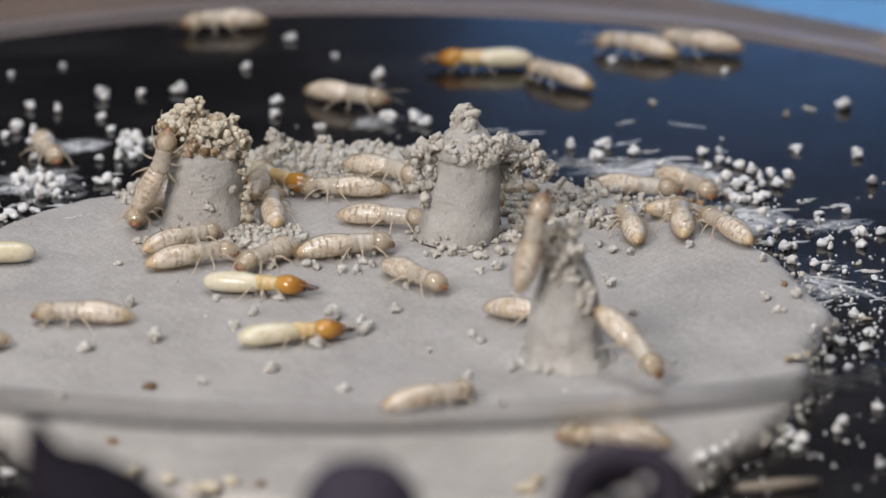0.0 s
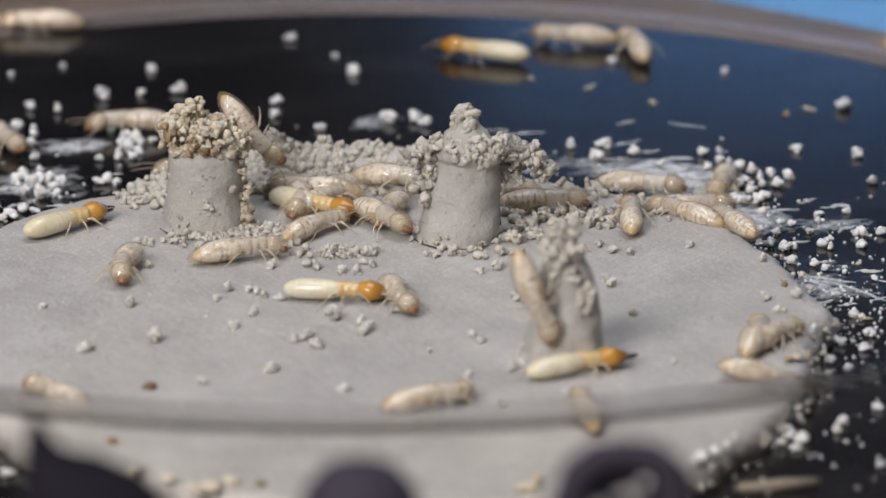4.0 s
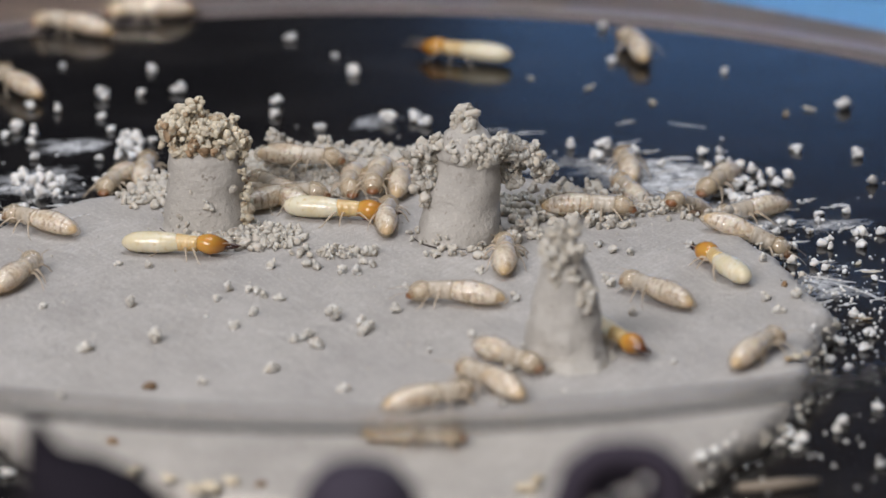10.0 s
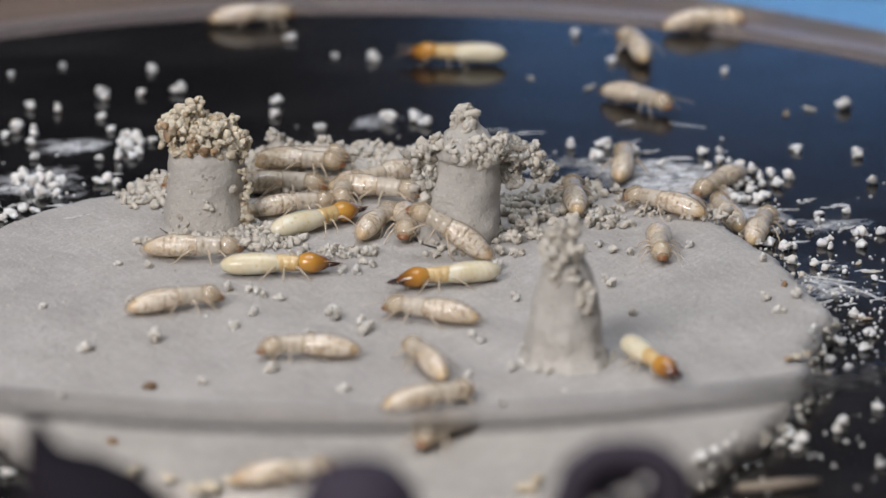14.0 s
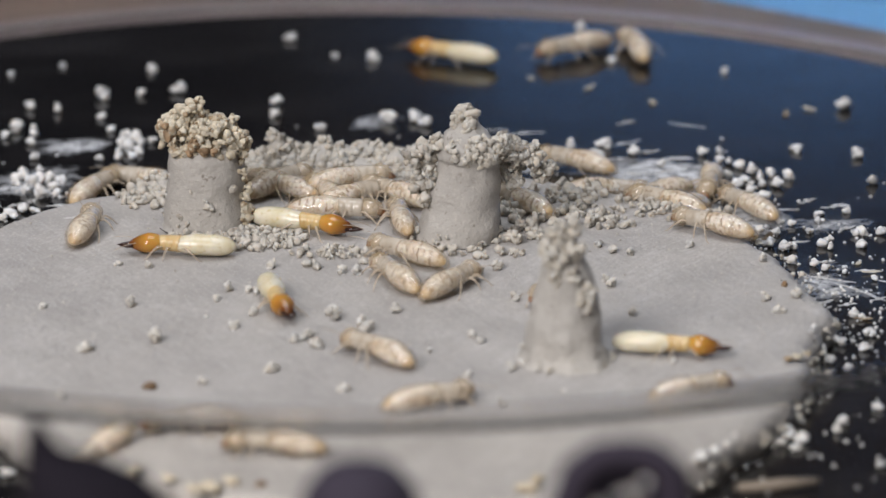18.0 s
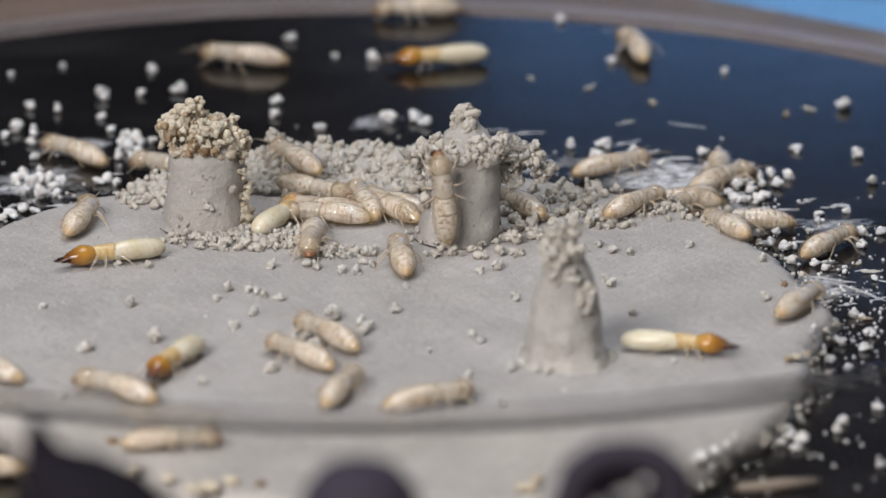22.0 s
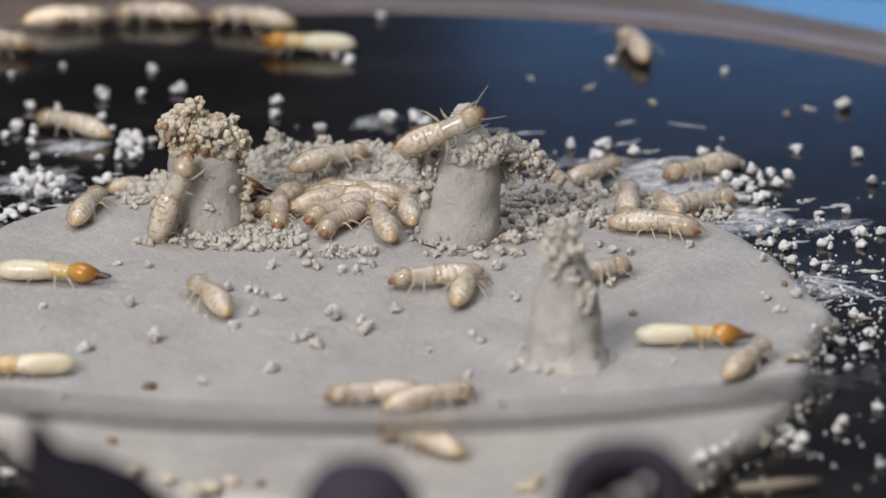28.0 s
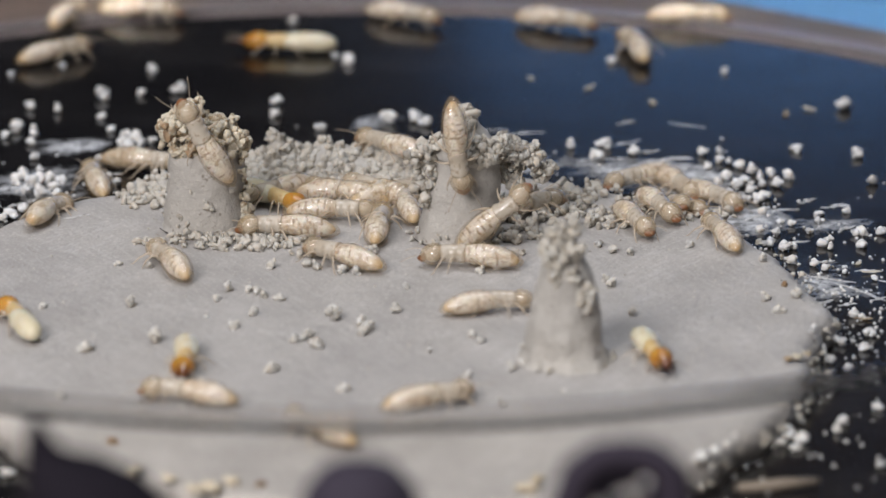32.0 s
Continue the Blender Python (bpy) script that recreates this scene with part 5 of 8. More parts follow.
    crawl(next(herd), [
        (0, at(-8.82, 9.86, 0.00, -36)), (1, at(-9.16, 7.72, 0.00, -28)), (2, at(-9.08, 5.75, 0.00, -15)), (3, at(-7.42, 5.75, 0.00, -34)),
        (6, at(-6.15, 4.77, 0.00, -2)), (7, at(-5.85, 4.91, 0.00, 6)), (8, at(-5.58, 4.77, 0.00, -3)), (9, at(-5.55, 4.96, 0.00, -12)),
        (10, at(-5.38, 4.59, 0.00, -8)), (11, at(-5.51, 4.31, 0.00, -16)), (12, at(-6.25, 4.08, 0.00, 28)), (13, at(-6.44, 3.16, 0.00, 44)),
        (14, at(-6.33, 2.98, 0.00, 43)), (17, at(-5.89, 3.29, 0.00, 7)), (18, at(-7.21, 2.51, 0.00, -18)), (19, at(-8.22, 2.61, 0.00, -27)),
        (19.5, at(-8.59, 2.66, 0.00, 16)), (20, at(-8.95, 2.71, 0.00, 59)), (21, at(-8.49, 3.22, 0.00, 69)), (22, at(-8.19, 3.86, 0.00, 71)),
        (23, at(-8.49, 4.15, 0.00, 91)), (24, at(-8.94, 5.62, 0.00, 118)), (25, at(-10.17, 7.49, 0.00, 138)), (26, at(-10.68, 7.96, 0.00, 84)),
        (27, at(-11.18, 8.43, 0.00, 30)), (28, at(-11.68, 8.90, 0.00, -25)), (29, at(-10.63, 8.19, 0.00, -26)), (30, at(-9.17, 9.28, 0.00, -4)),
        (31, at(-9.08, 7.34, 0.00, -22)), (32, at(-8.75, 6.69, 0.00, -44))])
    crawl(next(herd), [
        (0, at(-0.56, -23.66, 0.00, 17)), (32, at(-0.56, -23.66, 0.00, 17))])
    crawl(next(herd), [
        (0, at(7.54, -28.06, 0.00, -167)), (0.5, at(7.20, -27.86, 0.00, 162)), (1, at(6.87, -27.66, 0.00, 121)), (1.5, at(6.81, -24.76, 0.00, 33)),
        (2, at(9.20, -22.47, 0.00, -8)), (3, at(14.08, -20.11, 0.00, 11)), (3.5, at(15.64, -17.94, 0.00, 57)), (5.5, at(12.97, -8.92, 0.00, 103)),
        (6, at(12.77, -9.68, 0.00, 106)), (7, at(8.85, -7.82, 0.00, 150)), (8, at(7.12, -7.87, 0.00, 154)), (9, at(3.42, -6.35, 0.00, 173)),
        (10, at(0.63, -8.52, 0.00, 176)), (10.5, at(0.71, -11.16, 0.00, -153)), (11, at(0.79, -13.81, 0.00, -107)),
        (11.5, at(0.10, -13.50, 0.00, -153)), (12, at(-0.58, -13.20, 0.00, 174)), (13, at(-3.80, -15.49, 0.00, -169)),
        (14, at(-6.54, -16.52, 0.00, -176)), (17, at(-8.47, -20.91, 0.00, -161)), (18, at(-11.81, -26.71, 0.00, -168)),
        (19, at(-14.07, -24.64, 0.00, -178)), (20, at(-16.07, -23.38, 0.00, 156)), (21, at(-17.81, -23.18, 0.00, 150)),
        (22, at(-22.01, -19.37, 0.00, 152)), (23, at(-26.42, -14.86, -0.78, 149, 0, 19)), (32, at(-27.96, -13.07, -1.17, 149, 0, 12))])
    crawl(next(herd), [
        (0, at(8.93, -19.64, 1.58, -55, 12, 29)), (0.5, at(9.16, -19.09, 0.91, -41, 17, 20)), (1, at(9.88, -20.51, 0.00, -27)),
        (2, at(12.58, -21.51, 0.00, -10)), (3, at(15.57, -17.63, -0.11, -22, -0, 4)), (3.5, at(16.16, -15.49, -0.14, 19, 0, 5)),
        (5.5, at(14.86, -13.78, 0.00, 78)), (6, at(15.18, -14.83, 0.00, 70)), (6.5, at(14.55, -11.06, 0.00, 110)), (7, at(13.10, -11.99, 0.00, 115)),
        (8, at(12.67, -8.82, 0.00, 94)), (9, at(11.60, -8.92, 0.00, 119)), (10, at(10.45, -8.19, 0.00, 127)), (11, at(8.97, -9.07, 0.00, 147)),
        (12, at(5.06, -12.77, 0.00, -163)), (13, at(3.10, -12.56, 0.00, -168)), (14, at(-0.67, -11.29, 0.00, 154)), (17, at(-3.06, -7.42, 0.00, 139)),
        (18, at(-2.47, -5.66, 0.00, 110)), (19, at(-2.34, -5.09, 0.00, 103)), (20, at(-2.00, -4.42, 0.00, 75)), (21, at(-1.81, -3.22, 0.00, 81)),
        (22, at(-2.18, -2.74, 0.00, 90)), (23, at(-2.44, -2.56, 0.00, 91)), (24, at(-2.76, -0.90, 0.00, 93)), (25, at(-2.79, 0.09, 0.00, 93)),
        (28, at(-3.14, 2.55, 0.00, 94)), (29, at(-3.14, 2.73, 0.00, 94)), (30, at(-3.17, 2.73, 0.00, 91)), (31, at(-3.17, 2.17, 0.00, 91)),
        (32, at(-3.36, 2.26, 0.00, 79))])
    crawl(next(herd), [
        (0, at(4.35, -18.00, 6.50, 0, 88, -85)), (1, at(4.22, -18.00, 5.48, 0, 88, -85)), (1.5, at(4.45, -18.12, 5.25, 5, 76, -43)),
        (2, at(4.67, -18.23, 5.01, 0, 71, -2)), (3, at(4.63, -18.23, 4.46, 0, 71, 11)), (3.5, at(4.18, -18.21, 4.12, -0, 79, 56)),
        (5.5, at(4.67, -18.21, 2.36, -0, 81, 63)), (6, at(4.78, -18.41, 2.06, -0, 80, 60)), (7, at(6.47, -20.89, 0.62, -42, 17, 12)),
        (7.4, at(6.20, -21.59, 0.00, -44)), (7.5, at(5.97, -21.72, 0.00, 3)), (7.6, at(5.75, -21.85, 0.00, 52)), (7.7, at(5.52, -21.99, 0.00, 123)),
        (8, at(4.35, -22.05, 0.00, 123)), (9, at(3.57, -21.45, 0.00, 126)), (10, at(2.31, -21.18, 0.00, 136)), (11, at(0.85, -20.37, 0.00, 133)),
        (12, at(-0.46, -19.44, 0.00, 131)), (13, at(-1.44, -19.49, 0.00, 148)), (14, at(-0.73, -18.30, 0.00, 119)), (17, at(-2.46, -17.53, 0.00, 136)),
        (18, at(-3.12, -16.80, 0.00, 142)), (19, at(-3.96, -16.68, 0.00, 148)), (20, at(-4.66, -15.59, 0.00, 134)), (21, at(-4.86, -15.14, 0.00, 132)),
        (22, at(-5.56, -14.43, 0.00, 136)), (23, at(-6.78, -13.18, 0.00, 139)), (24, at(-8.30, -11.16, 0.00, 138)), (25, at(-8.84, -9.87, 0.00, 121)),
        (28, at(-11.38, -9.01, 0.00, 120)), (29, at(-11.80, -7.62, 0.00, 105)), (30, at(-12.28, -5.44, 0.00, 94)), (31, at(-13.03, -4.21, 0.00, 111)),
        (32, at(-13.60, -3.42, 0.00, 121))])
    crawl(next(herd), [
        (0, at(8.16, -29.21, 0.00, 174)), (2, at(6.84, -26.30, 0.00, 103)), (3, at(7.18, -26.10, 0.00, 91)), (5.5, at(5.81, -24.16, 0.00, 125)),
        (6, at(5.74, -24.43, 0.00, 127)), (7, at(5.14, -22.80, 0.00, 116)), (7.6, at(5.27, -29.01, 0.00, 110)),
        (8.3, at(3.77, -34.14, -0.19, 119, 0, -7)), (9, at(2.30, -41.85, -1.50, 121)), (12.5, at(4.51, -42.03, -1.50, 58)),
        (16, at(6.72, -42.21, -1.50, 11)), (17.4, at(8.26, -30.54, 0.00, 23)), (18, at(11.75, -22.47, 0.00, 33)), (19, at(15.27, -15.46, 0.00, 79)),
        (20, at(17.19, -9.48, 0.00, 65)), (21, at(20.24, -3.76, -1.45, 47, 0, 2)), (22, at(19.76, 3.98, -1.50, 54)),
        (22.6, at(22.14, 3.70, -1.50, 37)), (23, at(23.06, 2.92, -1.50, 19)), (25, at(27.70, 2.78, -1.50, 22)), (32, at(27.70, 2.78, -1.50, 22))])
    crawl(next(herd), [
        (0, at(-1.57, -5.81, 0.00, -49)), (1, at(-2.93, -3.03, 0.00, -35)), (2, at(-1.90, -6.20, 0.00, -64)), (3, at(-1.96, -7.28, 0.00, -91)),
        (3.5, at(-2.21, -7.64, 0.00, -68)), (5.5, at(-2.43, -14.43, 0.00, -126)), (6, at(-2.37, -15.77, 0.00, -147)),
        (7, at(-2.88, -15.47, 0.00, -117)), (7.4, at(-2.56, -16.72, 0.00, -61)), (8, at(1.46, -17.62, 0.00, -33)), (9, at(2.26, -15.98, 0.00, -37)),
        (10, at(2.99, -17.86, 0.00, -49)), (11, at(3.74, -19.97, 0.00, -52)), (11.5, at(2.85, -20.78, 0.00, -81)), (12, at(2.64, -22.45, 0.00, -117)),
        (13, at(2.34, -23.58, 0.00, -159)), (14, at(0.01, -27.93, 0.00, -123)), (17, at(-4.54, -30.17, 0.00, 177)), (18, at(-7.84, -29.79, 0.00, 173)),
        (19, at(-9.30, -29.02, 0.00, 173)), (20, at(-10.85, -29.60, 0.00, -176)), (21, at(-16.13, -29.23, -0.32, -171, 0, 12)),
        (22, at(-21.93, -29.13, -1.50, -171)), (23, at(-25.61, -29.13, -1.50, -171)), (32, at(-26.75, -27.99, -1.50, -163))])
    crawl(next(herd), [
        (0, at(-10.86, -41.82, -1.50, -74)), (17, at(-9.97, -41.82, -1.50, -82)), (18, at(-15.97, -29.61, -0.42, -126, -0, 16)),
        (18.6, at(-11.40, -33.01, -0.29, -78, 0, 11)), (19, at(-8.71, -31.85, 0.00, -53)), (19.5, at(-8.11, -29.37, 0.00, -74)),
        (19.67, at(-8.34, -29.43, 0.00, -16)), (19.83, at(-8.57, -29.49, 0.00, 29)), (20, at(-8.80, -29.55, 0.00, 95)),
        (20.5, at(-10.22, -24.75, 0.00, 133)), (21, at(-11.69, -24.75, 0.00, 145)), (22, at(-15.46, -22.18, 0.00, 145)),
        (23, at(-19.23, -18.26, 0.00, 125)), (24, at(-23.19, -13.82, 0.00, 144)), (25, at(-26.31, -12.66, -0.50, 149, -0, 19)),
        (32, at(-26.31, -12.66, -0.50, 149, -0, 19))])
    crawl(next(herd), [
        (0, at(-5.14, -43.23, -1.50, -75)), (19.5, at(-4.45, -38.28, -1.04, -83, -0, 17)), (19.77, at(-4.81, -36.82, -0.69, -153, -8, 13)),
        (20.03, at(-5.18, -35.35, -0.35, 160, -7, 4)), (20.3, at(-5.54, -33.89, 0.00, 97)), (21, at(-7.32, -24.40, 0.00, 83)),
        (22, at(-4.84, -22.24, 0.00, 66)), (23, at(-1.47, -14.77, 0.00, 79)), (24, at(-1.09, -9.54, 0.00, 91)), (25, at(-1.21, -9.24, 0.00, 93)),
        (27.5, at(0.73, -6.99, 0.00, 42)), (28, at(1.09, -7.40, 0.00, 73)), (29, at(2.06, -3.84, 0.58, 91, -0, -11)),
        (29.5, at(1.50, -2.08, 0.48, 117, -21, -44)), (30, at(0.93, -0.31, 0.37, -180, -79, -57)), (30.5, at(1.40, -1.36, 0.70, 103, -13, -55)),
        (31, at(1.87, -2.40, 1.03, 60, 10, -23)), (32, at(2.68, -0.32, 1.92, -0, 74, -35))])
    crawl(next(herd), [
        (0, at(26.82, -6.94, -1.50, -152)), (21, at(26.05, -3.91, -1.50, -169)), (21.5, at(21.86, -6.72, -0.81, 143, 1, 2)),
        (22, at(17.66, -9.53, -0.12, 68, 0, 4)), (23, at(13.78, -9.58, 0.00, 153)), (24, at(7.14, -9.16, 0.00, 168)),
        (25, at(4.98, -11.42, 0.00, -170)), (27.5, at(6.27, -10.45, 0.00, 180)), (27.73, at(6.80, -8.07, 0.00, 120)), (28, at(7.34, -5.69, 0.00, 37)),
        (29, at(8.52, -0.04, 0.00, 9)), (29.33, at(7.13, -0.14, 0.00, -37)), (29.67, at(5.74, -0.25, 0.00, -109)), (30, at(4.35, -0.35, 0.00, -166)),
        (31, at(4.14, -0.13, 0.00, 159)), (32, at(1.30, -2.91, 0.00, 178))])
    crawl(next(herd), [
        (0, at(-28.01, -30.26, -1.50, 0)), (20, at(-28.01, -30.26, -1.50, 0)), (21, at(-21.50, -27.61, -1.18, 9, -0, -12)),
        (21.5, at(-15.83, -29.70, -0.36, 9, 0, -13)), (22, at(-12.56, -29.40, 0.00, 14)), (22.5, at(-8.39, -29.21, 0.00, -4)),
        (23, at(-4.23, -31.41, 0.00, -22)), (23.5, at(-3.39, -31.11, 0.00, -4)), (24, at(0.71, -29.78, 0.00, 14)), (24.5, at(5.78, -28.95, 0.00, 4)),
        (25, at(10.59, -27.17, 0.00, 19)), (25.5, at(13.11, -23.57, 0.00, 42)), (27.5, at(14.41, -19.57, 0.00, 65)), (28, at(14.67, -18.33, 0.00, 71)),
        (29, at(16.03, -11.43, 0.00, 78)), (30, at(14.40, -4.34, 0.00, 90)), (31, at(14.26, 0.80, 0.00, 110)), (32, at(14.22, 0.98, 0.00, 114))])
    crawl(next(herd), [
        (0, at(-23.15, -16.31, -0.02, -157, 0, 1)), (2.5, at(-22.08, -15.90, 0.00, -147)), (2.733, at(-20.36, -21.10, -0.09, 163, -2, -3)),
        (3, at(-18.64, -26.30, -0.18, 94, -0, -7)), (3.5, at(-18.27, -25.91, -0.01, 98)), (4.5, at(-18.36, -18.81, -0.00, 164)),
        (5.5, at(-18.45, -11.72, 0.00, -146)), (6, at(-18.39, -11.50, 0.00, -153)), (7, at(-20.02, -15.18, 0.00, -94)),
        (7.5, at(-17.61, -17.95, 0.00, -26)), (8, at(-14.36, -21.15, 0.00, -27)), (8.5, at(-10.92, -23.58, 0.00, -18)),
        (9, at(-7.60, -28.83, 0.00, -24)), (10, at(-1.29, -28.64, 0.00, -16)), (10.5, at(2.35, -33.54, 0.00, -37)),
        (11, at(3.38, -34.70, -0.27, -36, 0, 10)), (12, at(4.85, -40.09, -1.50, -65)), (32, at(4.85, -40.09, -1.50, -65))])
    crawl(next(herd), [
        (0, at(-17.69, -11.64, 0.00, -179)), (0.5, at(-21.73, -12.86, 0.00, 172)), (1, at(-26.82, -11.30, -0.74, 180, 0, 26)),
        (3, at(-26.01, -14.80, -0.59, 159, 0, 21)), (4, at(-23.20, -16.99, -0.30, 81, -7, 11)), (5, at(-20.39, -19.18, 0.00, 13)),
        (5.5, at(-17.78, -15.86, 0.00, 85)), (6, at(-17.84, -15.98, 0.00, 82)), (7, at(-17.97, -11.68, 0.00, 102)), (7.5, at(-19.67, -9.16, 0.00, 153)),
        (8, at(-22.32, -9.59, 0.00, 152)), (9, at(-25.82, -9.59, -0.40, -180, 0, 15)), (10.5, at(-27.41, -16.45, -0.95, -141, 3, 8)),
        (12, at(-29.00, -23.31, -1.50, -83)), (20, at(-22.69, -44.29, -1.50, -10)), (25, at(-5.87, -44.63, -1.50, 0)),
        (25.5, at(-4.56, -43.23, -1.50, 36)), (26, at(-3.26, -41.83, -1.50, 87)), (26.8, at(-2.70, -33.89, 0.00, 102)),
        (27.13, at(-2.99, -27.90, 0.00, 161)), (27.5, at(-3.28, -21.91, 0.00, -157)), (28, at(-3.18, -23.18, 0.00, -169)),
        (28.6, at(-3.98, -23.66, 0.00, -178)), (29, at(-7.05, -23.58, 0.00, 180)), (29.5, at(-11.50, -22.19, 0.00, 166)),
        (30, at(-18.36, -20.06, 0.00, 158)), (30.6, at(-23.23, -17.14, 0.00, 160)), (32, at(-25.44, -14.90, -0.53, -180, 0, 20))])
    crawl(next(herd), [
        (0, at(-8.68, -2.59, 0.00, -128)), (1, at(-12.68, -7.43, 0.00, -145)), (1.5, at(-15.85, -8.52, 0.00, -176)),
        (2, at(-18.73, -7.87, 0.00, -177)), (2.5, at(-22.78, -7.22, 0.00, 176)), (3, at(-27.13, -3.69, -0.82, 171, 0, 24)),
        (5.833, at(-27.46, -3.76, -0.91, -139, 17, 14)), (8.667, at(-27.79, -3.84, -1.00, -68, 17, -5)),
        (11.5, at(-28.12, -3.91, -1.10, -10, -0, -15)), (12.5, at(-24.32, -9.37, 0.00, -25)), (13, at(-19.74, -11.67, 0.00, -39)),
        (13.5, at(-17.35, -9.59, 0.00, 0)), (14, at(-13.16, -9.59, 0.00, 20)), (14.5, at(-9.42, -9.59, 0.00, 9)), (17, at(-4.30, -10.78, 0.00, 27)),
        (17.5, at(-3.10, -6.44, 0.00, 81)), (18, at(-1.90, -2.10, 0.00, 142)), (19, at(-1.80, -1.55, 0.00, 122)), (20, at(-2.66, 0.11, 0.00, 128)),
        (21, at(-2.95, 5.15, 0.00, 132)), (22, at(-2.87, 5.16, 0.00, 130)), (23, at(-2.73, 5.62, 0.00, 127)), (24, at(-2.66, 6.08, 0.00, 132)),
        (25, at(-3.03, 6.78, 0.00, 143)), (28, at(-4.20, 7.49, 0.00, 166)), (32, at(-5.08, 7.49, 0.00, 154))])
    crawl(next(herd), [
        (0, at(-26.92, -13.73, -0.85, -21, 0, -23)), (10, at(-26.99, -12.72, -0.75, -11, 0, -27)), (11, at(-20.75, -18.35, 0.00, -51)),
        (12, at(-17.95, -21.19, 0.00, -20)), (12.5, at(-15.10, -22.78, 0.00, -25)), (13, at(-12.60, -29.40, 0.00, -34)),
        (13.5, at(-10.18, -32.43, 0.00, -27)), (14, at(-7.15, -33.92, 0.00, 16)), (14.6, at(-4.76, -34.71, 0.00, 0)),
        (17, at(-4.65, -41.86, -1.50, 0)), (32, at(-4.65, -41.86, -1.50, 0))])
    crawl(next(herd), [
        (0, at(-15.25, 4.93, 0.00, -107)), (0.5, at(-16.31, 4.34, 0.00, -156)), (1, at(-17.37, 3.75, 0.00, 169)), (2, at(-18.33, 2.97, 0.00, 151)),
        (2.5, at(-18.17, 0.24, 0.00, -160)), (3, at(-18.01, -2.49, 0.00, -91)), (3.5, at(-17.32, -4.37, 0.00, -47)),
        (4.167, at(-15.51, -3.78, 0.00, -117)), (4.833, at(-13.70, -3.19, 0.00, -170)), (5.5, at(-11.88, -2.60, 0.00, 147)),
        (6, at(-13.36, -2.57, 0.00, 74)), (7, at(-14.67, -1.00, 0.00, 119)), (8, at(-18.19, -1.47, 0.00, 156)), (9, at(-21.50, -3.04, 0.00, 138)),
        (10, at(-21.01, -5.58, 0.00, 71)), (11, at(-17.41, 0.29, 0.00, 47)), (12, at(-16.12, -0.22, 0.00, 24)), (13, at(-12.79, -1.70, 0.00, 0)),
        (14, at(-12.56, -1.70, 0.00, 0)), (14.2, at(-12.49, -1.55, 0.00, -46)), (14.4, at(-12.42, -1.40, 0.00, -114)),
        (14.6, at(-12.35, -1.25, 0.00, -166)), (15.8, at(-15.14, 0.95, 0.00, 149)), (17, at(-17.94, 3.16, 0.00, 83)), (18, at(-18.03, 2.08, 0.00, 83)),
        (20, at(-18.24, 2.23, 0.00, 83)), (21, at(-18.25, 1.81, 0.00, 82)), (22, at(-18.32, 3.51, 0.00, 82)), (23, at(-17.90, 6.34, -0.10, 89, 0, 4)),
        (24, at(-16.92, 13.10, -1.50, 57)), (25, at(-15.89, 14.18, -1.50, 59)), (28, at(-15.66, 10.82, -1.00, 55, -0, 18)),
        (29, at(-15.52, 8.68, -0.11, 47, -0, 4)), (30, at(-15.41, 14.94, -1.50, 9)), (30.33, at(-15.55, 14.15, -1.50, -32)),
        (30.67, at(-15.69, 13.36, -1.50, -94)), (31, at(-15.84, 12.57, -1.50, -153)), (31.5, at(-15.69, 14.93, -1.50, -79)),
        (32, at(-15.55, 17.28, -1.50, -14))])
    crawl(next(herd), [
        (0, at(-14.38, 2.60, 3.39, 0, 84, -74)), (1, at(-14.22, 2.60, 4.01, 0, 90, -89)), (1.5, at(-13.77, 2.60, 6.19, -0, 84, -73)),
        (2, at(-11.82, 6.57, 5.80, -0, 71, -10)), (3, at(-11.02, 6.57, 5.90, 0, 72, -24)), (3.5, at(-10.20, 7.08, 4.66, -0, 74, 34)),
        (4.733, at(-9.96, 12.50, 1.58, -36, 28, 28)), (6, at(-9.73, 17.93, -1.50, -66)), (6.5, at(-9.52, 18.67, -1.50, 1)),
        (7, at(-9.31, 19.42, -1.50, 69)), (8, at(-9.51, 23.53, -1.50, 51)), (9, at(-8.97, 23.42, -1.50, 36)), (10, at(-7.43, 10.39, 1.00, -10)),
        (11, at(-5.28, 9.28, 1.00, 3)), (12, at(-4.26, 10.93, 1.20, 37)), (13, at(-8.22, 12.04, 1.00, 24)), (14, at(-7.44, 9.71, 1.00, -7)),
        (17, at(-8.75, 8.67, 0.00, -38)), (18, at(-8.39, 8.91, 0.00, -23)), (19, at(-8.54, 9.38, 0.00, -14)), (20, at(-8.27, 8.90, 0.00, -16)),
        (21, at(-7.64, 8.81, 0.00, -13)), (22, at(-6.79, 8.10, 0.00, -27)), (23, at(-6.38, 7.63, 0.00, -27)), (24, at(-6.29, 7.16, 0.00, -20)),
        (25, at(-5.86, 6.45, 0.00, -13)), (28, at(-4.46, 7.53, 0.00, 7)), (29, at(-3.88, 8.67, 0.00, -7)), (30, at(-5.56, 5.75, 0.00, -34)),
        (31, at(-5.40, 6.92, 0.00, 2)), (32, at(-5.25, 7.63, 0.00, 8))])
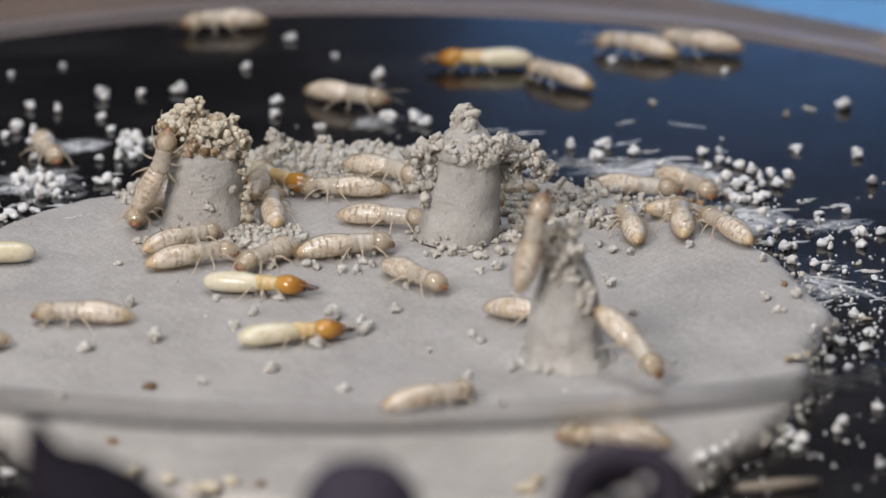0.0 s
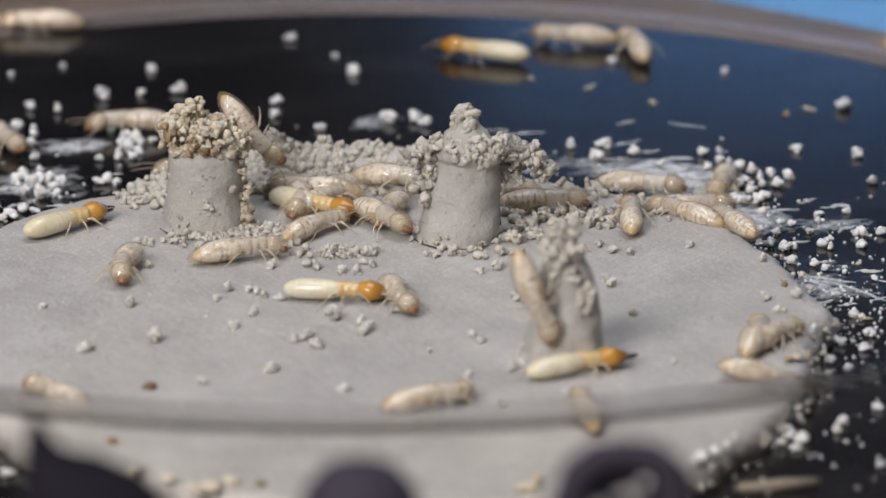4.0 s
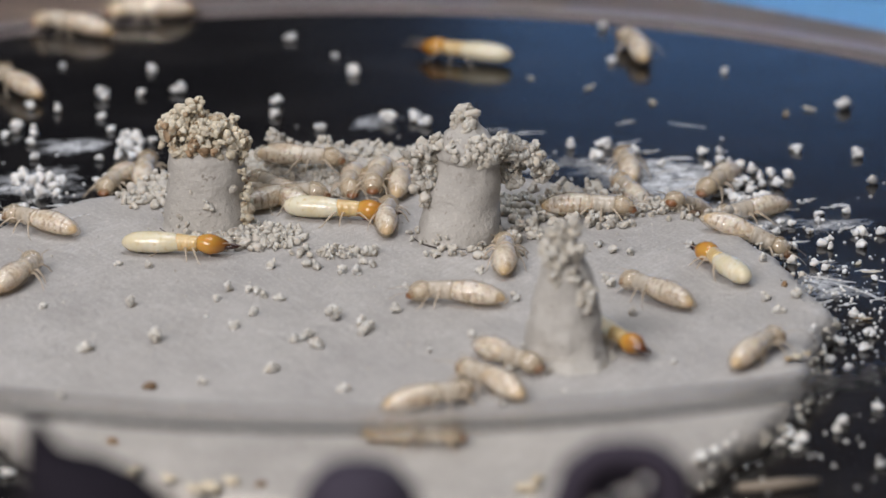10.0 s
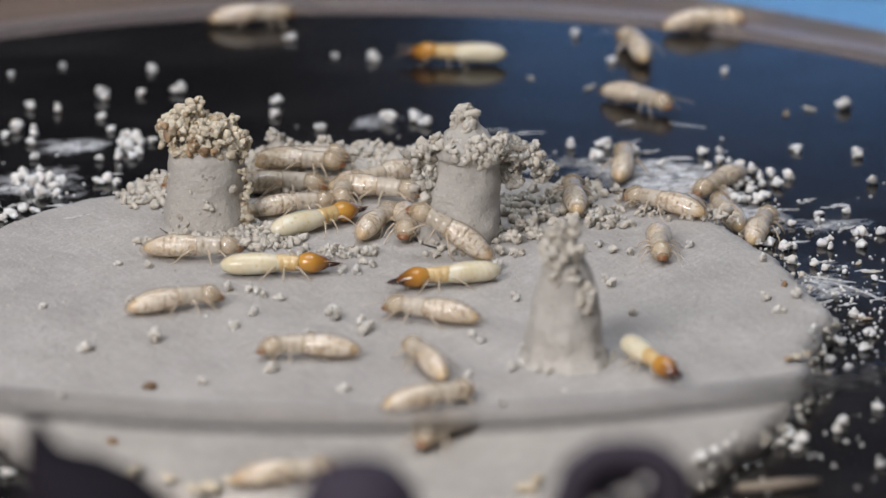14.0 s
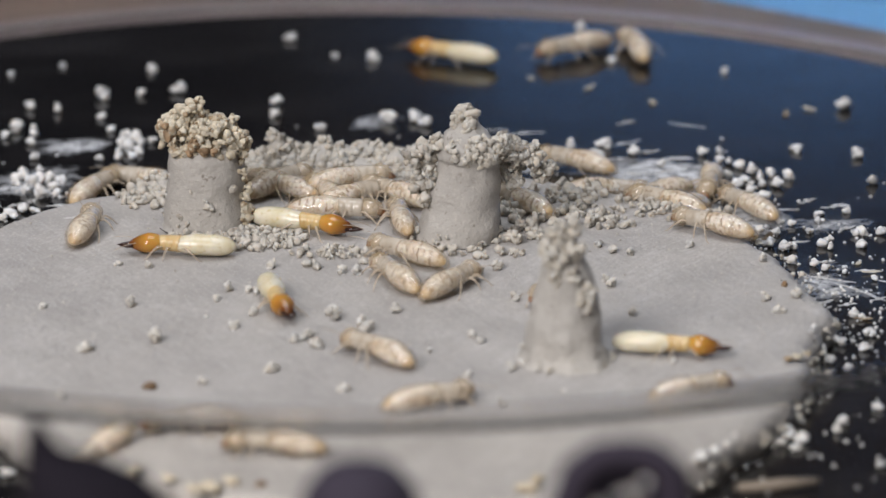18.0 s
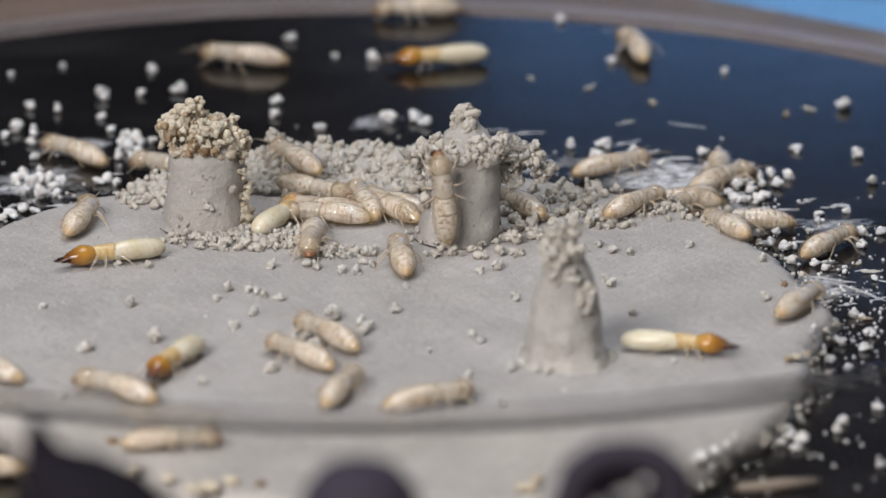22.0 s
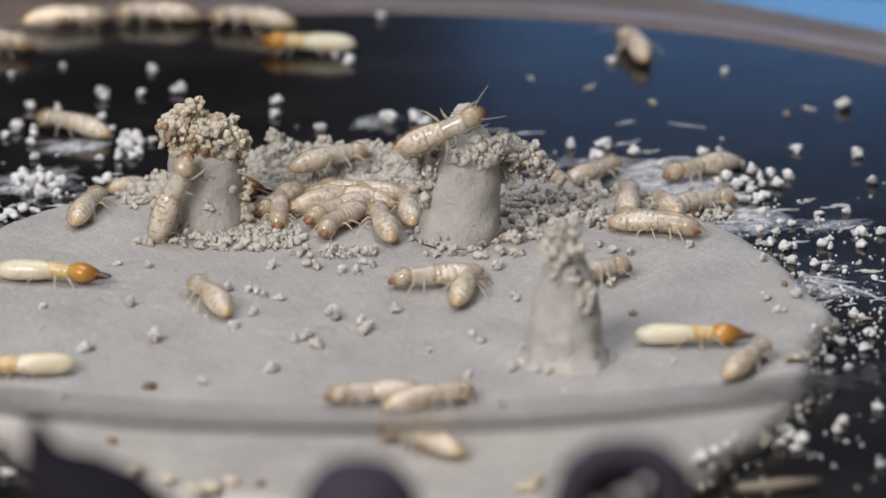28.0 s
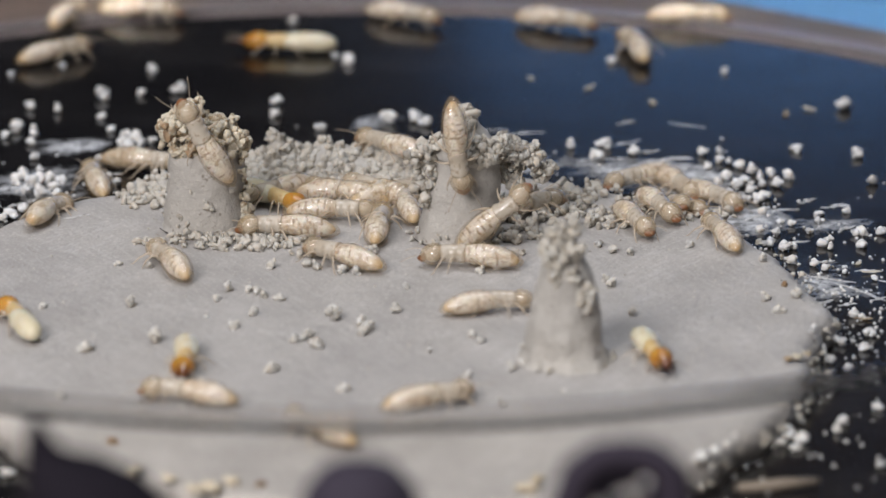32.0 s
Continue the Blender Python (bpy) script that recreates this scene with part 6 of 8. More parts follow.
    crawl(next(herd), [
        (0, at(-5.34, 29.23, -1.50, -25)), (0.3, at(-5.51, 29.29, -1.50, -103)), (0.6, at(-5.69, 29.34, -1.50, -171)),
        (1, at(-6.95, 28.82, -1.50, -132)), (1.5, at(-9.17, 30.40, -1.50, -167)), (2, at(-11.38, 31.97, -1.50, 163)),
        (3, at(-15.23, 26.49, -1.50, -144)), (4.5, at(-17.58, 24.14, -1.50, 166)), (6, at(-19.94, 21.79, -1.50, 102)),
        (7, at(-17.10, 28.86, -1.50, 78)), (8, at(-12.26, 40.06, -1.50, 83)), (9, at(-11.62, 45.30, -1.50, 94)), (9.3, at(-13.78, 44.62, -1.50, 110)),
        (9.6, at(-15.77, 44.10, -1.50, 144)), (9.8, at(-18.14, 43.98, -1.50, 150)), (10, at(-20.93, 43.03, -1.50, 159)),
        (10.2, at(-22.94, 41.35, -1.50, 171)), (10.4, at(-24.36, 38.98, -1.50, 175)), (10.8, at(-30.27, 37.61, -1.50, -180)),
        (25, at(-31.57, 54.66, -1.50, -180)), (27, at(-8.75, 57.64, -1.50, -161)), (28, at(-10.82, 44.15, -1.50, 167)),
        (29, at(-19.29, 45.73, -1.50, -170)), (30, at(-25.09, 43.14, -1.50, 180)), (32, at(-28.14, 40.91, -1.50, 180))])
    crawl(next(herd), [
        (0, at(-12.46, 43.70, -1.50, -169)), (1, at(-7.60, 34.92, -1.50, 139)), (2, at(-16.91, 46.35, -1.50, 173)), (3, at(-18.21, 44.82, -1.50, 180)),
        (5, at(-26.37, 43.14, -1.50, 180)), (8, at(-25.27, 40.91, -1.50, 180)), (9, at(-19.49, 40.35, -1.50, 170)),
        (9.3, at(-26.69, 39.53, -1.50, 175)), (11, at(-30.30, 44.26, -1.50, 158)), (16, at(-30.48, 43.89, -1.50, 103)),
        (21, at(-30.67, 43.51, -1.50, 41)), (26, at(-30.85, 43.14, -1.50, 0)), (26.67, at(-25.99, 43.83, -1.50, 50)),
        (27.33, at(-21.13, 44.52, -1.50, 125)), (28, at(-16.26, 45.22, -1.50, 176)), (28.6, at(-20.66, 40.91, -1.50, -180)),
        (29, at(-22.16, 37.61, -1.50, -170)), (29.5, at(-20.86, 38.99, -1.50, 141)), (30, at(-19.57, 40.38, -1.50, 63)),
        (30.33, at(-20.22, 40.94, -1.50, 14)), (30.67, at(-20.87, 41.50, -1.50, -24)), (31, at(-21.52, 42.06, -1.50, -79)),
        (31.5, at(-21.57, 39.87, -1.50, -14)), (32, at(-21.62, 37.67, -1.50, 36))])
    crawl(next(herd), [
        (0, at(-21.24, 19.92, -1.50, -71)), (2, at(-24.76, 22.93, -1.50, -64)), (5, at(-21.03, 21.41, -1.50, -60)),
        (6, at(-17.72, 22.21, -1.50, -133)), (7, at(-18.65, 21.11, -1.50, -133)), (8, at(-18.80, 17.73, -1.50, -52)),
        (8.5, at(-17.91, 15.59, -1.50, -1)), (9, at(-17.01, 13.46, -1.50, 50)), (9.333, at(-17.08, 13.79, -1.50, 4)),
        (9.667, at(-17.16, 14.13, -1.50, -39)), (10, at(-17.23, 14.47, -1.50, -105)), (10.33, at(-17.25, 14.75, -1.50, -163)),
        (10.67, at(-17.28, 15.03, -1.50, 152)), (11, at(-17.30, 15.32, -1.50, 86)), (11.5, at(-15.98, 12.56, -0.85, 150, -2, 3)),
        (12, at(-14.67, 9.81, -0.20, -166, -0, 6)), (13, at(-12.29, 9.86, 0.00, -161)), (14, at(-12.29, 9.86, 0.00, -161)),
        (17, at(-15.33, 8.10, -0.14, 157, 0, 5)), (18, at(-15.69, 14.50, -1.50, 161)), (19, at(-16.66, 17.67, -1.50, 89)),
        (20, at(-16.64, 16.17, -1.50, 53)), (21, at(-18.86, 15.49, -1.50, 132)), (22, at(-19.58, 19.41, -1.50, 141)),
        (23, at(-18.85, 23.37, -1.50, 137)), (24, at(-19.21, 22.95, -1.50, 109)), (25, at(-18.97, 23.45, -1.50, 90)),
        (28, at(-19.88, 24.08, -1.50, 150)), (28.5, at(-19.54, 23.63, -1.50, -169)), (29, at(-19.21, 23.18, -1.50, -119)),
        (30, at(-19.54, 20.75, -1.50, -41)), (31, at(-17.71, 18.91, -1.50, -16)), (32, at(-15.93, 17.43, -1.50, -17))])
    crawl(next(herd), [
        (0, at(-11.29, 10.81, -0.26, 163, -0, 10)), (5, at(-14.43, 15.47, -1.50, 163)), (6, at(-16.99, 13.65, -1.50, 90)),
        (7, at(-17.95, 6.24, 0.00, 50)), (8, at(-15.91, 14.76, -1.50, 57)), (8.5, at(-16.70, 16.32, -1.50, 136)), (9, at(-17.49, 17.87, -1.50, -172)),
        (9.5, at(-16.66, 16.73, -1.50, 145)), (10, at(-15.82, 15.58, -1.50, 81)), (11, at(-19.82, 4.08, 0.00, 41)), (12, at(-21.99, 9.74, -1.50, 63)),
        (14, at(-26.08, 7.38, -1.50, 27)), (16, at(-23.84, 8.79, -1.50, 37)), (16.33, at(-22.25, 7.35, -1.00, -7)),
        (16.67, at(-20.67, 5.91, -0.50, -55)), (17, at(-19.08, 4.47, 0.00, -126)), (17.33, at(-18.85, 7.26, -0.50, -178)),
        (17.67, at(-18.61, 10.05, -1.00, 132)), (18, at(-18.38, 12.84, -1.50, 58)), (19, at(-15.64, 15.97, -1.50, 52)),
        (20, at(-15.05, 15.96, -1.50, 40)), (21, at(-14.72, 16.20, -1.50, 94)), (22, at(-14.40, 16.45, -1.50, 146)),
        (25, at(-13.76, 9.86, -0.42, 115, 0, 16)), (27.5, at(-14.45, 7.03, 0.00, 73)), (27.73, at(-14.09, 4.31, 1.18, 60, 19, -39)),
        (28, at(-13.74, 1.59, 2.36, -0, 80, -61)), (29, at(-12.73, 1.58, 2.51, -0, 76, -44)), (30, at(-11.51, 1.78, 3.00, -0, 77, -48)),
        (31, at(-11.29, 2.10, 4.79, 0, 87, -81)), (32, at(-12.18, 2.09, 5.11, 180, -82, -68))])
    crawl(next(herd), [
        (0, at(-25.82, 3.69, -1.40, 180, 0, 4)), (6, at(-23.68, 2.59, -0.75, 162, -0, 27)), (6.5, at(-22.68, 2.42, -0.38, 116, -6, 13)),
        (7, at(-21.68, 2.26, 0.00, 60)), (7.5, at(-21.80, 2.36, -0.05, 143, -1, 2)), (8, at(-21.92, 2.47, -0.10, -163, -0, 4)),
        (8.5, at(-21.59, 2.26, -0.08, -103, 2, 1)), (9, at(-21.26, 2.06, -0.06, -35, -0, -2)), (9.333, at(-21.05, 2.32, -0.06, 10, -2, -1)),
        (9.667, at(-20.84, 2.58, -0.05, 64, -2, 1)), (10, at(-20.63, 2.84, -0.04, 136, 0, 2)), (11, at(-22.84, -1.93, 0.00, -173)),
        (12, at(-25.45, 0.60, -0.83, 180, 0, 24)), (15.5, at(-26.09, -2.84, -0.80, -126, 21, 12)), (19, at(-26.73, -6.28, -0.78, -54, 21, -12)),
        (22.5, at(-27.36, -9.72, -0.75, 0, -0, -24)), (23.5, at(-21.86, -8.29, 0.00, 46)), (24, at(-19.10, -6.36, 0.00, 54)),
        (25, at(-16.99, 0.13, 0.00, 73)), (27.5, at(-18.27, 4.94, 0.00, 74)), (28, at(-18.36, 5.17, 0.00, 70)),
        (29, at(-17.84, 8.02, -0.43, 69, -0, 16)), (30, at(-17.67, 8.80, -0.62, 65, -0, 19)), (31, at(-17.88, 12.83, -1.50, 64)),
        (32, at(-18.36, 14.38, -1.50, 95))])
    crawl(next(herd), [
        (0, at(-27.21, 8.78, -1.50, -167)), (10, at(-27.51, 7.70, -1.50, 149)), (20, at(-27.82, 6.61, -1.50, 85)), (30, at(-28.13, 5.53, -1.50, 24)),
        (31, at(-23.59, 2.98, -0.73, 35, 0, -8)), (31.5, at(-22.39, 2.38, -0.02, 40, -0, -1)), (32, at(-20.36, 4.99, -0.17, 66, -0, 7))])
    crawl(next(herd), [
        (0, at(-13.21, 0.01, 0.00, 26)), (1, at(-11.33, 1.47, 0.00, 31)), (2, at(-10.44, 2.15, 0.00, 30)), (3, at(-7.84, 2.48, 0.00, 51)),
        (6, at(-5.66, 1.46, 0.00, 4)), (7, at(-4.30, 1.70, 0.00, 38)), (8, at(-3.12, 1.39, 0.00, 69)), (9, at(-3.17, 5.63, 0.00, 110)),
        (10, at(-2.95, 3.68, 0.00, 81)), (11, at(-2.53, 3.68, 0.00, 73)), (12, at(-2.52, 3.63, 0.00, 74)), (12.33, at(-2.78, 3.77, 0.00, 143)),
        (12.67, at(-3.03, 3.91, 0.00, -170)), (13, at(-3.29, 4.05, 0.00, -116)), (13.33, at(-3.35, 3.64, 0.00, -42)),
        (13.67, at(-3.40, 3.24, 0.00, 7)), (14, at(-3.46, 2.84, 0.00, 61)), (17, at(-2.17, 2.86, 0.00, 94)), (18, at(-2.25, 3.54, 0.00, 91)),
        (20, at(-2.61, 5.75, 0.00, 137)), (22, at(-2.59, 5.85, 0.00, 130)), (25, at(-2.07, 6.09, 0.00, 78)), (28, at(-1.85, 5.07, 0.00, 86)),
        (32, at(-1.96, 5.54, 0.00, 91))])
    crawl(next(herd), [
        (0, at(-12.50, -2.82, 0.00, 25)), (1, at(-11.40, -2.68, 0.00, 16)), (2, at(-11.26, -2.68, 0.00, 18)), (3, at(-10.92, -2.68, 0.00, 21)),
        (5, at(-6.97, 0.10, 0.00, 21)), (6, at(-2.29, 3.32, 0.00, 86)), (7, at(-2.13, 7.11, 0.00, 93)), (8, at(-2.17, 7.75, 0.00, 91)),
        (9, at(-2.11, 9.00, 0.00, 89)), (10, at(-2.17, 9.74, 0.00, 87)), (11, at(-2.57, 4.72, 0.00, 87)), (12, at(-2.46, 4.93, 0.00, 83)),
        (12.33, at(-2.46, 5.26, 0.10, 19)), (12.67, at(-2.46, 5.59, 0.20, -27)), (13, at(-2.46, 5.92, 0.30, -94)), (14, at(-1.93, 2.85, 0.00, -85)),
        (15.5, at(-2.41, 5.72, 0.00, -164)), (17, at(-2.89, 8.58, 0.00, 138)), (18, at(-2.45, 7.49, 0.00, 142)), (18.67, at(-2.59, 6.83, 0.00, 71)),
        (19.33, at(-2.73, 6.18, 0.00, 14)), (20, at(-2.87, 5.52, 0.00, -30)), (23, at(-3.02, 5.38, 0.00, -46)), (25.5, at(-4.33, 5.85, 0.00, -6)),
        (28, at(-5.63, 6.31, 0.00, 31)), (30, at(-6.22, 6.55, 0.00, 39)), (32, at(-2.52, 7.49, 0.00, 33))])
    crawl(next(herd), [
        (0, at(-4.88, -1.34, 0.00, 11)), (0.5, at(-6.04, 0.86, 0.00, 83)), (1, at(-7.20, 3.06, 0.00, 162)), (1.333, at(-6.74, 3.22, 0.00, -157)),
        (1.667, at(-6.28, 3.38, 0.00, -97)), (2, at(-5.82, 3.53, 0.00, -32)), (3, at(-3.63, 1.47, 0.00, -44)), (6, at(-2.98, 10.50, 0.60, -73)),
        (7, at(-3.29, 11.94, 0.60, -69)), (8, at(-3.20, 10.25, 0.40, -86)), (9, at(-3.42, 9.71, 0.40, -101)), (10, at(-3.36, 9.08, 0.40, -102)),
        (11, at(-3.30, 9.31, 0.40, -105)), (11.5, at(-3.90, 8.63, 0.20, -168)), (12, at(-4.50, 7.96, 0.00, 142)), (12.67, at(-4.16, 8.01, 0.00, 77)),
        (13.33, at(-3.82, 8.05, 0.00, 20)), (14, at(-3.48, 8.10, 0.00, -21)), (17, at(-5.58, 7.72, 0.00, 33)), (18, at(-5.47, 4.68, 0.00, -10)),
        (19, at(-5.77, 3.44, 0.00, -36)), (20, at(-5.51, 2.61, 0.00, -58)), (21, at(-6.13, 1.24, 0.00, -134)), (22, at(-6.61, 0.11, 0.00, -98)),
        (23, at(-6.18, 0.33, 0.00, -131)), (24, at(-6.11, 0.33, 0.00, -133)), (25, at(-5.56, 1.71, 0.00, -98)), (28, at(-5.17, 4.68, 0.00, -142)),
        (29, at(-5.14, 2.85, 0.00, -115)), (30, at(-6.29, 1.49, 0.00, -60)), (30.33, at(-6.66, 1.71, 0.00, -129)),
        (30.67, at(-7.04, 1.94, 0.00, -177)), (31, at(-7.41, 2.16, 0.00, 139)), (32, at(-8.01, 1.69, 0.00, 175))])
    crawl(next(herd), [
        (0, at(-3.00, 3.43, 0.00, -17)), (0.5, at(-2.56, 3.14, 0.00, 16)), (1, at(-2.13, 2.84, 0.00, 58)), (1.5, at(-2.32, 3.76, 0.00, 9)),
        (2, at(-2.50, 4.68, 0.00, -32)), (3, at(-2.58, 5.17, 0.00, -93)), (6, at(-3.21, 3.76, 0.00, -125)), (8, at(-3.06, 11.29, 0.00, 180)),
        (9.5, at(-4.22, 10.10, 0.00, -127)), (11, at(-5.39, 8.91, 0.00, -50)), (13, at(-4.94, 8.44, 0.00, -61)), (15, at(-5.44, 7.49, 0.00, -143)),
        (17, at(-5.93, 6.55, 0.00, 163)), (18, at(-5.95, 7.49, 0.00, 114)), (20, at(-6.69, 8.45, 0.00, 79)), (21, at(-6.27, 4.91, 0.00, 158)),
        (22, at(-6.03, 3.98, 0.00, 170)), (24, at(-6.41, 4.91, 0.00, 159)), (25, at(-5.32, 4.91, 0.00, -174)), (28, at(-5.22, 3.09, 0.00, -119)),
        (28.5, at(-5.70, 3.88, 0.00, -163)), (29, at(-6.19, 4.68, 0.00, 163)), (30, at(-5.56, 5.84, 0.00, 159)), (30.33, at(-5.58, 5.35, 0.00, 105)),
        (30.67, at(-5.59, 4.85, 0.00, 39)), (31, at(-5.61, 4.35, 0.00, -4)), (32, at(-5.61, 4.54, 0.00, -7))])
    crawl(next(herd), [
        (0, at(-5.23, 8.19, 0.00, 173)), (2, at(-5.36, 7.25, 0.00, 172)), (2.333, at(-5.45, 7.01, 0.00, 119)), (2.667, at(-5.55, 6.78, 0.00, 48)),
        (3, at(-5.64, 6.54, 0.00, 0)), (4, at(-6.22, 6.62, 0.00, 47)), (5, at(-6.81, 6.70, 0.00, 116)), (6, at(-7.39, 6.78, 0.00, 169)),
        (8, at(-8.12, 6.78, 0.00, 141)), (9, at(-8.63, 6.79, 0.00, 137)), (11, at(-8.49, 6.79, 0.00, 140)), (12, at(-8.12, 7.01, 0.00, 155)),
        (13, at(-7.92, 6.31, 0.00, 78)), (14, at(-7.73, 5.61, 0.00, 11)), (15.5, at(-8.09, 7.02, 0.00, 55)), (17, at(-8.45, 8.44, 0.00, 119)),
        (20, at(-8.32, 9.38, 0.00, 149)), (22, at(-9.09, 13.41, -0.75, -153)), (24, at(-9.86, 17.43, -1.50, -66)), (25, at(-9.26, 8.90, 0.00, -23)),
        (28, at(-8.35, 4.47, 0.00, -93)), (29, at(-7.83, 2.04, 0.00, -81)), (30, at(-7.07, -1.94, 0.00, -85)), (31, at(-5.29, -7.43, 0.00, -51)),
        (31.5, at(-1.93, -8.52, 0.00, -4)), (32, at(2.29, -9.89, 0.00, 6))])
    crawl(next(herd), [
        (0, at(-2.97, 9.84, 0.50, -40)), (1, at(-2.75, 9.51, 0.50, -48)), (2, at(-2.44, 8.31, 0.50, -48)), (3, at(-2.51, 8.22, 0.50, -34)),
        (6, at(-1.59, 10.81, 0.00, -21)), (8, at(-1.93, 10.81, 0.00, -85)), (10, at(-2.28, 10.81, 0.00, -151)), (12, at(-2.62, 10.81, 0.00, 165)),
        (13.67, at(-2.96, 10.34, 0.00, -156)), (15.33, at(-3.30, 9.86, 0.00, -101)), (17, at(-3.64, 9.38, 0.00, -38)), (18, at(-4.87, 8.95, 0.30, 19)),
        (19, at(-6.11, 8.51, 0.60, 99)), (20, at(-6.80, 10.85, 0.50, 109)), (21, at(-7.11, 11.04, 0.80, 105)), (22, at(-7.77, 10.90, 0.80, 117)),
        (23, at(-8.52, 10.98, 0.80, 122)), (24, at(-8.93, 10.26, 0.80, 117)), (25, at(-7.79, 11.39, 0.80, 74)), (28, at(-5.98, 10.10, 1.00, 32)),
        (30, at(-3.65, 12.04, 1.00, 32)), (30.5, at(-2.92, 12.40, 1.00, 90)), (31, at(-2.19, 12.77, 1.00, 149)), (32, at(-2.78, 12.38, 1.00, 137))])
    crawl(next(herd), [
        (0, at(-8.84, 4.84, 0.00, 90)), (1, at(-8.66, 5.38, 0.00, 51)), (2, at(-8.77, 3.53, 0.00, 131)), (2.5, at(-8.29, 4.80, 0.00, 173)),
        (3, at(-7.81, 6.08, 0.00, -152)), (4, at(-7.28, 6.31, 0.00, -94)), (5, at(-6.75, 6.55, 0.00, -34)), (6, at(-6.22, 6.78, 0.00, 7)),
        (9, at(-8.41, 7.01, 0.00, 15)), (13, at(-7.44, 5.61, 0.00, 35)), (14, at(-8.46, 9.05, 0.00, -4)), (17, at(-8.92, 9.86, 0.00, 22)),
        (19.5, at(-7.55, 7.27, 0.00, 90)), (22, at(-6.19, 4.68, 0.00, 159)), (23.5, at(-7.84, 6.79, 0.00, -150)), (25, at(-9.48, 8.91, 0.00, -73)),
        (28, at(-8.24, 6.08, 0.00, -117)), (32, at(-8.43, 7.72, 0.00, -143))])
    crawl(next(herd), [
        (0, at(-9.49, 9.39, 0.00, 81)), (0.6667, at(-9.29, 10.16, 0.27, 20)), (1.333, at(-9.09, 10.93, 0.53, -23)), (2, at(-8.88, 11.70, 0.80, -85)),
        (2.5, at(-8.30, 10.07, 0.40, -142)), (3, at(-7.71, 8.43, 0.00, 180)), (6, at(-5.96, 7.96, 0.00, 163)), (9, at(-8.59, 8.43, 0.00, 142)),
        (12, at(-8.47, 6.55, 0.00, 74)), (13, at(-8.91, 13.31, 0.80, 52)), (14, at(-7.31, 10.72, 0.80, 10)), (17, at(-5.36, 7.49, 0.00, 31)),
        (20, at(-3.31, 6.08, 0.00, 51)), (22.5, at(-4.33, 6.08, 0.00, 114)), (25, at(-5.34, 6.08, 0.00, 163)), (32, at(-3.33, 7.72, 0.00, 136))])
    crawl(next(herd), [
        (0, at(1.78, 7.49, 0.00, -58)), (2, at(2.80, 7.72, 0.00, -42)), (3, at(4.10, 6.31, 0.00, -16)), (6, at(5.80, 5.99, 0.00, 21)),
        (7, at(6.20, 5.75, 0.00, 7)), (8, at(7.06, 5.61, 0.00, -11)), (9, at(7.06, 5.52, 0.00, -13)), (10, at(7.49, 5.28, 0.00, -8)),
        (11, at(7.18, 5.52, 0.00, 12)), (12, at(5.77, 5.99, 0.00, 28)), (13, at(6.34, 6.52, 0.00, 68)), (14, at(6.72, 7.00, 0.00, 91)),
        (17, at(4.83, 5.39, 0.00, 138)), (18, at(3.88, 6.32, 0.00, 130)), (20, at(3.52, 7.49, 0.00, 136)), (23, at(3.72, 5.52, 0.00, 123)),
        (24.5, at(3.84, 6.50, 0.00, 178)), (26, at(3.97, 7.49, 0.00, -130)), (29, at(6.06, 15.48, -1.50, -52)), (30, at(3.99, 10.11, 1.00, -69)),
        (30.5, at(4.71, 8.80, 0.50, -17)), (31, at(5.43, 7.49, 0.00, 21)), (32, at(4.23, 5.38, 0.00, 31))])
    crawl(next(herd), [
        (0, at(2.37, 8.43, 0.00, 180)), (5, at(2.66, 8.43, 0.00, 180)), (6, at(4.61, -9.59, 0.00, 155)), (7, at(3.68, -8.30, 0.00, 142)),
        (8, at(3.13, -4.86, 0.00, 90)), (9, at(3.01, -3.03, 0.53, 95, -2, -13)), (10, at(3.15, -2.55, 0.00, 91)), (11, at(1.43, -3.34, 0.00, 143)),
        (12, at(1.10, -2.96, 1.05, 122, -11, -21)), (13, at(0.46, -2.58, 0.83, 127, -12, -18)), (14, at(0.21, -1.16, 1.02, 168, -27, -27)),
        (15.5, at(1.35, -1.40, 0.51, 111, -6, -20)), (17, at(2.50, -1.64, 0.00, 48)), (18, at(0.46, -6.72, 0.00, 57)), (19, at(0.00, -4.11, 0.00, 81)),
        (20, at(1.51, -3.06, 0.46, 54, 12, -9)), (20.5, at(1.25, -1.68, 1.13, 60, 22, -48)), (21, at(1.00, -0.30, 1.79, 0, 87, -81)),
        (22, at(0.07, -0.30, 2.98, 180, -88, -83)), (23, at(-0.47, -0.00, 3.85, 180, -84, -73)), (24, at(-0.78, 0.40, 4.87, 180, -86, -79)),
        (25, at(-0.86, 0.60, 5.68, 0, 83, -70)), (28, at(-0.06, 0.57, 6.04, -0, 73, -26)), (29, at(1.95, 0.57, 6.04, -0, 71, 8)),
        (30, at(2.62, 0.57, 6.06, -0, 71, 14)), (31, at(1.10, 0.17, 5.70, -0, 73, 26)), (32, at(0.64, -0.00, 5.49, -0, 87, 82))])
